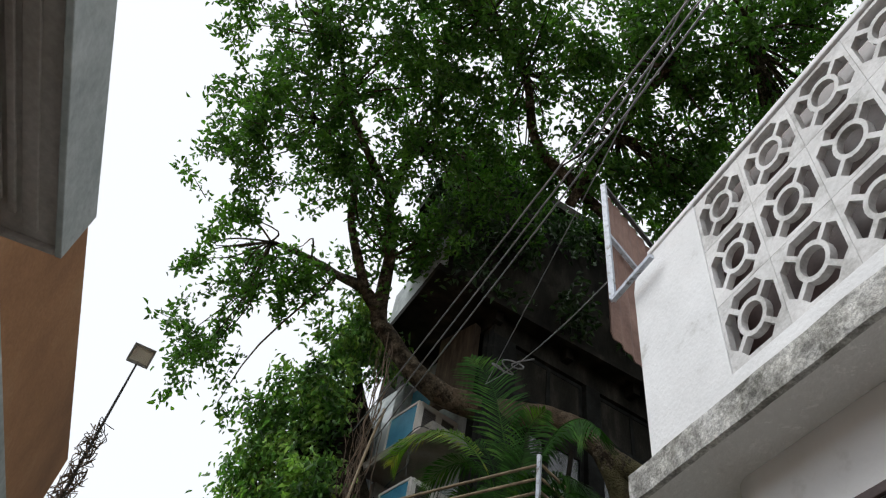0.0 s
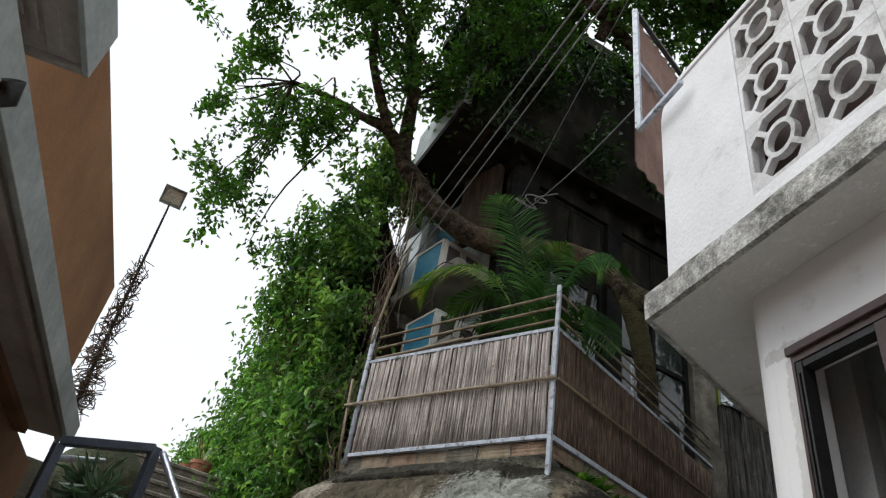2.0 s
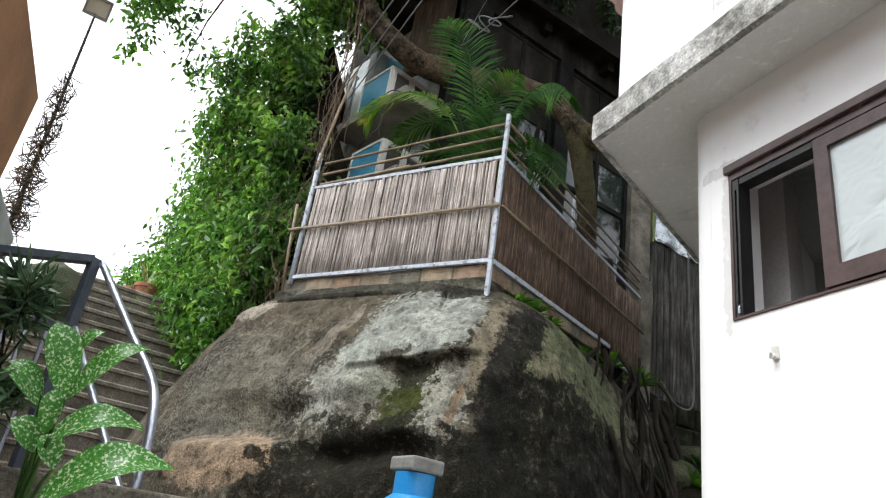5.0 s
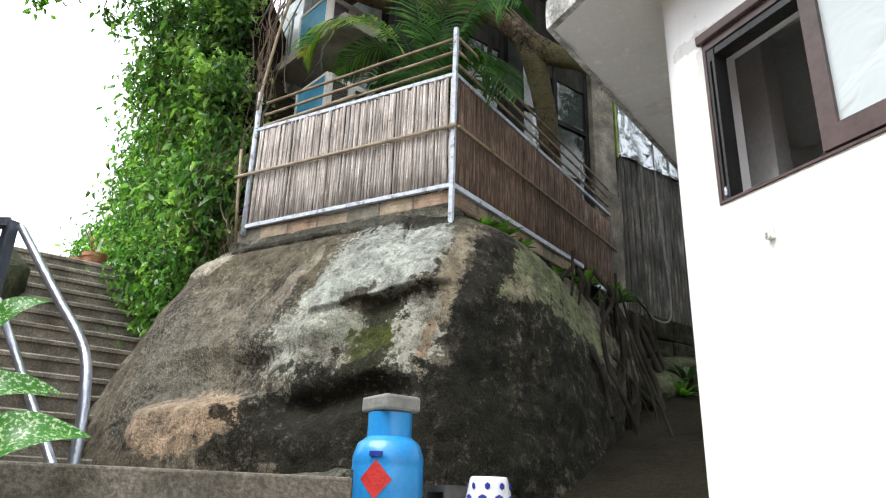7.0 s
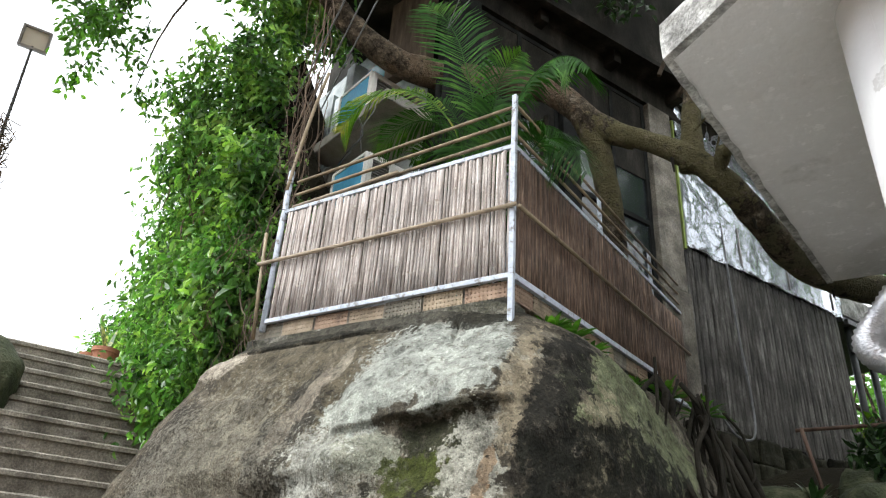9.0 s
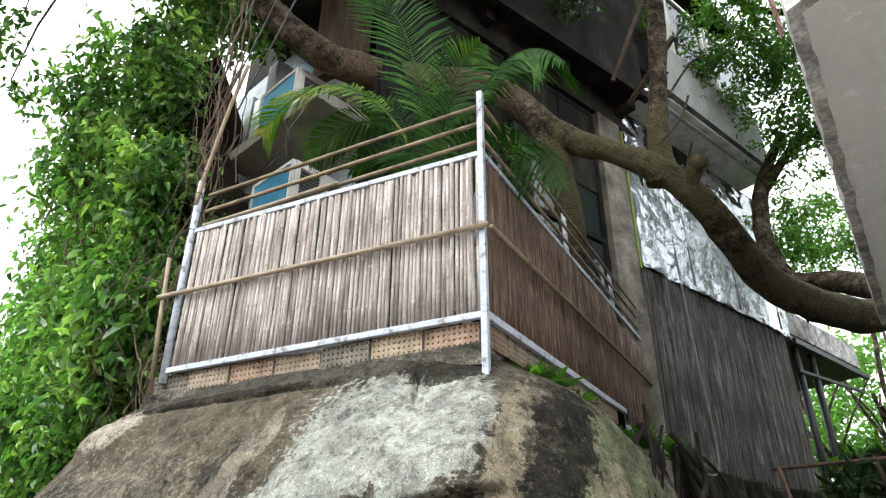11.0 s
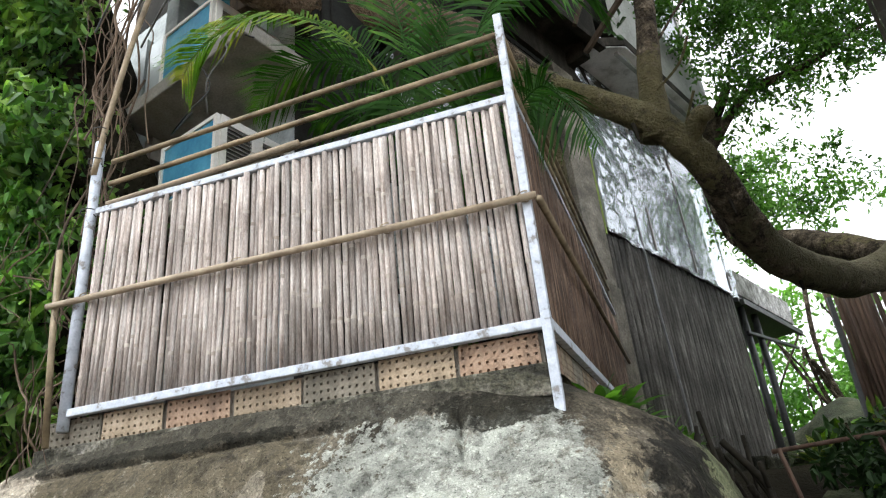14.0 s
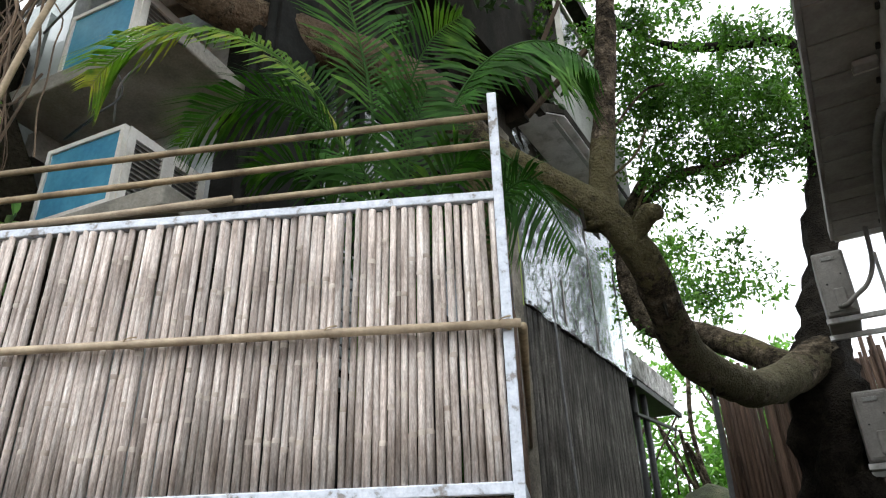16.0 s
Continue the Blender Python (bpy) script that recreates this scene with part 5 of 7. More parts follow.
for k, pts in enumerate((((-0.62, -0.52, 5.8), (-0.5, -0.62, 5.95), (-0.35, -0.6, 6.1), (-0.42, -0.56, 6.25)), ((-0.75, -0.55, 5.86), (-0.85, -0.62, 5.7), (-0.6, -0.66, 5.74), (-0.5, -0.6, 5.9), (-0.65, -0.58, 6.2)), ((-0.9, -0.58, 6.3), (-0.7, -0.66, 6.15), (-0.4, -0.62, 6.3), (-0.2, -0.5, 6.2)))):
    solo("loose_wire", tube(nb(), smooth_path([F @ Vector(p) for p in pts], 6), 0.006, 6), BLACK if k else CABLE, "thin loose wire curling below the window units", "wire", smooth=True, group="loose wires")
# pane of blue glass in the left bay, above
part("bay_glass", box(nb(), (-1.77, 0.06, 6.6), (-1.2, 0.1, 7.9), F), BLUE_FILM, hb, "blue glazed bay")

# upper storey jutting out over the terrace, with a mossy parapet along its side
UO = [(-5.25, 5.26), (-3.91, 4.53), (-3.6, 5.16), (-1.76, 8.75), (-1.5, 8.85), (-0.41, 11.25), (-3.2, 12.5), (-5.8, 6.9)]
part("overhang", prism(nb(), UO, 8.3, 8.42), FACADE_SHADED, hb)


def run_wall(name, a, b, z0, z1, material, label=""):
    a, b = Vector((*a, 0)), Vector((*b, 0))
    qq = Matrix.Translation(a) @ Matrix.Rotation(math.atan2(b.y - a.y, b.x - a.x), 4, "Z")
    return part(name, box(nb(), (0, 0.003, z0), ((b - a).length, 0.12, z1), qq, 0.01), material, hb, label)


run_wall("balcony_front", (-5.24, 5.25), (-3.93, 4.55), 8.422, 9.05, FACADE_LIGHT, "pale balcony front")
run_wall("balcony_side", (-3.86, 4.66), (-1.78, 8.73), 8.422, 9.2, FACADE_SHADED, "mouldy balcony side darkened for shade")
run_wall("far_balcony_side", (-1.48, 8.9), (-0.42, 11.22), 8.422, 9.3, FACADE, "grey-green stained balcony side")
run_wall("upper_wall", (-4.9, 5.7), (-3.75, 5.1), 9.0, 11.2, FACADE_SHADED)
run_wall("upper_side_wall", (-3.6, 5.3), (-0.9, 11.2), 9.21, 11.2, FACADE_SHADED)
part("roof", prism(nb(), UO, 11.2, 11.4), FACADE_SHADED, hb)
# Dark block added to shut out the bright sky left of the overhang.
part("sky_gap_backing", box(nb(), (-2.9, 0.12, 8.295), (-1.7, 0.4, 9.6), F), FACADE_SHADED, hb)
part("far_soffit", prism(nb(), [(-1.84, 8.72), (-1.5, 8.87), (-0.43, 11.2), (-1.3, 11.65), (-2.6, 9.1)], 8.28, 8.297), STAINED_LIGHT, hb, "pale soffit over the sheeted windows")
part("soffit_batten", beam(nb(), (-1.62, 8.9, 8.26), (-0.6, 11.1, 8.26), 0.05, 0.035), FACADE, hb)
part("slab_drip", prism(nb(), [(-3.62, 5.2), (-3.54, 5.16), (-1.72, 8.72), (-1.8, 8.76)], 8.22, 8.298), FACADE_SHADED, hb)
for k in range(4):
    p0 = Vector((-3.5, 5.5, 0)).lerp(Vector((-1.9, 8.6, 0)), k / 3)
    part("beam", beam(nb(), p0 + Vector((-0.04, 0.03, 8.2)), p0 + Vector((-1.4, 0.7, 8.2)), 0.12, 0.18), FACADE_SHADED, hb)
part("timber_brace", beam(nb(), (-2.0, 7.6, 7.7), (-1.55, 7.75, 8.9), 0.045, 0.045), PLY, hb, "weathered timber brace")
part("timber_brace", beam(nb(), (-1.95, 8.3, 7.9), (-1.3, 8.0, 8.45), 0.05, 0.05), PLY, hb, "weathered timber brace")
sv = run_wall("signboard", (-4.5, 5.58), (-3.87, 5.46), 7.0, 8.15, PLY, "warped plywood sheet")
for k in range(2):
    uw = new("upper_window")
    uw.parent = hb
    U = Matrix.Translation((-1.42, 9.05, 0)) @ Matrix.Rotation(math.atan2(2.32, 1.06), 4, "Z")
    part("window_frame", pierced(nb(), 0.2 + 1.1 * k, 1.2 + 1.1 * k, 9.31, 10.6, 0.26 + 1.1 * k, 1.14 + 1.1 * k, 9.37, 10.54, 0.02, 0.09, U), AC_WHITE, uw)
    part("pane", box(nb(), (0.26 + 1.1 * k, 0.05, 9.37), (1.14 + 1.1 * k, 0.055, 10.54), U), GLASS, uw)

# ---- ribbed wall with a plastic-sheeted window band ----
R0, R1 = Vector((-2.18, 8.85, 0)), Vector((-0.75, 11.9, 0))
rw = thing("ribbed_wall", R0, "tall grey wall of weathered ribbed boards with plastic sheeting above", "wall", kind="structure")
dr = (R1 - R0).normalized()
LR = (R1 - R0).length
q = Matrix.Translation(R0) @ Matrix.Rotation(math.atan2(dr.y, dr.x), 4, "Z")
part("backing", box(nb(), (0, 0.02, 3.82), (LR, 0.2, 6.08), q), RIBBED, rw)
part("end_return", box(nb(), (LR - 0.2, 0.21, 3.3), (LR, 2.5, 8.27), q), RIBBED, rw)
rnd = random.Random(3)
bm = box(nb(), (0, 0, 0), (0.07, 0.034, 2.2), None, 0.014)
SLAT = to_mesh("slat", bm)
SLAT.materials.append(RIBBED)
k = 0
u = 0.0
while u < LR - 0.075:
    ob = new("slat", SLAT)
    ob.parent = rw
    ob.matrix_local = Matrix.Translation(-rw.location) @ q @ Matrix.Translation((u, rnd.uniform(-0.008, 0.003), 3.87 + rnd.uniform(-0.03, 0.03))) @ Matrix.Rotation(rnd.uniform(-0.006, 0.006), 4, "Y")
    u += 0.072 + rnd.choice((-0.01, -0.005, -0.002, 0.0, 0.002, 0.008))
part("sill", box(nb(), (-0.02, -0.02, 6.085), (LR + 0.02, 0.16, 6.12), q), RIBBED, rw)
bm = nb()
prev = None
for i in range(161):
    uu = LR * i / 160
    col = []
    for j in range(61):
        zz = 6.04 + 2.2 * j / 60
        d = 0.04 * fbm((uu * 2.5, zz * 1.4, 4), 3) - 0.06 * abs(noise.noise((uu * 3 + zz * 2.0, zz * 2.2, 1))) - 0.035 * abs(noise.noise((uu * 8 - zz * 5, zz * 5, 5)))
        col.append(bm.verts.new(q @ Vector((uu, -0.05 + d, zz))))
    if prev:
        for j in range(60):
            bm.faces.new((prev[j], prev[j + 1], col[j + 1], col[j]))
    prev = col
sh = part("plastic_sheet", bm, PLASTIC, rw, "crinkled clear plastic sheet", True)
part("sheeted_panel", box(nb(), (0.0, 0.16, 6.13), (LR, 0.2, 8.27), q), FACADE, rw)
part("green_edge_strip", box(nb(), (-0.03, -0.05, 6.0), (0.0, 0.02, 8.25), q), LEAF_STRIP, rw)
for k in range(3):
    part("sheet_batten", box(nb(), (1.05 * (k + 1), -0.075, 6.1), (1.05 * (k + 1) + 0.03, -0.055, 8.2), q), AC_GREY, rw)

# stone footing under the ribbed wall
ft = thing("stone_footing", (-2.0, 9, 3), "rough dark stone footing below the ribbed wall", "stone wall", kind="structure")
rnd = random.Random(12)
for r in range(4):
    u = -0.25 - 0.2 * (r % 2)
    while u < LR + 0.2:
        w, h = rnd.uniform(0.3, 0.62), rnd.uniform(0.27, 0.32)
        bm = box(nb(), (0, 0, 0), (w - 0.025, 0.3, h), None, 0.03)
        bmesh.ops.subdivide_edges(bm, edges=[e for e in bm.edges if e.calc_length() > 0.15], cuts=2, use_grid_fill=True)
        bm.transform(q @ Matrix.Translation((u, -0.04 - 0.05 * r + rnd.uniform(-0.04, 0.04), 3.6 - 0.3 * r)))
        for v in bm.verts:
            v.co += Vector((noise.noise(v.co * 5), noise.noise(v.co * 5 + Vector((9, 0, 0))), noise.noise(v.co * 5 + Vector((0, 9, 0))))) * 0.035
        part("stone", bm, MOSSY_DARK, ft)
        u += w
# ---- plants ----
RG = np.random.default_rng(7)


def leaf_mesh(name, pos, size, material, parent=None, droop=0.3, face=None, aspect=0.5, fold=0.18, label="", kind="stuff"):
    """Many leaves, each a folded pointed blade, at the places pos; face: directions that they lean towards."""
    n = len(pos)
    a = RG.normal(size=(n, 3))
    if face is not None:
        a = a * 0.65 + face
    a /= np.linalg.norm(a, axis=1)[:, None]
    d = RG.normal(size=(n, 3))
    d[:, 2] -= droop * 2
    d -= a * np.sum(a * d, axis=1)[:, None]
    d /= np.linalg.norm(d, axis=1)[:, None] + 1e-9
    w = np.cross(a, d)
    ln = (size[0] + (size[1] - size[0]) * RG.random(n))[:, None]
    w = w * ln * aspect * 0.5
    tip = pos + d * ln - a * ln * 0.16
    low_l, low_r = pos + d * ln * 0.28 + w * 0.92 + a * ln * fold, pos + d * ln * 0.28 - w * 0.92 + a * ln * fold
    top_l, top_r = pos + d * ln * 0.65 + w * 0.72 + a * ln * fold * 0.5, pos + d * ln * 0.65 - w * 0.72 + a * ln * fold * 0.5
    v = np.stack([pos, low_l, top_l, tip, top_r, low_r], axis=1).reshape(-1, 3)
    if parent:
        v = v - np.array(base_of(parent))
    k = np.arange(n)[:, None] * 6
    f = np.concatenate([k + np.array([[0, 3, 2, 1]]), k + np.array([[0, 5, 4, 3]])], axis=1).reshape(-1, 4)
    me = bpy.data.meshes.new(name)
    me.from_pydata(v.tolist(), [], f.tolist())
    me.materials.append(material)
    ob = new(name, me)
    ob.parent = parent
    return tagged(ob, label, "", "", kind)


def clumps(centres, radius, per, flat=0.75):
    """Leaf places gathered in rough shells about centres."""
    out = []
    for c in centres:
        r = radius * RG.uniform(0.6, 1.25)
        d = RG.normal(size=(per, 3))
        d /= np.linalg.norm(d, axis=1)[:, None]
        q = d * (r * RG.random(per)[:, None] ** 0.45)
        q[:, 2] *= flat
        out.append(np.array(c) + q)
    return np.concatenate(out)


def sprays(lobes, reach, per, spread=0.07, sag=0.25):
    """Leaf places strung along drooping twigs that stand out of the lobes: (centre, radii, twigs). Gives the places and the twigs' ends."""
    out, twigs = [], []
    for c, r, n in lobes:
        c, r = np.array(c), np.array(r)
        for start in in_ellipsoid(c, r * 0.95, n):
            d = (start - c) / r * 0.7 + RG.normal(size=3) * 0.55
            d[2] *= 0.7
            d /= np.linalg.norm(d) + 1e-6
            ln = RG.uniform(*reach)
            u = RG.random(per) ** 0.8
            p = start + d * (u * ln)[:, None] + RG.normal(size=(per, 3)) * spread
            p[:, 2] -= sag * ln * u ** 2
            out.append(p)
            twigs.append((start, start + d * ln * 0.9 - np.array([0, 0, sag * ln * 0.8])))
    return np.concatenate(out), twigs


def in_ellipsoid(c, r, n):
    d = RG.normal(size=(n, 3))
    d /= np.linalg.norm(d, axis=1)[:, None]
    return np.array(c) + d * np.array(r) * RG.random(n)[:, None] ** 0.4


def limb(pts, radii, n=7, seg=12, rough=0.12):
    """A branch through points, thickness uneven like bark."""
    path = smooth_path(pts, n)
    rad = lerp_list(radii, n)
    bm = tube(nb(), path, rad, seg)
    for v in bm.verts:
        k = min(range(0, len(path)), key=lambda i: (path[i] - v.co).length_squared)
        o = v.co - path[k]
        v.co = path[k] + o * (1 + rough * 1.6 * fbm(v.co * 3.1, 3))
    return bm


tree = thing("banyan_tree", (-2.45, 6.6, 3.6), "old banyan with crooked trunk, long low limbs and dark crown", "tree")
part("trunk", limb([(-2.46, 6.95, 3.4), (-2.44, 6.95, 4.5), (-2.41, 6.85, 5.2), (-2.4, 6.62, 5.75), (-2.46, 6.42, 6.2), (-2.6, 6.34, 6.5)], [0.17, 0.13, 0.115, 0.115, 0.12, 0.115], seg=18), BARK, tree, smooth=True)
part("limb", limb([(-2.05, 6.52, 6.05), (-2.42, 6.4, 6.28), (-2.78, 6.25, 6.7), (-3.2, 6.05, 6.84), (-3.75, 5.7, 6.86), (-4.2, 5.3, 6.98), (-4.55, 5.0, 7.35), (-4.8, 4.75, 7.75)], [0.11, 0.13, 0.14, 0.15, 0.15, 0.145, 0.13, 0.115], seg=18), BARK, tree, smooth=True)
part("limb", limb([(-2.5, 6.4, 6.3), (-2.2, 6.46, 6.14), (-1.9, 6.56, 5.98), (-1.58, 6.7, 5.78), (-1.3, 6.95, 5.5), (-0.95, 7.75, 5.12), (-0.45, 8.4, 5.0), (0.1, 9.0, 5.1), (0.8, 9.5, 5.5)], [0.115, 0.1, 0.095, 0.11, 0.125, 0.14, 0.155, 0.175, 0.2], seg=20), BARK, tree, smooth=True)
part("knot", limb([(-1.42, 6.85, 5.55), (-1.36, 6.72, 5.66), (-1.3, 6.62, 5.72), (-1.24, 6.55, 5.7)], [0.085, 0.07, 0.065, 0.055], rough=0.45), BARK, tree, smooth=True)
part("knot", limb([(-1.05, 7.5, 5.2), (-1.0, 7.36, 5.17)], [0.08, 0.07], rough=0.5), BARK, tree, smooth=True)
part("limb", limb([(-1.6, 6.75, 5.7), (-1.57, 6.68, 6.0), (-1.5, 6.62, 6.5), (-1.43, 6.58, 7.0), (-1.36, 6.52, 7.6), (-1.32, 6.5, 8.1), (-1.6, 6.2, 8.7)], [0.13, 0.095, 0.08, 0.085, 0.075, 0.07, 0.055]), BARK, tree, smooth=True)
for pts in ([(-1.55, 6.6, 6.0), (-1.35, 6.5, 6.12), (-1.25, 6.45, 6.3)], [(-1.4, 6.7, 5.72), (-1.3, 6.55, 5.9)], [(-1.48, 6.62, 6.4), (-1.2, 6.55, 6.7), (-1.05, 6.5, 6.72)]):
    part("twig", tube(nb(), smooth_path(pts, 4), 0.01, 6), BARK, tree)
for pts in ([(-1.75, 6.6, 5.8), (-1.74, 6.58, 5.62)], [(-1.2, 7.1, 5.3), (-1.18, 7.1, 5.15)], [(-0.7, 8.1, 4.9), (-0.7, 8.1, 4.8)]):
    part("stub", tube(nb(), pts, [0.02, 0.008], 6), ROOT, tree)
part("limb", limb([(-4.8, 4.75, 7.7), (-4.86, 4.64, 7.95), (-4.66, 4.35, 8.7), (-4.5, 3.9, 9.4), (-4.02, 3.65, 10.15), (-3.6, 3.58, 10.75)], [0.12, 0.105, 0.085, 0.07, 0.05, 0.035]), BARK, tree, smooth=True)
part("limb", limb([(-4.84, 4.6, 8.0), (-4.98, 4.3, 8.2), (-5.3, 4.12, 8.4), (-5.7, 3.9, 8.7), (-6.2, 3.5, 8.9)], [0.1, 0.08, 0.065, 0.05, 0.03]), BARK, tree, smooth=True)
part("limb", limb([(-4.9, 4.3, 8.15), (-4.92, 3.75, 8.85), (-4.8, 3.33, 9.5), (-5.0, 2.6, 10.0)], [0.075, 0.055, 0.045, 0.025]), BARK, tree, smooth=True)
part("limb", limb([(-4.5, 3.95, 9.35), (-4.36, 3.0, 9.5), (-4.42, 2.5, 10.0), (-4.27, 1.9, 10.6)], [0.06, 0.05, 0.04, 0.025]), BARK, tree, smooth=True)
part("limb", limb([(-1.6, 6.2, 8.5), (-1.8, 5.5, 9.0), (-2.1, 4.7, 9.3), (-2.4, 4.2, 9.8), (-2.26, 3.55, 10.5), (-2.4, 2.75, 11.1)], [0.055, 0.06, 0.07, 0.07, 0.055, 0.04]), BARK, tree, smooth=True)
part("limb", limb([(-2.2, 4.8, 9.0), (-1.4, 4.5, 9.7), (-0.5, 4.2, 10.2), (0.4, 4.3, 10.3)], [0.07, 0.055, 0.045, 0.03]), BARK, tree, smooth=True)
for pts in ([(-2.9, 6.35, 6.5), (-2.95, 6.3, 5.8), (-2.9, 6.3, 5.0), (-2.85, 6.3, 3.6)], [(-3.3, 6.0, 6.6), (-3.32, 5.95, 5.5), (-3.3, 5.9, 3.6)]):
    part("aerial_root", limb(pts, [0.03, 0.022, 0.02, 0.02][:len(pts)], rough=0.2, seg=7), ROOT, tree, smooth=True)

# Last two lobes are added high over the gap, to shade the house side.
lobes = [((-6.1, 3.2, 8.6), (0.95, 0.9, 0.6), 34), ((-5.0, 2.2, 9.4), (0.95, 0.85, 0.75), 62), ((-6.6, 3.75, 7.3), (0.5, 0.5, 0.35), 8),
         ((-4.7, 3.4, 9.3), (0.8, 0.8, 0.8), 32), ((-5.4, 3.9, 8.5), (0.6, 0.5, 0.3), 10), ((-3.5, 2.5, 10.3), (1.2, 0.95, 0.7), 75), ((-2.2, 3.0, 10.5), (1.1, 0.9, 0.7), 72),
         ((-1.0, 3.8, 10.4), (1.1, 0.9, 0.7), 72), ((0.2, 4.1, 10.3), (1.0, 0.9, 0.7), 60), ((1.2, 4.6, 10.2), (0.8, 0.8, 0.8), 35), ((-1.2, 5.0, 9.7), (0.9, 0.8, 0.6), 40),
         ((-3.3, 4.4, 10.3), (0.9, 0.7, 0.7), 45), ((-4.2, 4.2, 9.0), (0.5, 0.5, 0.6), 12), ((-4.35, 1.3, 10.4), (0.9, 0.7, 0.5), 35), ((-2.6, 1.8, 11.2), (1.5, 0.8, 0.5), 50),
         ((-6.9, 3.5, 7.9), (0.6, 0.5, 0.4), 8), ((-6.8, 4.0, 6.9), (0.4, 0.4, 0.25), 4), ((-0.9, 5.2, 9.2), (0.9, 0.6, 0.5), 40), ((-3.5, 3.6, 9.6), (0.7, 0.4, 0.6), 22),
         ((-4.2, 4.6, 8.9), (0.6, 0.3, 0.4), 12), ((-2.6, 4.7, 9.6), (0.8, 0.5, 0.5), 30), ((0.3, 6.2, 10.5), (1.5, 1.2, 0.6), 70), ((0.9, 7.8, 10.6), (1.4, 1.1, 0.6), 60)]
pos, twigs = sprays([(c, r, int(n * 1.2)) for c, r, n in lobes], (0.25, 0.65), 52)
leaf_mesh("crown", pos, (0.06, 0.12), LEAF_TREE, tree, label="dense small dark green leaves")
bm = nb()
hubs = [Vector(p) for p in ((-6.2, 3.5, 8.9), (-5.0, 2.6, 10.0), (-5.7, 3.9, 8.7), (-4.66, 4.35, 8.7), (-5.3, 4.12, 8.4), (-4.02, 3.65, 10.15), (-4.42, 2.5, 10.0), (-2.26, 3.55, 10.5), (-0.5, 4.2, 10.2), (0.4, 4.3, 10.3), (-1.4, 4.5, 9.7), (-4.27, 1.9, 10.6), (-2.4, 2.75, 11.1))]
for k, (c, e) in enumerate(twigs):
    c, e = Vector(c), Vector(e)
    tube(bm, [c, c.lerp(e, 0.5) + Vector((0, 0, 0.03)), e], [0.006, 0.005, 0.003], 4, False)
    if k % 3 == 0:
        h = min(hubs, key=lambda p: (p - c).length)
        m = (h + c) / 2 + Vector(RG.normal(size=3) * 0.12)
        tube(bm, smooth_path([h, m, c], 3), [0.016, 0.015, 0.014, 0.012, 0.01, 0.008, 0.006], 5, False)
tagged(part("twig_mass", bm, BARK, tree), kind="stuff")

# the neighbour trunk that the long limb leans on, with its own crown
far_tree = thing("leaning_tree", (0.8, 9.6, 3.8), "dark gnarled tree trunk beside the house, with light green leaves", "tree")
part("trunk", limb([(0.75, 9.7, 3.3), (0.72, 9.55, 4.4), (0.8, 9.55, 5.2), (1.05, 9.9, 5.9), (1.4, 10.2, 6.8), (1.75, 10.4, 8.0)], [0.42, 0.34, 0.33, 0.24, 0.19, 0.16], seg=20, rough=0.35), BARK_SHADED, far_tree, smooth=True)
part("limb", limb([(0.75, 9.55, 5.25), (0.3, 10.0, 5.75), (-0.1, 10.6, 6.2), (-0.6, 10.9, 6.5), (-0.75, 10.8, 7.2), (-0.6, 10.9, 8.0), (-0.2, 10.8, 8.7)], [0.17, 0.15, 0.14, 0.13, 0.12, 0.1, 0.06]), BARK, far_tree, smooth=True)
part("limb", limb([(-0.6, 10.9, 7.9), (0.0, 10.8, 8.5), (0.8, 10.6, 8.6), (1.5, 10.5, 8.9)], [0.08, 0.06, 0.05, 0.03]), BARK, far_tree, smooth=True)
part("limb", limb([(1.74, 10.4, 7.9), (1.92, 10.3, 9.2), (1.9, 10.2, 10.1), (1.44, 10.2, 10.26), (0.81, 10.2, 10.24), (0.12, 10.2, 10.4), (-0.43, 10.2, 10.9)], [0.13, 0.11, 0.09, 0.085, 0.07, 0.055, 0.04]), BARK_SHADED, far_tree, smooth=True)
lobes2 = [((0.5, 10.4, 9.0), (1.3, 0.9, 0.7), 110), ((0.35, 11.3, 7.7), (1.1, 0.7, 0.7), 14), ((1.5, 10.4, 9.0), (0.9, 0.8, 0.8), 65), ((-0.5, 10.2, 9.4), (1.0, 0.8, 0.6), 60), ((1.0, 10.2, 10.0), (1.5, 0.9, 0.6), 75), ((-0.8, 9.6, 10.2), (1.2, 0.8, 0.5), 45)]
pos, twigs = sprays([(c, r, int(n * 0.95)) for c, r, n in lobes2], (0.25, 0.65), 58)
leaf_mesh("crown", pos, (0.05, 0.1), LEAF_TREE, far_tree)
bm = nb()
for c, e in twigs[::2]:
    tube(bm, [c, e], [0.005, 0.003], 4, False)
tagged(part("twig_mass", bm, BARK, far_tree), kind="stuff")
pos, twigs = sprays([((-0.05, 11.6, 7.3), (0.8, 0.6, 0.7), 34), ((-0.3, 11.2, 6.9), (0.4, 0.4, 0.3), 8), ((0.75, 11.4, 7.0), (0.3, 0.4, 0.3), 5)], (0.25, 0.6), 80, 0.09)
leaf_mesh("bright_foliage", pos, (0.05, 0.1), LEAF_FAR, far_tree, label="bright broad leaves catching the sky")

# bright woods beyond the gap
woods = np.concatenate([in_ellipsoid(c, r, n) for c, r, n in (((1.0, 16.5, 5.2), (2.2, 1.2, 1.1), 85), ((-1.0, 17.5, 6.5), (2.0, 1.0, 1.5), 60), ((3.5, 16.5, 6.0), (1.5, 1.2, 1.8), 60), ((2.4, 18.0, 7.5), (2.5, 1.0, 1.0), 30))])
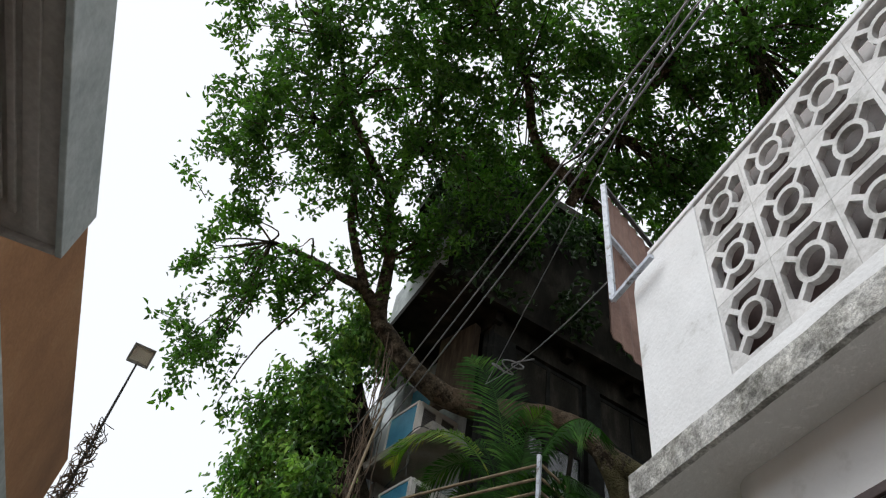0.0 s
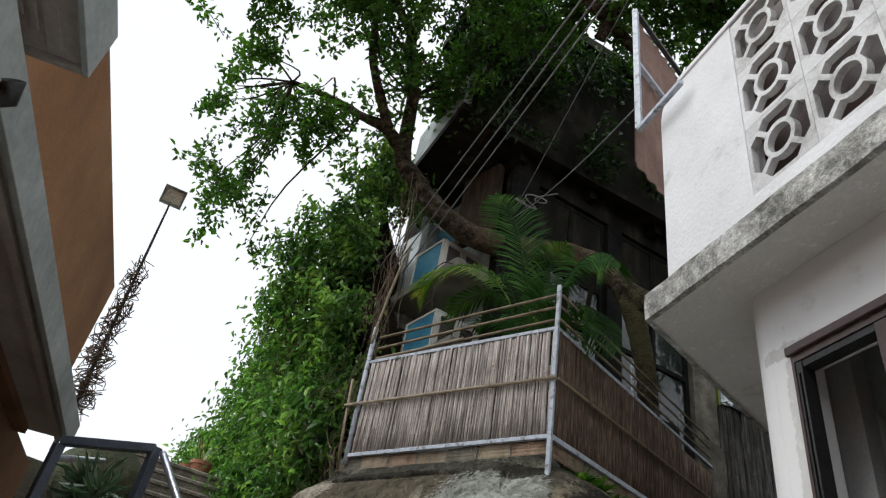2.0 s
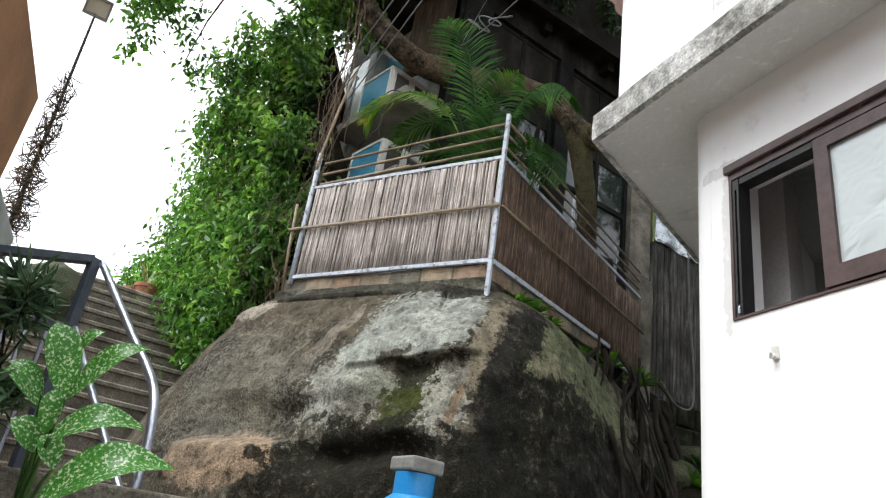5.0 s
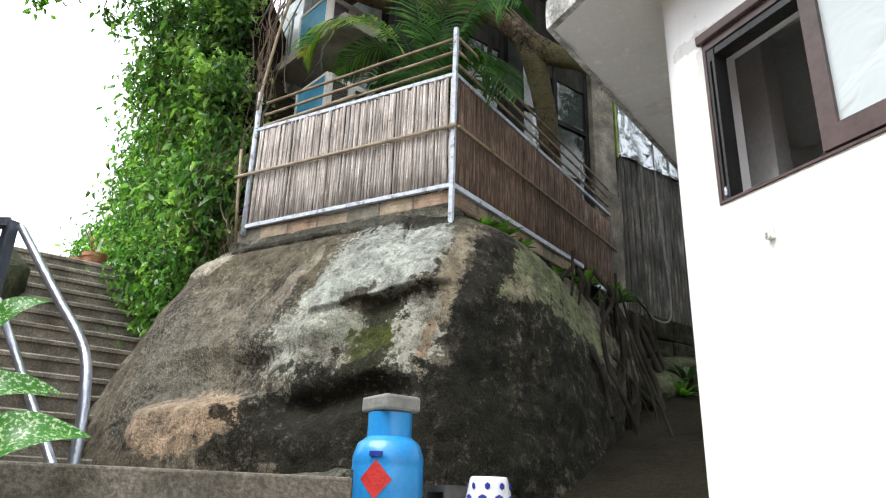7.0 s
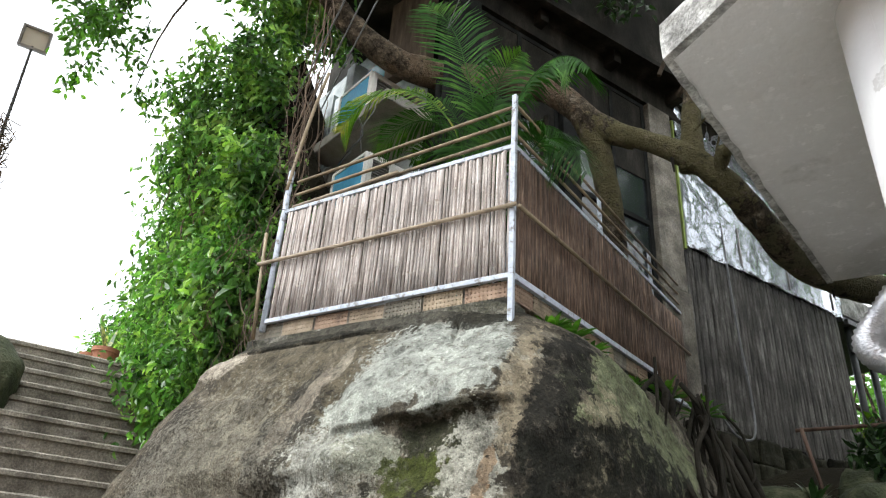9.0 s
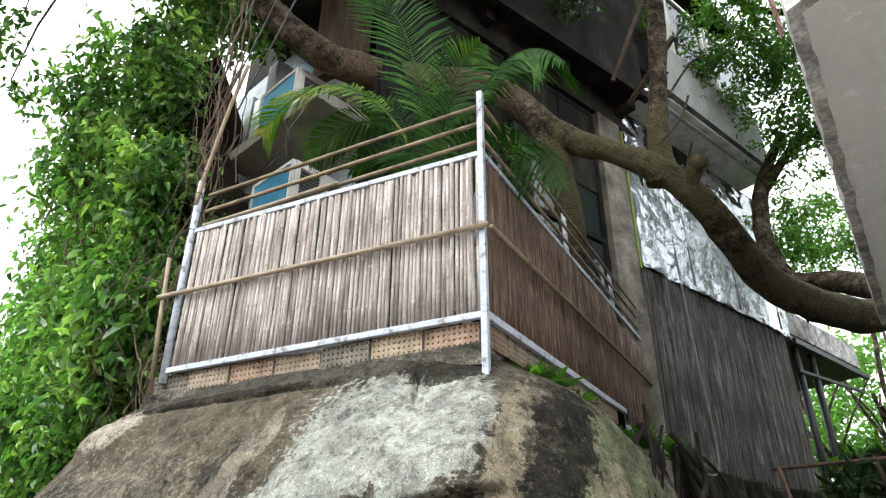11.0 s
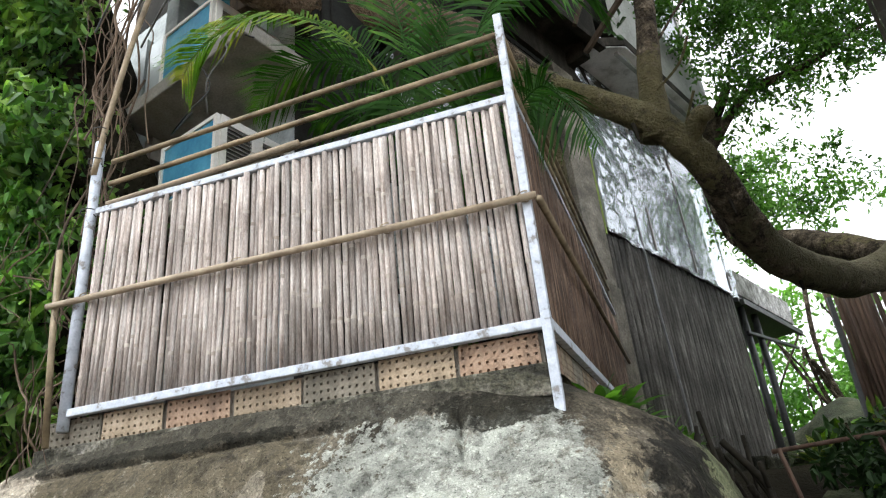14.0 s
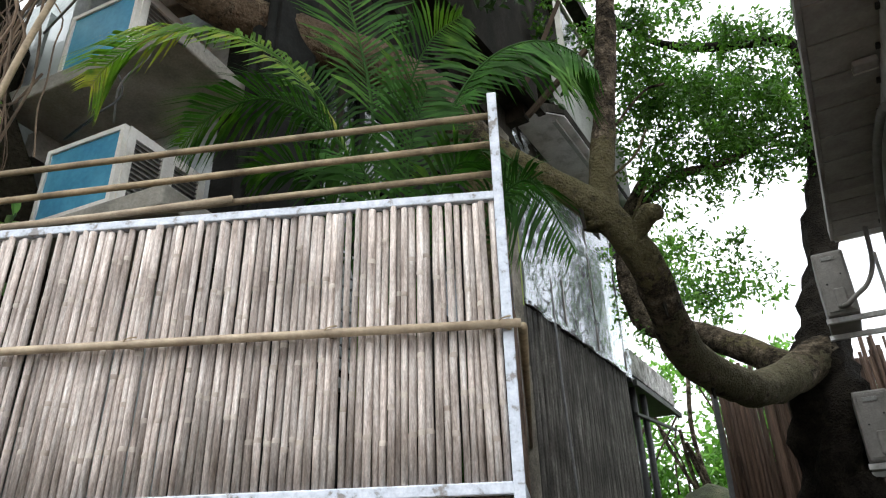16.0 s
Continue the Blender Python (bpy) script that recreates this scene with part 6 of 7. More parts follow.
ob = leaf_mesh("far_woods", clumps(woods, 0.5, 58), (0.1, 0.2), LEAF_FAR, None, label="light green thicket on the slope behind the houses")
ob["category"] = "woods"
rnd = random.Random(21)
bm = nb()
for k in range(30):
    a = Vector((rnd.uniform(-1.5, 3.5), rnd.uniform(14.5, 16), rnd.uniform(3.4, 4)))
    b = a + Vector((rnd.uniform(-1.2, 1.2), rnd.uniform(-0.5, 0.5), rnd.uniform(1.5, 3.2)))
    tube(bm, smooth_path([a, (a + b) / 2 + Vector((rnd.uniform(-0.3, 0.3), 0, 0.2)), b], 4), rnd.uniform(0.015, 0.04), 6)
solo("thicket_stems", bm, BARK, "thin crooked stems of the thicket", "stems", "stuff")

# ivy over the upper storey
ni = 16000
k = RG.random(ni)
f = RG.random(ni)
front = k < 0.3
px = np.where(front, -5.2 + 1.3 * f, -3.88 + 3.0 * f)
py = np.where(front, 5.2 - 0.68 * f, 4.5 + 5.9 * f)
zz = 8.3 + 3.0 * RG.random(ni) ** 0.9
pos = np.stack([px, py, zz], 1) + RG.normal(size=(ni, 3)) * 0.12 + np.array([0.1, -0.1, 0])
keep = np.array([noise.noise(tuple(p * 1.3)) > (0.2 if p[1] > 7.4 or p[0] < -4.2 else 0.12) and p[1] < 8.6 for p in pos])
ob = leaf_mesh("house_ivy", pos[keep], (0.08, 0.15), LEAF_IVY, None, face=np.tile(np.array([0.1, -0.7, 0.2]), (int(keep.sum()), 1)), label="dark ivy hanging over the upper storey")
ob["category"] = "ivy"

# ---- vines over the slope beside the stairs ----
LINE = [Vector(p) for p in ((-5.05, 4.75, 0), (-6.0, 5.1, 0), (-6.6, 5.38, 0), (-7.6, 5.85, 0), (-9.0, 6.5, 0), (-11.0, 7.4, 0), (-14.0, 8.9, 0))]
TOPS = [4.7, 8.0, 7.3, 6.3, 5.7, 5.3, 5.0]
FOOT = [3.3, 2.9, 3.5, 4.2, 4.2, 4.2, 4.2]


def slope(t, f):
    """The vine-clad bank: t along it, f from foot to top."""
    i = min(5, int(t * 6))
    k = t * 6 - i
    p = LINE[i].lerp(LINE[i + 1], k)
    top, foot = TOPS[i] + (TOPS[i + 1] - TOPS[i]) * k, FOOT[i] + (FOOT[i + 1] - FOOT[i]) * k
    z = foot + (top - foot) * f
    swell = 0.42 * smoothstep(5.0, 7.5, z) + 0.3 * fbm((p.x * 1.2, z * 1.2, 2), 3)
    swell *= smoothstep(-4.9, -5.6, p.x)
    back = 0.5 * smoothstep(0.8, 1.0, f)
    return p + Vector((-0.42, -0.9, 0)) * (swell - back) + Vector((0, 0, z))


bm = nb()
prev = None
for i in range(73):
    col = [bm.verts.new(slope(min(0.9999, i / 72), j / 36) + Vector((0.15, 0.32, 0))) for j in range(37)]
    col.append(bm.verts.new(col[-1].co + Vector((-0.9, 2.0, -0.3))))
    if prev:
        for j in range(37):
            bm.faces.new((prev[j], prev[j + 1], col[j + 1], col[j]))
    prev = col
solo("vine_bank", bm, SOIL, "steep earth bank buried under climbing vines", "bank", "structure", True)
NC = 1500
tt, ff = RG.random(NC) ** 1.5 * 0.98, RG.random(NC)
heads = np.array([slope(t, f) for t, f in zip(tt, ff)]) + RG.random((NC, 1)) ** 2 * 0.34 * (0.15 + ff[:, None]) * np.array([[-0.42, -0.9, 0.1]]) + RG.normal(size=(NC, 3)) * 0.06


def off_rock(p):
    if (Vector(p) - Vector((-7.4, 5.1, 4.25))).length < 0.42:
        return False
    return p[2] > 3.75 or p[1] > 5.2 or p[0] < prof(p[2], LEFT) - 0.12


keep = np.array([noise.noise((p[0] * 2.2, p[1] * 2.2, p[2] * 2.2)) > 0.0 and (p[0] < -5.0 or RG.random() < 0.25) for p in heads])
heads = heads[keep]
for mt, sel, nm in ((LEAF_VINE, slice(0, None, 2), "climbing_vine"), (LEAF_VINE_PALE, slice(1, None, 2), "pale_climbing_vine")):
    pos = []
    for h in heads[sel]:
        k = int(RG.integers(16, 38))
        d = RG.normal(size=(k, 3)) * np.array([0.12, 0.11, 0.15])
        d[:, 2] -= 0.05
        pos.append(h + d)
    pos = np.concatenate(pos)
    pos = pos[[off_rock(p) for p in pos]]
    ob = leaf_mesh(nm, pos, (0.05, 0.15), mt, None, droop=0.7, face=np.tile(np.array([-0.35, -0.8, 0.6]), (len(pos), 1)), aspect=0.47, label="thick green climbing vine covering the bank" if nm[0] == "c" else "paler yellow-green vine trailing over the bank")
    ob["category"] = "vine"
small = np.array([slope(t, f) for t, f in zip(RG.random(9000) ** 1.4 * 0.8, RG.random(9000))]) + RG.normal(size=(9000, 3)) * 0.14 + np.array([-0.05, -0.12, 0])
small = small[[off_rock(p) for p in small]]
ob = leaf_mesh("fine_creeper", small, (0.05, 0.09), LEAF_VINE, None, droop=0.3, face=np.tile(np.array([-0.3, -0.8, 0.5]), (len(small), 1)), label="small-leaved creeper among the larger vines")
ob["category"] = "vine"

# ragged creeper round the top of the bank, by the leaning limb
tuft = np.concatenate([in_ellipsoid(c, r, n) for c, r, n in (((-5.5, 4.8, 7.0), (0.35, 0.3, 0.9), 26), ((-5.4, 4.6, 8.0), (0.5, 0.4, 0.5), 16), ((-5.25, 4.7, 5.6), (0.25, 0.2, 0.6), 14), ((-5.7, 5.5, 8.2), (0.6, 0.4, 0.7), 46), ((-5.15, 4.8, 7.7), (0.25, 0.25, 0.4), 10))])
ob = leaf_mesh("bank_top_creeper", clumps(tuft, 0.26, 44), (0.06, 0.13), LEAF_VINE, None, droop=0.6, label="ragged green creeper hanging round the head of the bank")
ob["category"] = "vine"

# dry hanging stems by the fence's end post
rnd = random.Random(33)
bm = nb()
for k in range(32):
    x0 = rnd.gauss(-4.55, 0.11)
    y0 = 4.5 + rnd.uniform(-0.05, 0.3)
    pts = []
    x, y, z = x0, y0, rnd.uniform(5.4, 7.4)
    end = rnd.uniform(3.7, 5.6)
    while z > end:
        pts.append((x, y, z))
        x += rnd.gauss((-4.36 - x) * 0.14 if z > 5.2 else (-4.6 - x) * 0.1, 0.05)
        y += rnd.gauss((4.44 - y) * 0.12, 0.03)
        z -= rnd.uniform(0.12, 0.3)
    if len(pts) > 2:
        tube(bm, smooth_path(pts, 3), rnd.choice((0.002, 0.003, 0.004, 0.007)), 5)
tagged(solo("dry_vine_stems", bm, DRY, "tangle of dry brown vine stems hanging over the fence post", "vine"), kind="stuff")
bm = nb()
for k in range(18):
    t = rnd.random() ** 1.5 * 0.5
    a = slope(t, rnd.uniform(0.3, 1.0)) + Vector((-0.05, -0.12, 0))
    pts = [a]
    for j in range(rnd.randrange(4, 9)):
        a = a + Vector((rnd.gauss(0.0, 0.08), rnd.gauss(0, 0.05), -rnd.uniform(0.1, 0.22)))
        pts.append(a)
    tube(bm, smooth_path(pts, 3), rnd.choice((0.004, 0.006, 0.01)), 5)
for k in range(70):
    a = Vector((rnd.uniform(-5.3, -4.35), 4.55 + rnd.uniform(-0.1, 0.25), rnd.uniform(3.6, 4.9)))
    pts = [a]
    for j in range(rnd.randrange(3, 7)):
        a = a + Vector((rnd.gauss(0.0, 0.07), rnd.gauss(0, 0.04), -rnd.uniform(0.04, 0.15)))
        pts.append(a)
    tube(bm, smooth_path(pts, 3), rnd.choice((0.002, 0.003, 0.005)), 4)
tagged(solo("bank_vine_stems", bm, DRY, "thin brown stems among the vines on the bank", "vine"), kind="stuff")

# ---- palm behind the fence ----
palm = thing("areca_palm", (-2.82, 4.85, 3.52), "areca palm with feathery arching fronds behind the bamboo fence", "palm")


def frond(pts, leaflet, width, droop, material, seed, across=None):
    rnd = random.Random(seed)
    path = smooth_path(pts, 7)
    tall = sum((b - a).length for a, b in zip(path, path[1:]))
    bm = tube(nb(), path, lerp_list([0.011 - 0.008 * k / (len(pts) - 1) for k in range(len(pts))], 7), 6)
    n = len(path)
    up = Vector((0, 0, 1))
    for i in range(int(n * 0.36), n - 1):
        p = path[i]
        d = (path[i + 1] - path[i]).normalized()
        sd = (across - d * across.dot(d)) if across else d.cross(up)
        if sd.length < 0.15:
            sd = Vector((0.8, -0.6, 0))
        sd.normalize()
        nr = sd.cross(d)
        k = i / n
        ln = leaflet * (0.35 + 0.75 * math.sin(math.pi * min(1, (k - 0.3) / 0.68) * 0.92))
        ln *= 1 - 0.65 * smoothstep(0.72, 1.0, k)
        for sgn in (-1, 1):
            for sub in (0.0, 0.5):
                b = p + d * (path[i + 1] - path[i]).length * sub
                dirn = (sd * sgn * 0.8 + d * 0.6 + nr * 0.3 + Vector((rnd.gauss(0, 0.06), rnd.gauss(0, 0.06), rnd.gauss(0, 0.06)))).normalized()
                a1 = b + dirn * ln * 0.5 + Vector((0, 0, -droop * ln * 0.12))
                a2 = b + dirn * ln + Vector((0, 0, -droop * ln * 0.5))
                w = d * width * 0.5
                v = [bm.verts.new(q) for q in (b - w * 0.4, b + w * 0.4, a1 + w, a1 - w, a2)]
                bm.faces.new((v[0], v[1], v[2], v[3]))
                bm.faces.new((v[3], v[2], v[4]))
    return bm


FLAT = Vector((0.86, 0.5, 0))
fr = [([(-2.9, 4.85, 3.6), (-2.86, 4.8, 4.5), (-2.9, 4.7, 5.05), (-3.1, 4.66, 5.44), (-3.34, 4.64, 5.68), (-3.6, 4.62, 5.78), (-3.82, 4.6, 5.73), (-3.96, 4.58, 5.6), (-4.02, 4.56, 5.44)], 0.34, 0.02, 1.5, LEAF_PALM_OLD, Vector((0.3, 0.75, 0.6))),
      ([(-2.85, 4.85, 3.6), (-2.78, 4.8, 4.5), (-2.8, 4.75, 5.1), (-2.83, 4.74, 5.45), (-2.9, 4.72, 5.8), (-3.0, 4.7, 6.18), (-3.16, 4.68, 6.5), (-3.32, 4.66, 6.7)], 0.42, 0.022, 0.7, LEAF_PALM, FLAT),
      ([(-2.72, 4.85, 3.6), (-2.62, 4.8, 4.6), (-2.53, 4.75, 5.1), (-2.42, 4.74, 5.38), (-2.27, 4.72, 5.54), (-2.1, 4.7, 5.58), (-1.96, 4.68, 5.5), (-1.85, 4.66, 5.34)], 0.34, 0.02, 1.3, LEAF_PALM, Vector((-0.1, 0.8, 0.6))),
      ([(-2.72, 5.0, 3.6), (-2.62, 5.0, 4.7), (-2.5, 4.98, 5.12), (-2.37, 4.97, 5.22), (-2.22, 4.96, 5.14), (-2.1, 4.96, 4.94), (-2.0, 4.95, 4.66)], 0.32, 0.018, 1.1, LEAF_PALM, FLAT),
      ([(-2.8, 4.85, 3.6), (-2.74, 4.78, 4.5), (-2.85, 4.68, 4.95), (-3.02, 4.62, 5.2), (-3.22, 4.58, 5.3), (-3.42, 4.54, 5.22), (-3.54, 4.52, 5.05)], 0.32, 0.018, 1.1, LEAF_PALM, None),
      ([(-2.78, 4.9, 3.6), (-2.72, 4.82, 4.6), (-2.72, 4.76, 5.05), (-2.66, 4.74, 5.4), (-2.55, 4.72, 5.66), (-2.4, 4.7, 5.78)], 0.3, 0.018, 0.9, LEAF_PALM, FLAT),
      ([(-2.9, 5.0, 3.6), (-2.9, 4.95, 4.7), (-2.98, 4.9, 5.2), (-3.1, 4.86, 5.55), (-3.26, 4.84, 5.72)], 0.3, 0.018, 0.9, LEAF_PALM, FLAT),
      ([(-2.85, 4.9, 3.6), (-2.86, 4.82, 4.4), (-2.95, 4.72, 4.8), (-3.1, 4.64, 4.98), (-3.28, 4.6, 4.95)], 0.28, 0.018, 0.9, LEAF_PALM, None),
      ([(-2.75, 4.85, 3.6), (-2.7, 4.8, 4.4), (-2.66, 4.7, 4.85), (-2.62, 4.64, 5.1), (-2.55, 4.6, 5.3)], 0.26, 0.018, 0.6, LEAF_PALM, FLAT),
      ([(-2.7, 4.85, 3.6), (-2.62, 4.75, 4.4), (-2.55, 4.65, 4.72), (-2.45, 4.6, 4.9), (-2.34, 4.56, 4.88)], 0.26, 0.018, 0.9, LEAF_PALM, None),
      ([(-2.8, 4.85, 3.6), (-2.78, 4.75, 4.4), (-2.78, 4.68, 4.8), (-2.85, 4.62, 4.98), (-2.95, 4.56, 4.95)], 0.26, 0.018, 0.9, LEAF_PALM, FLAT),
      ([(-2.5, 4.8, 3.6), (-2.42, 4.75, 4.4), (-2.34, 4.7, 4.72), (-2.2, 4.66, 4.85), (-2.1, 4.62, 4.72)], 0.24, 0.014, 0.9, LEAF_PALM, None)]
for k, (pts, ln, w, dr_, m, ax) in enumerate(fr):
    part("frond", frond(pts, ln, w, dr_, m, 50 + k, ax), m, palm, "yellowing frond" if k == 0 else "")
part("stems", tube(tube(nb(), [(-2.88, 4.87, 3.5), (-2.82, 4.83, 4.3)], [0.05, 0.035], 8), [(-2.73, 4.87, 3.5), (-2.68, 4.83, 4.2)], [0.04, 0.03], 8), CANE, palm)


def sprig(name, at, n, ln, width, material, label, category, spread=0.7, seed=0, group=""):
    """A rosette of arching strap leaves."""
    rnd = random.Random(seed)
    ob = thing(name, at, label, category, group)
    bm = nb()
    for k in range(n):
        a = rnd.uniform(0, math.tau)
        el = rnd.uniform(0.35, 1.35)
        l = ln * rnd.uniform(0.6, 1.1)
        d = Vector((math.cos(a) * math.cos(el), math.sin(a) * math.cos(el), math.sin(el)))
        sd = d.cross(Vector((0, 0, 1)))
        sd = sd.normalized() if sd.length > 0.05 else Vector((1, 0, 0))
        prev = None
        for i in range(6):
            f = i / 5
            p = Vector(at) + Vector((rnd.uniform(-1, 1) * 0, 0, 0)) + d * l * f + Vector((0, 0, -spread * l * f * f * 0.45))
            w = width * math.sin(math.pi * (0.12 + 0.86 * f)) * 0.5
            pair = (bm.verts.new(p - sd * w), bm.verts.new(p + sd * w))
            if prev:
                bm.faces.new((prev[0], prev[1], pair[1], pair[0]))
            prev = pair
    part("leaves", bm, material, ob)
    return ob


# small plants on rock edge, roots and shrubs on the dark bank
for k, (at, ln) in enumerate((((-2.2, 4.75, 3.42), 0.22), ((-2.16, 4.95, 3.42), 0.24), ((-2.12, 5.2, 3.42), 0.18), ((-2.0, 6.6, 3.5), 0.3), ((-1.9, 7.4, 3.55), 0.32), ((-2.05, 5.9, 3.4), 0.2))):
    sprig("rock_fern", at, 34, ln * 1.2, 0.045, LEAF_TREE, "small green weed rooted in the edge of the boulder", "plant", 0.9, 60 + k, "weeds along the fence foot")
rnd = random.Random(44)
roots = thing("hanging_roots", (-1.8, 6.5, 2.5), "mass of grey banyan roots running down the bank", "roots")
for k in range(42):
    a = Vector((rnd.uniform(-2.1, -1.6), rnd.uniform(5.6, 7.7), rnd.uniform(3.2, 3.6)))
    pts = [a]
    for j in range(6):
        a = a + Vector((rnd.uniform(-0.05, 0.16), rnd.uniform(-0.25, 0.12), -rnd.uniform(0.15, 0.42)))
        pts.append(a)
    part("root", tube(nb(), smooth_path(pts, 4), rnd.choice((0.008, 0.012, 0.018, 0.03)), 7), ROOT, roots, smooth=True)
for k in range(16):
    at = (rnd.uniform(-0.7, 1.3), rnd.uniform(8.3, 11.5), 0)
    sprig("bank_shrub", (at[0], at[1], land(at[0], at[1]) - 0.03), 40, rnd.uniform(0.4, 0.75), 0.05, LEAF_DARK if k % 3 else LEAF_SNAKE, "dark leafy shrub on the shaded bank", "shrub", 1.0, 80 + k, "shrubs on the shaded bank")

for k in range(22):
    x, y = rnd.uniform(-1.5, 0.4), rnd.uniform(6.6, 8.6)
    if k % 2:
        sprig("bank_fern", (x, y, land(x, y) - 0.02), 30, rnd.uniform(0.25, 0.5), 0.045, LEAF_DARK if k % 4 == 1 else LEAF_TREE, "low dark fern growing on the shaded bank", "fern", 1.0, 300 + k, "ferns on the shaded bank")
    else:
        at = Vector((x, y, land(x, y)))
        ob = thing("slope_stone", at, "dark mossy stone half sunk in the bank", "stone", "stones on the slope")
        bm = nb()
        bmesh.ops.create_icosphere(bm, subdivisions=3, radius=1, matrix=Matrix.Translation(at) @ Matrix.Diagonal((rnd.uniform(0.15, 0.4), rnd.uniform(0.15, 0.3), rnd.uniform(0.12, 0.28), 1)))
        for v in bm.verts:
            v.co += (v.co - at) * 0.4 * fbm(v.co * 2.9, 4)
        part("stone", bm, MOSS_STONE, ob, smooth=True)
croton = [(-0.35, 8.5), (0.0, 8.8), (0.3, 8.6), (-0.05, 9.4), (0.45, 9.3), (-0.5, 9.0), (0.7, 9.0)]
for k, (x, y) in enumerate(croton):
    z = land(x, y)
    ob = thing("croton_shrub", (x, y, z - 0.05), "leafy dark green shrub flecked with yellow leaves on the bank", "shrub", "crotons on the shaded bank")
    for j in range(5):
        b = Vector((x, y, z - 0.05))
        e = b + Vector((rnd.uniform(-0.25, 0.25), rnd.uniform(-0.2, 0.2), rnd.uniform(0.3, 0.7)))
        part("stem", tube(nb(), smooth_path([b, b.lerp(e, 0.5) + Vector((rnd.uniform(-0.05, 0.05), 0, 0)), e], 3), 0.008, 5), BARK, ob)
    c = in_ellipsoid((x, y, z + 0.38), (0.32, 0.28, 0.32), 16)
    leaf_mesh("leaves", clumps(c, 0.14, 16), (0.09, 0.19), LEAF_DARK if k % 3 else LEAF_IVY, ob, aspect=0.35)
    leaf_mesh("yellow_leaves", clumps(c[:4], 0.14, 5), (0.1, 0.2), LEAF_PALM_OLD, ob, aspect=0.35, label="yellow leaves")

# planting by the rail
def narrow_shrub(at, reach, n, seed):
    """Upright stems set all round with short narrow leaves."""
    rnd = random.Random(seed)
    foot = Vector(at) - Vector((0, 0, reach * 1.6))
    ob = thing("narrow_leaved_shrub", foot, "dark shrub with narrow leaves beside the stair rail", "shrub", "shrubs beside the rail")
    stems, pos = nb(), []
    for k in range(max(5, n // 9)):
        tip = Vector(at) + Vector((rnd.gauss(0, 0.5), rnd.gauss(0, 0.5), rnd.uniform(-0.5, 0.7))) * reach
        path = smooth_path([foot, foot.lerp(tip, 0.5) + Vector((rnd.gauss(0, 0.04), rnd.gauss(0, 0.04), 0.02)), tip], 6)
        tube(stems, path, 0.004, 5)
        for p in path[5:]:
            for j in range(7):
                pos.append(p + Vector((rnd.gauss(0, 0.008), rnd.gauss(0, 0.008), rnd.gauss(0, 0.012))))
    tagged(part("stem_mass", stems, BARK, ob), kind="stuff")
    leaf_mesh("leaves", np.array(pos), (0.06, 0.12), LEAF_NARROW, ob, droop=-0.25, aspect=0.14, fold=0.03, kind="")


for k, (at, ln, n) in enumerate((((-2.46, 1.32, 2.14), 0.15, 50), ((-2.5, 1.18, 1.84), 0.17, 54), ((-2.58, 1.36, 1.9), 0.12, 45), ((-2.2, 1.0, 1.62), 0.24, 70), ((-2.36, 1.2, 1.64), 0.2, 60), ((-2.62, 1.16, 1.7), 0.24, 70))):
    narrow_shrub(at, ln, n, 120 + k)


def broad_leaf(bm, base, tip, width, normal):
    """A broad pointed leaf, folded along its midrib and curved down."""
    base, tip = Vector(base), Vector(tip)
    d = tip - base
    nrm = Vector(normal).normalized()
    sd = d.cross(nrm).normalized()
    prev = None
    for i in range(13):
        f = i / 12
        w = width * 0.5 * (math.sin(math.pi * f ** 0.75)) ** 0.85 if 0 < f < 1 else 0.003
        c = base + d * f + nrm * d.length * 0.22 * math.sin(math.pi * f)
        lift = nrm * w * 0.3
        row = [bm.verts.new(c + sd * w * s + lift * abs(s)) for s in (-1, -0.5, 0, 0.5, 1)]
        if prev:
            for j in range(4):
                bm.faces.new((prev[j], prev[j + 1], row[j + 1], row[j]))
        prev = row


dief = thing("dumb_cane", (-2.27, 1.44, 1.3), "dumb cane with broad white-speckled leaves in the planting bed", "plant")
for b, t, w in (
        ((-2.059, 1.327, 1.799), (-2.076, 1.231, 2.004), 0.108),
        ((-2.023, 1.312, 1.791), (-1.894, 1.443, 1.989), 0.085),
        ((-1.966, 1.273, 1.674), (-1.829, 1.459, 1.742), 0.110),
        ((-1.876, 1.24, 1.504), (-1.686, 1.491, 1.644), 0.140),
        ((-2.12, 1.342, 1.941), (-2.069, 1.389, 2.031), 0.050),
        ((-2.042, 1.301, 1.685), (-2.038, 1.281, 1.813), 0.060),
        ((-2.114, 1.295, 1.798), (-2.163, 1.187, 1.87), 0.07),
        ((-2.067, 1.305, 1.636), (-2.105, 1.227, 1.714), 0.090),
        ((-2.0, 1.34, 1.599), (-2.027, 1.287, 1.682), 0.080),
        ((-2.28, 1.46, 1.71), (-2.12, 1.68, 1.79), 0.1), ((-2.3, 1.41, 1.79), (-2.36, 1.28, 1.88), 0.1)):
    bm = nb()
    broad_leaf(bm, b, t, w, (0.55, -0.45, 0.7))
    part("leaf", bm, LEAF_DIEF, dief, smooth=True)
    part("leaf_stalk", tube(nb(), smooth_path([Vector(b), Vector(b).lerp(Vector((-2.27, 1.44, 1.5)), 0.4) + Vector((0, 0, -0.02)), Vector((-2.27, 1.44, 1.35))], 3), 0.006, 6), LEAF_VINE, dief, smooth=True)
part("stem", tube(nb(), [(-2.27, 1.44, 1.2), (-2.27, 1.45, 1.6)], [0.02, 0.012], 8), LEAF_VINE, dief)
bed = thing("planting_bed", (-2.2, 1.0, 0.8), "raised earth bed between the alley stairs and orange house", "bed", kind="structure")
part("soil", box(nb(), (-4.6, -1.35, -0.2), (-1.6, -0.62, 1.35), M, 0.05), SOIL, bed)
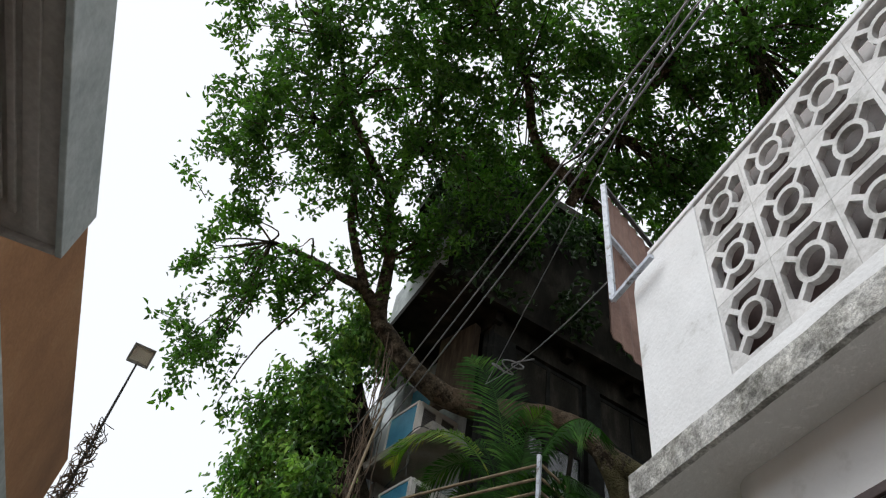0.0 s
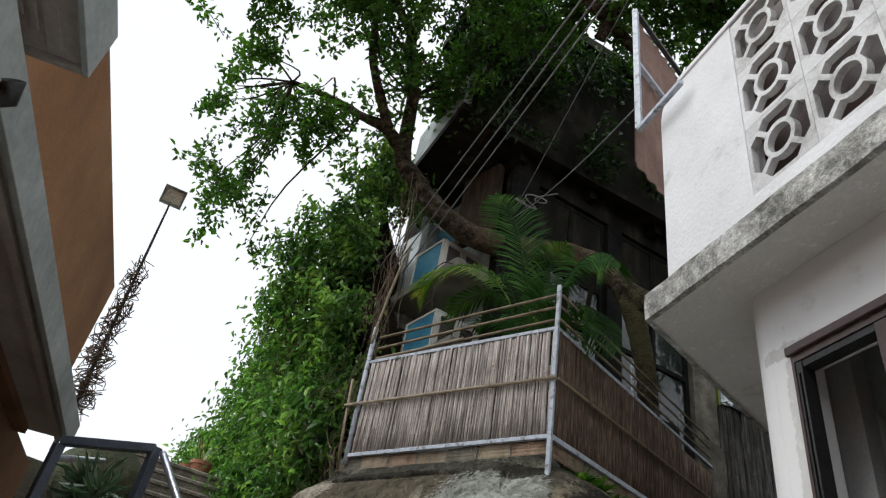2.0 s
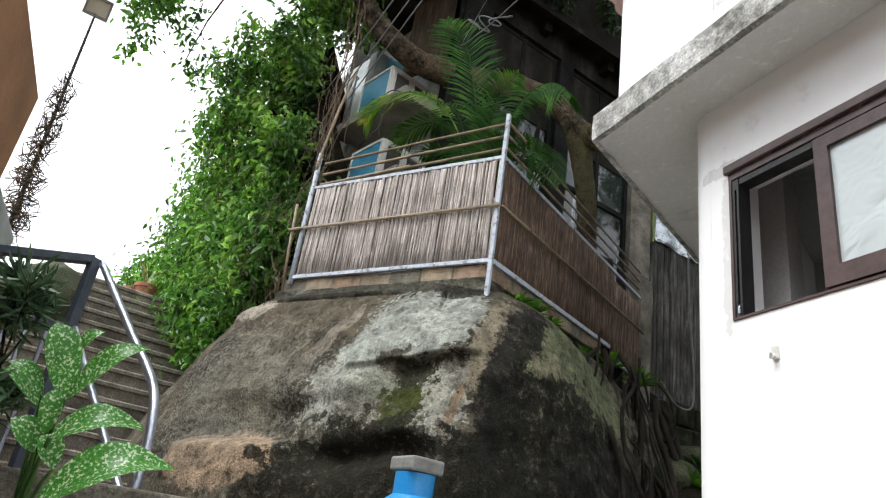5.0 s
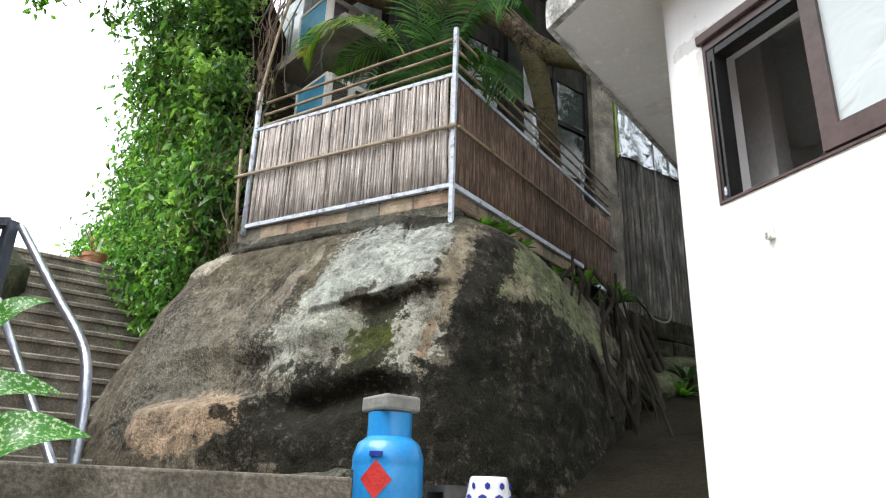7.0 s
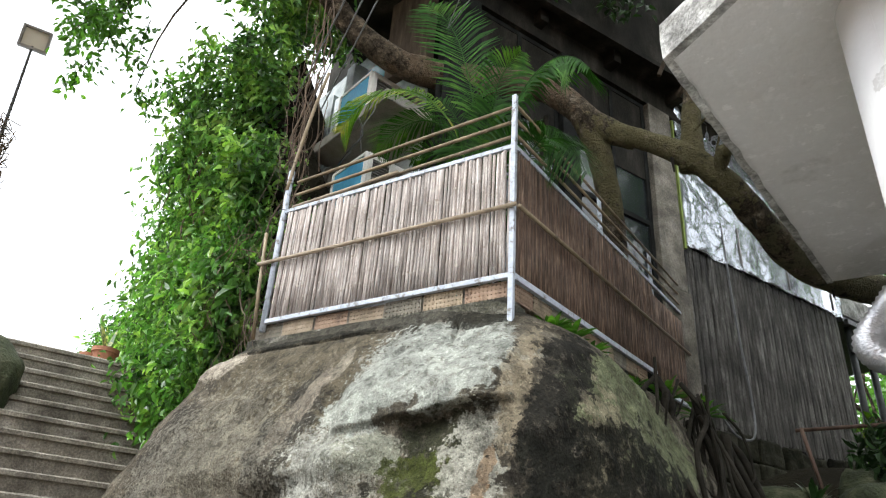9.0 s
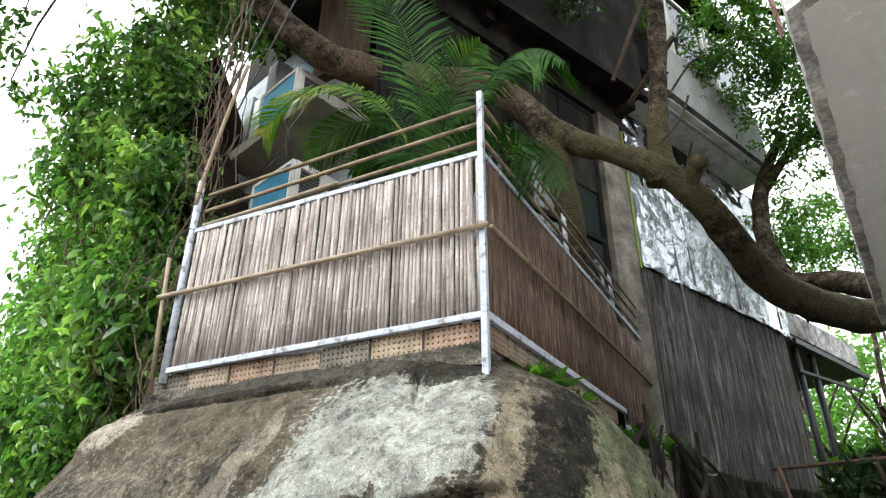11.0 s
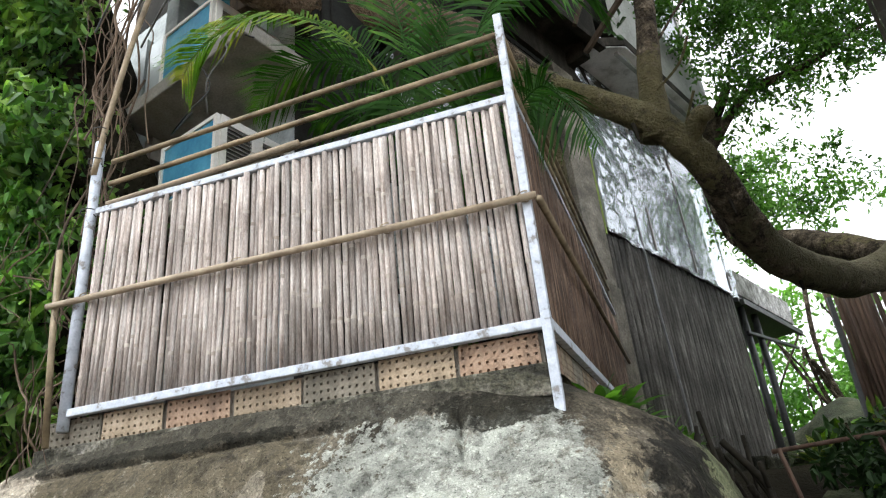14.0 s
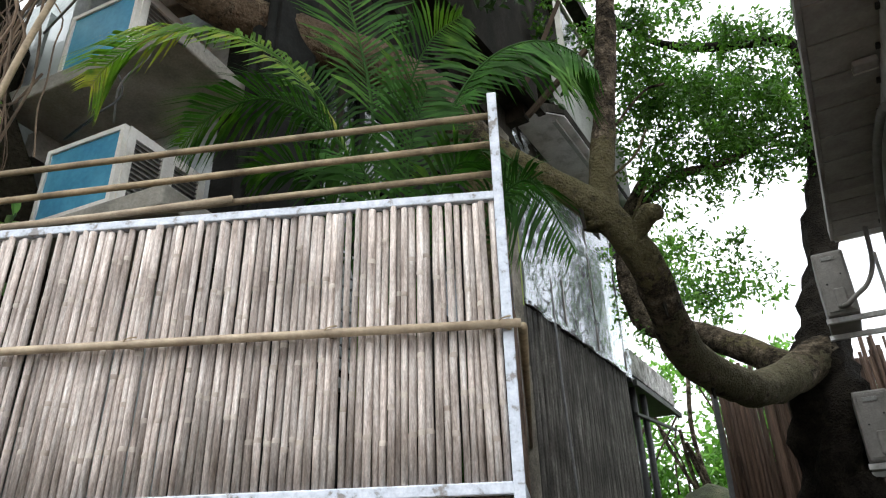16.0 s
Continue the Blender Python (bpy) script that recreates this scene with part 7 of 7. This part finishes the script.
# ---- rail and gate beside the stairs ----
gate = thing("steel_gate", al(4.4, -0.35, 1.75), "slate-blue painted steel gate frame at the head of the rail", "gate")
g1, g0 = al(4.4, -0.35, 0), al(4.45, -0.86, 0)
part("gate_post", beam(nb(), g1 + Vector((0, 0, 1.6)), g1 + Vector((0, 0, 2.85)), 0.055, 0.055, 0.004), SLATE_STEEL, gate)
part("gate_post", beam(nb(), g0 + Vector((0, 0, 1.6)), g0 + Vector((0, 0, 2.74)), 0.055, 0.055, 0.004), SLATE_STEEL, gate)
part("top_bar", beam(nb(), g0 + Vector((0, 0, 2.76)), g1 + Vector((0, 0, 2.84)), 0.06, 0.05, 0.004), SLATE_STEEL, gate)
part("cross_bar", beam(nb(), g0 + Vector((0, 0, 2.42)), g1 + Vector((0, 0, 2.42)), 0.04, 0.04, 0.004), SLATE_STEEL, gate)
for k in range(4):
    p = g0.lerp(g1, (k + 1) / 5)
    part("bar", beam(nb(), p + Vector((0, 0, 1.7)), p + Vector((0, 0, 2.4)), 0.018, 0.018), PIPE, gate)
bend = Vector((-2.6, 2.08, 0))
rail = thing("pipe_handrail", bend + Vector((0, 0, 1.2)), "bent galvanised pipe handrail down the alley stairs", "handrail")
top = al(4.38, -0.3, 2.82)
low = bend + Vector((-0.1, 0.02, 2.06))
part("upper_pipe", tube(nb(), smooth_path([top, top.lerp(low, 0.33), top.lerp(low, 0.66), low, bend + Vector((0.03, -0.02, 1.86)), bend + Vector((0.06, -0.03, 1.62)), bend + Vector((0.06, -0.03, 0.9))], 8), 0.021, 12), PIPE, rail, smooth=True)
t2, b2 = al(4.38, -0.32, 2.42), Vector((-2.66, 1.98, 1.72))
part("lower_pipe", tube(nb(), [t2, t2.lerp(b2, 0.5), b2, b2 + (b2 - t2) * 0.4], 0.018, 12), PIPE, rail, smooth=True)
far_rail = thing("upper_handrail", al(5.2, -0.8, 2.6), "short steel handrail behind the gate", "handrail")
part("pipe", tube(nb(), [g0 + Vector((0.0, 0.0, 2.66)), al(5.6, -0.75, 3.0)], 0.02, 10), PIPE, far_rail, smooth=True)
mound = thing("mossy_boulder", (-7.3, 4.0, 3.3), "rounded mossy boulder beside the stairs", "boulder")
bm = nb()
bmesh.ops.create_icosphere(bm, subdivisions=4, radius=1, matrix=Matrix.Translation((-6.95, 3.72, 3.3)) @ Matrix.Diagonal((0.45, 0.42, 0.46, 1)))
for v in bm.verts:
    v.co += (v.co - Vector((-6.95, 3.72, 3.3))) * (0.2 * fbm(v.co * 1.7, 3) + 0.05 * fbm(v.co * 7, 3))
part("stone", bm, MOSS_STONE, mound, smooth=True)

# ---- pots ----
tp = thing("terracotta_pot", (-7.5, 5.2, 3.95), "terracotta pot with a striped snake plant on the top step", "plant pot")
part("pot", lathe(nb(), [(0.09, 0), (0.125, 0.16), (0.14, 0.165), (0.14, 0.21), (0.125, 0.21), (0.115, 0.17)], tp.location, 24), TERRACOTTA, tp, smooth=False)
rnd = random.Random(5)
bm = nb()
for k in range(12):
    a = rnd.uniform(0, 6.28)
    d = Vector((math.cos(a) * 0.5, math.sin(a) * 0.5, 1)).normalized()
    sd = d.cross(Vector((0, 0, 1))).normalized()
    prev = None
    for i in range(6):
        f = i / 5
        p = tp.location + Vector((0, 0, 0.17)) + d * 0.42 * f * rnd.uniform(0.9, 1.0)
        w = 0.022 * (1 - f ** 3)
        pair = (bm.verts.new(p - sd * w), bm.verts.new(p + sd * w))
        if prev:
            bm.faces.new((prev[0], prev[1], pair[1], pair[0]))
        prev = pair
part("leaves", bm, LEAF_SNAKE, tp, "striped upright leaves")
tp2 = thing("small_terracotta_pot", (-7.72, 5.15, 3.95), "small empty terracotta pot on the top step", "plant pot")
part("pot", lathe(nb(), [(0.06, 0), (0.085, 0.13), (0.095, 0.135), (0.095, 0.17), (0.08, 0.17), (0.075, 0.14)], tp2.location, 20), TERRACOTTA, tp2)

# ---- gas bottle and pot on the ledge ----
GX, GY, GZ = -1.89, 3.12, 1.42
gb = thing("gas_cylinder", (GX, GY, GZ), "bright blue steel gas cylinder under a grey cover", "gas cylinder")
part("bottle", lathe(nb(), [(0.11, 0.03), (0.15, 0.06), (0.16, 0.11), (0.16, 0.24), (0.158, 0.25), (0.16, 0.26), (0.158, 0.29), (0.14, 0.345), (0.1, 0.375), (0.05, 0.385)], (GX, GY, GZ), 36), GAS, gb, smooth=True)
bm = lathe(nb(), [(0.145, 0.0), (0.16, 0.0), (0.16, 0.07), (0.15, 0.07)], (GX, GY, GZ), 32)
part("foot_ring", bm, GAS, gb)
bm = nb()
arc = [radians(-205 + 230 * k / 30) for k in range(31)]
rows = [[bm.verts.new((GX + r * math.cos(a), GY + r * math.sin(a), GZ + z)) for r, z in ((0.1, 0.345), (0.1, 0.48), (0.094, 0.48), (0.094, 0.345))] for a in arc]
for a, b in zip(rows, rows[1:]):
    for k in range(4):
        bm.faces.new((a[k], a[(k + 1) % 4], b[(k + 1) % 4], b[k]))
bm.faces.new(rows[0])
bm.faces.new(rows[-1][::-1])
part("collar", bm, GAS, gb)
part("valve", lathe(nb(), [(0.025, 0.38), (0.025, 0.44), (0.015, 0.46)], (GX, GY, GZ), 12), PIPE, gb)
part("cover", box(nb(), (-0.105, -0.095, 0.485), (0.105, 0.095, 0.555), Matrix.Translation((GX, GY, GZ)) @ Matrix.Rotation(radians(-25), 4, "Z"), 0.012), COVER, gb, "folded grey plastic cover")
fx = Vector((0.25, -0.97, 0))
sx = Vector((0.97, 0.25, 0))
bm = nb()
rows = []
for i in range(7):
    row = []
    for j in range(7):
        u, w = (i - 3) / 3, (j - 3) / 3
        x, z = (u + w) * 0.036, (u - w) * 0.04
        a = x / 0.161
        row.append(bm.verts.new(Vector((GX, GY, GZ + 0.19 + z)) + (fx * math.cos(a) + sx * math.sin(a)) * 0.1625))
    rows.append(row)
for a, b in zip(rows, rows[1:]):
    for k in range(6):
        bm.faces.new((a[k], a[k + 1], b[k + 1], b[k]))
part("warning_diamond", bm, RED, gb, "red hazard diamond")
part("marking", box(nb(), (-0.03, -0.166, 0.285), (0.03, -0.16, 0.305), Matrix.Translation((GX, GY, GZ)) @ Matrix.Rotation(radians(14), 4, "Z")), BLUE_INK, gb)
cp = thing("ceramic_pot", (-1.5, 3.35, 1.42), "upturned blue and white ceramic pot on the ledge", "pot")
part("bowl", lathe(nb(), [(0.125, 0.0), (0.13, 0.01), (0.128, 0.04), (0.115, 0.045), (0.1, 0.14), (0.085, 0.21), (0.08, 0.22), (0.02, 0.222)], (-1.5, 3.35, 1.42), 32), CERAMIC, cp, smooth=True)
for k in range(9):
    a = k * math.tau / 9
    bm = nb()
    for j, (r, zz, w) in enumerate(((0.104, 0.13, 0.022), (0.1095, 0.09, 0.03), (0.095, 0.18, 0.014))):
        c = Vector((-1.5 + (r + 0.001) * math.cos(a + 0.1 * j), 3.35 + (r + 0.001) * math.sin(a + 0.1 * j), 1.42 + zz))
        bmesh.ops.create_icosphere(bm, subdivisions=1, radius=1, matrix=Matrix.Translation(c) @ Matrix.Rotation(a, 4, "Z") @ Matrix.Diagonal((0.002, w, 0.016, 1)))
    part("blue_motif", bm, BLUE_INK, cp)
weed = sprig("ledge_weed", al(3.9, 1.55, 1.42) + Vector((0, 0, 0.05)), 14, 0.16, 0.05, LEAF_VINE, "small green weed at the foot of the boulder", "plant", 0.9, 200)
cr = thing("grey_crate", (-1.68, 3.36, 1.42), "grey plastic crate behind the gas cylinder", "crate")
part("body", pierced(nb(), -0.09, 0.09, 0.0, 0.18, -0.07, 0.07, 0.03, 0.15, -0.1, 0.1, Matrix.Translation((-1.68, 3.36, 1.42)) @ Matrix.Rotation(radians(-30), 4, "Z")), GRILLE, cr)

# ---- floodlight ----
fl = thing("floodlight_mast", (-8.9, 4.0, 4.0), "slim creeper-wrapped mast carrying a square floodlight", "street lamp")
lt = Vector((-8.02, 3.55, 7.42))
ft_ = Vector((-9.05, 4.12, 4.6))
part("mast", tube(nb(), [ft_ + Vector((0, 0, -0.6)), ft_, ft_.lerp(lt, 0.55), lt - Vector((0, 0, 0.1))], [0.035, 0.032, 0.022, 0.014], 8), STEEL_DARK, fl)
bm = nb()
rnd = random.Random(8)
for k in range(150):
    f = (k / 150) ** 1.3 * 0.66
    p = ft_.lerp(lt, f)
    w = 0.06 + 0.16 * (1 - f)
    tube(bm, smooth_path([p + Vector((rnd.uniform(-w, w), rnd.uniform(-w, w), rnd.uniform(-0.16, 0.16))) for _ in range(4)], 4), 0.006, 5, False)
part("dry_creeper", bm, DRY, fl)
hq = Matrix.Translation(lt) @ Matrix.Rotation(radians(62), 4, "Z") @ Matrix.Rotation(radians(22), 4, "X")
part("lamp_housing", pierced(nb(), -0.15, 0.15, -0.13, 0.13, -0.125, 0.125, -0.105, 0.105, -0.05, 0.05, hq), AC_GREY, fl)
part("reflector", box(nb(), (-0.125, 0.0, -0.105), (0.125, 0.02, 0.105), hq), AC_WHITE, fl, "pale reflector")
part("lens", box(nb(), (-0.125, -0.045, -0.105), (0.125, -0.04, 0.105), hq), LAMP_GLASS, fl).visible_shadow = False

# ---- overhead cables ----
def cable(name, a, b, sag, r, label="pale overhead cable slung across the alley"):
    a, b = Vector(a), Vector(b)
    pts = [a.lerp(b, k / 24) - Vector((0, 0, sag * 4 * (k / 24) * (1 - k / 24))) for k in range(25)]
    return solo(name, tube(nb(), pts, r, 6), CABLE, label, "cable", smooth=True, group="overhead cables")


def on(a, b, f):
    return Vector(a) + (Vector(b) - Vector(a)) * f


for (a, b, r) in (((0.05, 1.48, 5.38), (-3.73, 4.08, 5.87), 0.006), ((-0.01, 1.46, 5.39), (-3.81, 3.99, 5.89), 0.006), ((0.10, 1.52, 5.40), (-3.66, 4.16, 5.88), 0.006)):
    cable("overhead_cable", on(a, b, -0.35), on(a, b, 1.22), 0.03, r)
cable("overhead_cable", (-0.91, 2.48, 4.66), (-2.96, 4.48, 6.08), 0.08, 0.004)
cable("overhead_cable", (0.9, 1.0, 6.4), (-2.96, 4.48, 6.08), 0.05, 0.004)
bm = nb()
c = on((-0.91, 2.48, 4.62), (-2.96, 4.48, 6.08), 0.62)
pts = [c + Vector((-0.2 + 0.012 * k, 0.0, 0.05 * math.sin(k * 0.6) - 0.06)) + Vector((0.05 * math.cos(k * 0.8), 0.05 * math.cos(k * 0.8), 0)) for k in range(26)]
solo("cable_loop", tube(bm, smooth_path(pts, 3), 0.006, 6), CABLE, "loose curled end of cable hanging from the line", "cable", smooth=True)
# cable hanging down the ribbed wall
hang = [q @ Vector(p) for p in ((0.7, -0.06, 8.2), (0.74, -0.06, 6.3), (0.78, -0.06, 5.2), (0.85, -0.07, 4.3), (0.75, -0.1, 3.86), (0.35, -0.15, 3.8), (0.0, -0.2, 4.0))]
solo("hanging_cable", tube(nb(), smooth_path(hang, 8), 0.013, 8), CABLE, "grey cable looping down the ribbed wall", "cable", smooth=True)

# ---- far side of the gap: metal balcony, posts, bamboo screen, stones ----
mb = thing("metal_balcony", (-0.4, 12.6, 6.1), "small metal balcony with a stained parapet behind the ribbed wall", "balcony")
Kb = Matrix.Translation((-0.72, 11.95, 0)) @ Matrix.Rotation(math.atan2(0.91, 0.42), 4, "Z")
part("parapet", box(nb(), (0.0, -0.05, 6.12), (2.3, 0.03, 6.5), Kb, 0.01), STAINED, mb)
part("floor", box(nb(), (0.0, -0.03, 6.02), (2.4, 1.2, 6.1), Kb), STEEL_DARK, mb)
part("edge_beam", box(nb(), (0.0, -0.1, 5.96), (2.45, -0.045, 6.04), Kb), STEEL_DARK, mb)
for u in (0.25, 0.75):
    part("post", tube(nb(), [Kb @ Vector((u, 0.05, 3.4)), Kb @ Vector((u, 0.05, 6.0))], 0.05, 10), STEEL_DARK, mb, smooth=True)
part("brace", beam(nb(), Kb @ Vector((0.1, 0.0, 5.6)), Kb @ Vector((2.3, 0.0, 5.75)), 0.04, 0.04), STEEL_DARK, mb)
fb = thing("dark_bamboo_screen", (0.9, 12.6, 4.5), "tall dark brown bamboo screen leaning over the bank", "fence")
CANES = []
for k, r in enumerate((0.02, 0.026, 0.032)):
    me = to_mesh("cane", tube(nb(), [(0, 0, 0), (0.01, 0, 1.2), (0, 0, 2.4)], [r, r * 0.95, r * 0.85], 6), True)
    me.materials.append(WOOD_OLD)
    CANES.append(me)
rnd = random.Random(17)
for k in range(150):
    ob = new("cane", CANES[k % 3])
    ob.parent = fb
    ob.matrix_local = Matrix.Translation(Vector((0.6 + 0.017 * k, 12.9 - 0.015 * k + rnd.uniform(-0.03, 0.03), 3.7 + rnd.uniform(-0.1, 0.3))) - fb.location) @ Euler((rnd.uniform(-0.02, 0.02), rnd.uniform(-0.02, 0.02), 0)).to_matrix().to_4x4()
part("brace", beam(nb(), (0.75, 12.75, 5.1), (1.7, 12.6, 5.75), 0.04, 0.04), WOOD_OLD, fb)
part("brace", beam(nb(), (0.55, 12.8, 3.7), (0.6, 12.8, 6.1), 0.06, 0.06), STEEL_DARK, fb)
st = thing("mossy_outcrop", (0.4, 14.5, 4), "smooth mossy outcrop of rock in the gap", "boulder")
bm = nb()
bmesh.ops.create_icosphere(bm, subdivisions=4, radius=1, matrix=Matrix.Translation((0.75, 14.2, 3.7)) @ Matrix.Diagonal((1.5, 1.0, 1.15, 1)))
for v in bm.verts:
    v.co += (v.co - Vector((0.75, 14.2, 3.7))) * (0.16 * fbm(v.co * 1.2, 3) + 0.04 * fbm(v.co * 4, 3))
part("stone", bm, MOSS_STONE, st, smooth=True)
rnd = random.Random(29)
for k in range(12):
    at = Vector((rnd.uniform(-0.6, 0.9), rnd.uniform(10.3, 12.6), rnd.uniform(3.7, 3.85)))
    ob = thing("bank_stone", at, "mossy grey stone lying on the dark bank", "stone", "stones on the bank")
    bm = nb()
    bmesh.ops.create_icosphere(bm, subdivisions=3, radius=1, matrix=Matrix.Translation(at) @ Matrix.Diagonal((rnd.uniform(0.2, 0.45), rnd.uniform(0.2, 0.35), rnd.uniform(0.15, 0.3), 1)))
    for v in bm.verts:
        v.co += (v.co - at) * 0.3 * fbm(v.co * 2.3, 3)
    part("stone", bm, MOSS_STONE, ob, smooth=True)
br_ = thing("rusty_handrail", (-0.2, 8.5, 3.6), "rusty pipe rail on the shaded bank", "handrail")
part("top_pipe", tube(nb(), [(-1.25, 8.3, 3.62), (-0.3, 8.5, 3.68), (0.9, 8.7, 3.66)], 0.018, 8), WOOD_OLD, br_, smooth=True)
for x, y in ((-1.2, 8.3), (-0.45, 8.46)):
    part("post", tube(nb(), [(x, y, 3.64), (x + 0.12, y, 2.9)], 0.018, 8), WOOD_OLD, br_, smooth=True)

# ---- silver duct behind the corner of the white house ----
duct = thing("foil_duct", (-0.35, 4.4, 3.1), "bulging silver aluminium foil duct at the house corner", "duct")
dp = smooth_path([(-0.3, 4.36, 3.25), (-0.44, 4.42, 3.22), (-0.55, 4.5, 3.1), (-0.5, 4.48, 2.97), (-0.3, 4.4, 2.9)], 16)
part("hose", tube(nb(), dp, [0.07 + 0.009 * (k % 2) + 0.014 * math.sin(k * 0.21) for k in range(len(dp))], 20), FOIL, duct, smooth=True)
part("collar", tube(nb(), [(-0.33, 4.38, 3.245), (-0.27, 4.35, 3.25)], 0.095, 20), FOIL, duct)

# ---- tiled roof beyond the head of the stairs ----
tr_ = thing("tiled_roof", (-9.6, 9.4, 4.2), "low brown clay-tiled roof beyond the head of the stairs", "roof")
RT = Matrix.Translation((-9.75, 8.45, 5.12)) @ Matrix.Rotation(radians(20), 4, "Z") @ Matrix.Rotation(radians(-18), 4, "X")
part("roof_deck", box(nb(), (-1.2, -0.2, -0.12), (1.2, 1.6, -0.05), RT), WOOD_OLD, tr_)
TILE = to_mesh("tile", tube(nb(), [(0, -0.25, 0), (0, 0.16, 0.02)], [0.075, 0.062], 10), True)
TILE.materials.append(TERRACOTTA)
for r in range(4):
    for k in range(15):
        ob = new("tile", TILE)
        ob.parent = tr_
        ob.matrix_local = Matrix.Translation(-tr_.location) @ RT @ Matrix.Translation((-1.1 + 0.155 * k, 0.38 * r, 0.012 * (k % 2)))
part("wall", box(nb(), (-1.1, 0.0, -1.4), (1.1, 1.4, -0.13), Matrix.Translation((-9.75, 8.45, 5.12)) @ Matrix.Rotation(radians(20), 4, "Z")), FACADE, tr_)
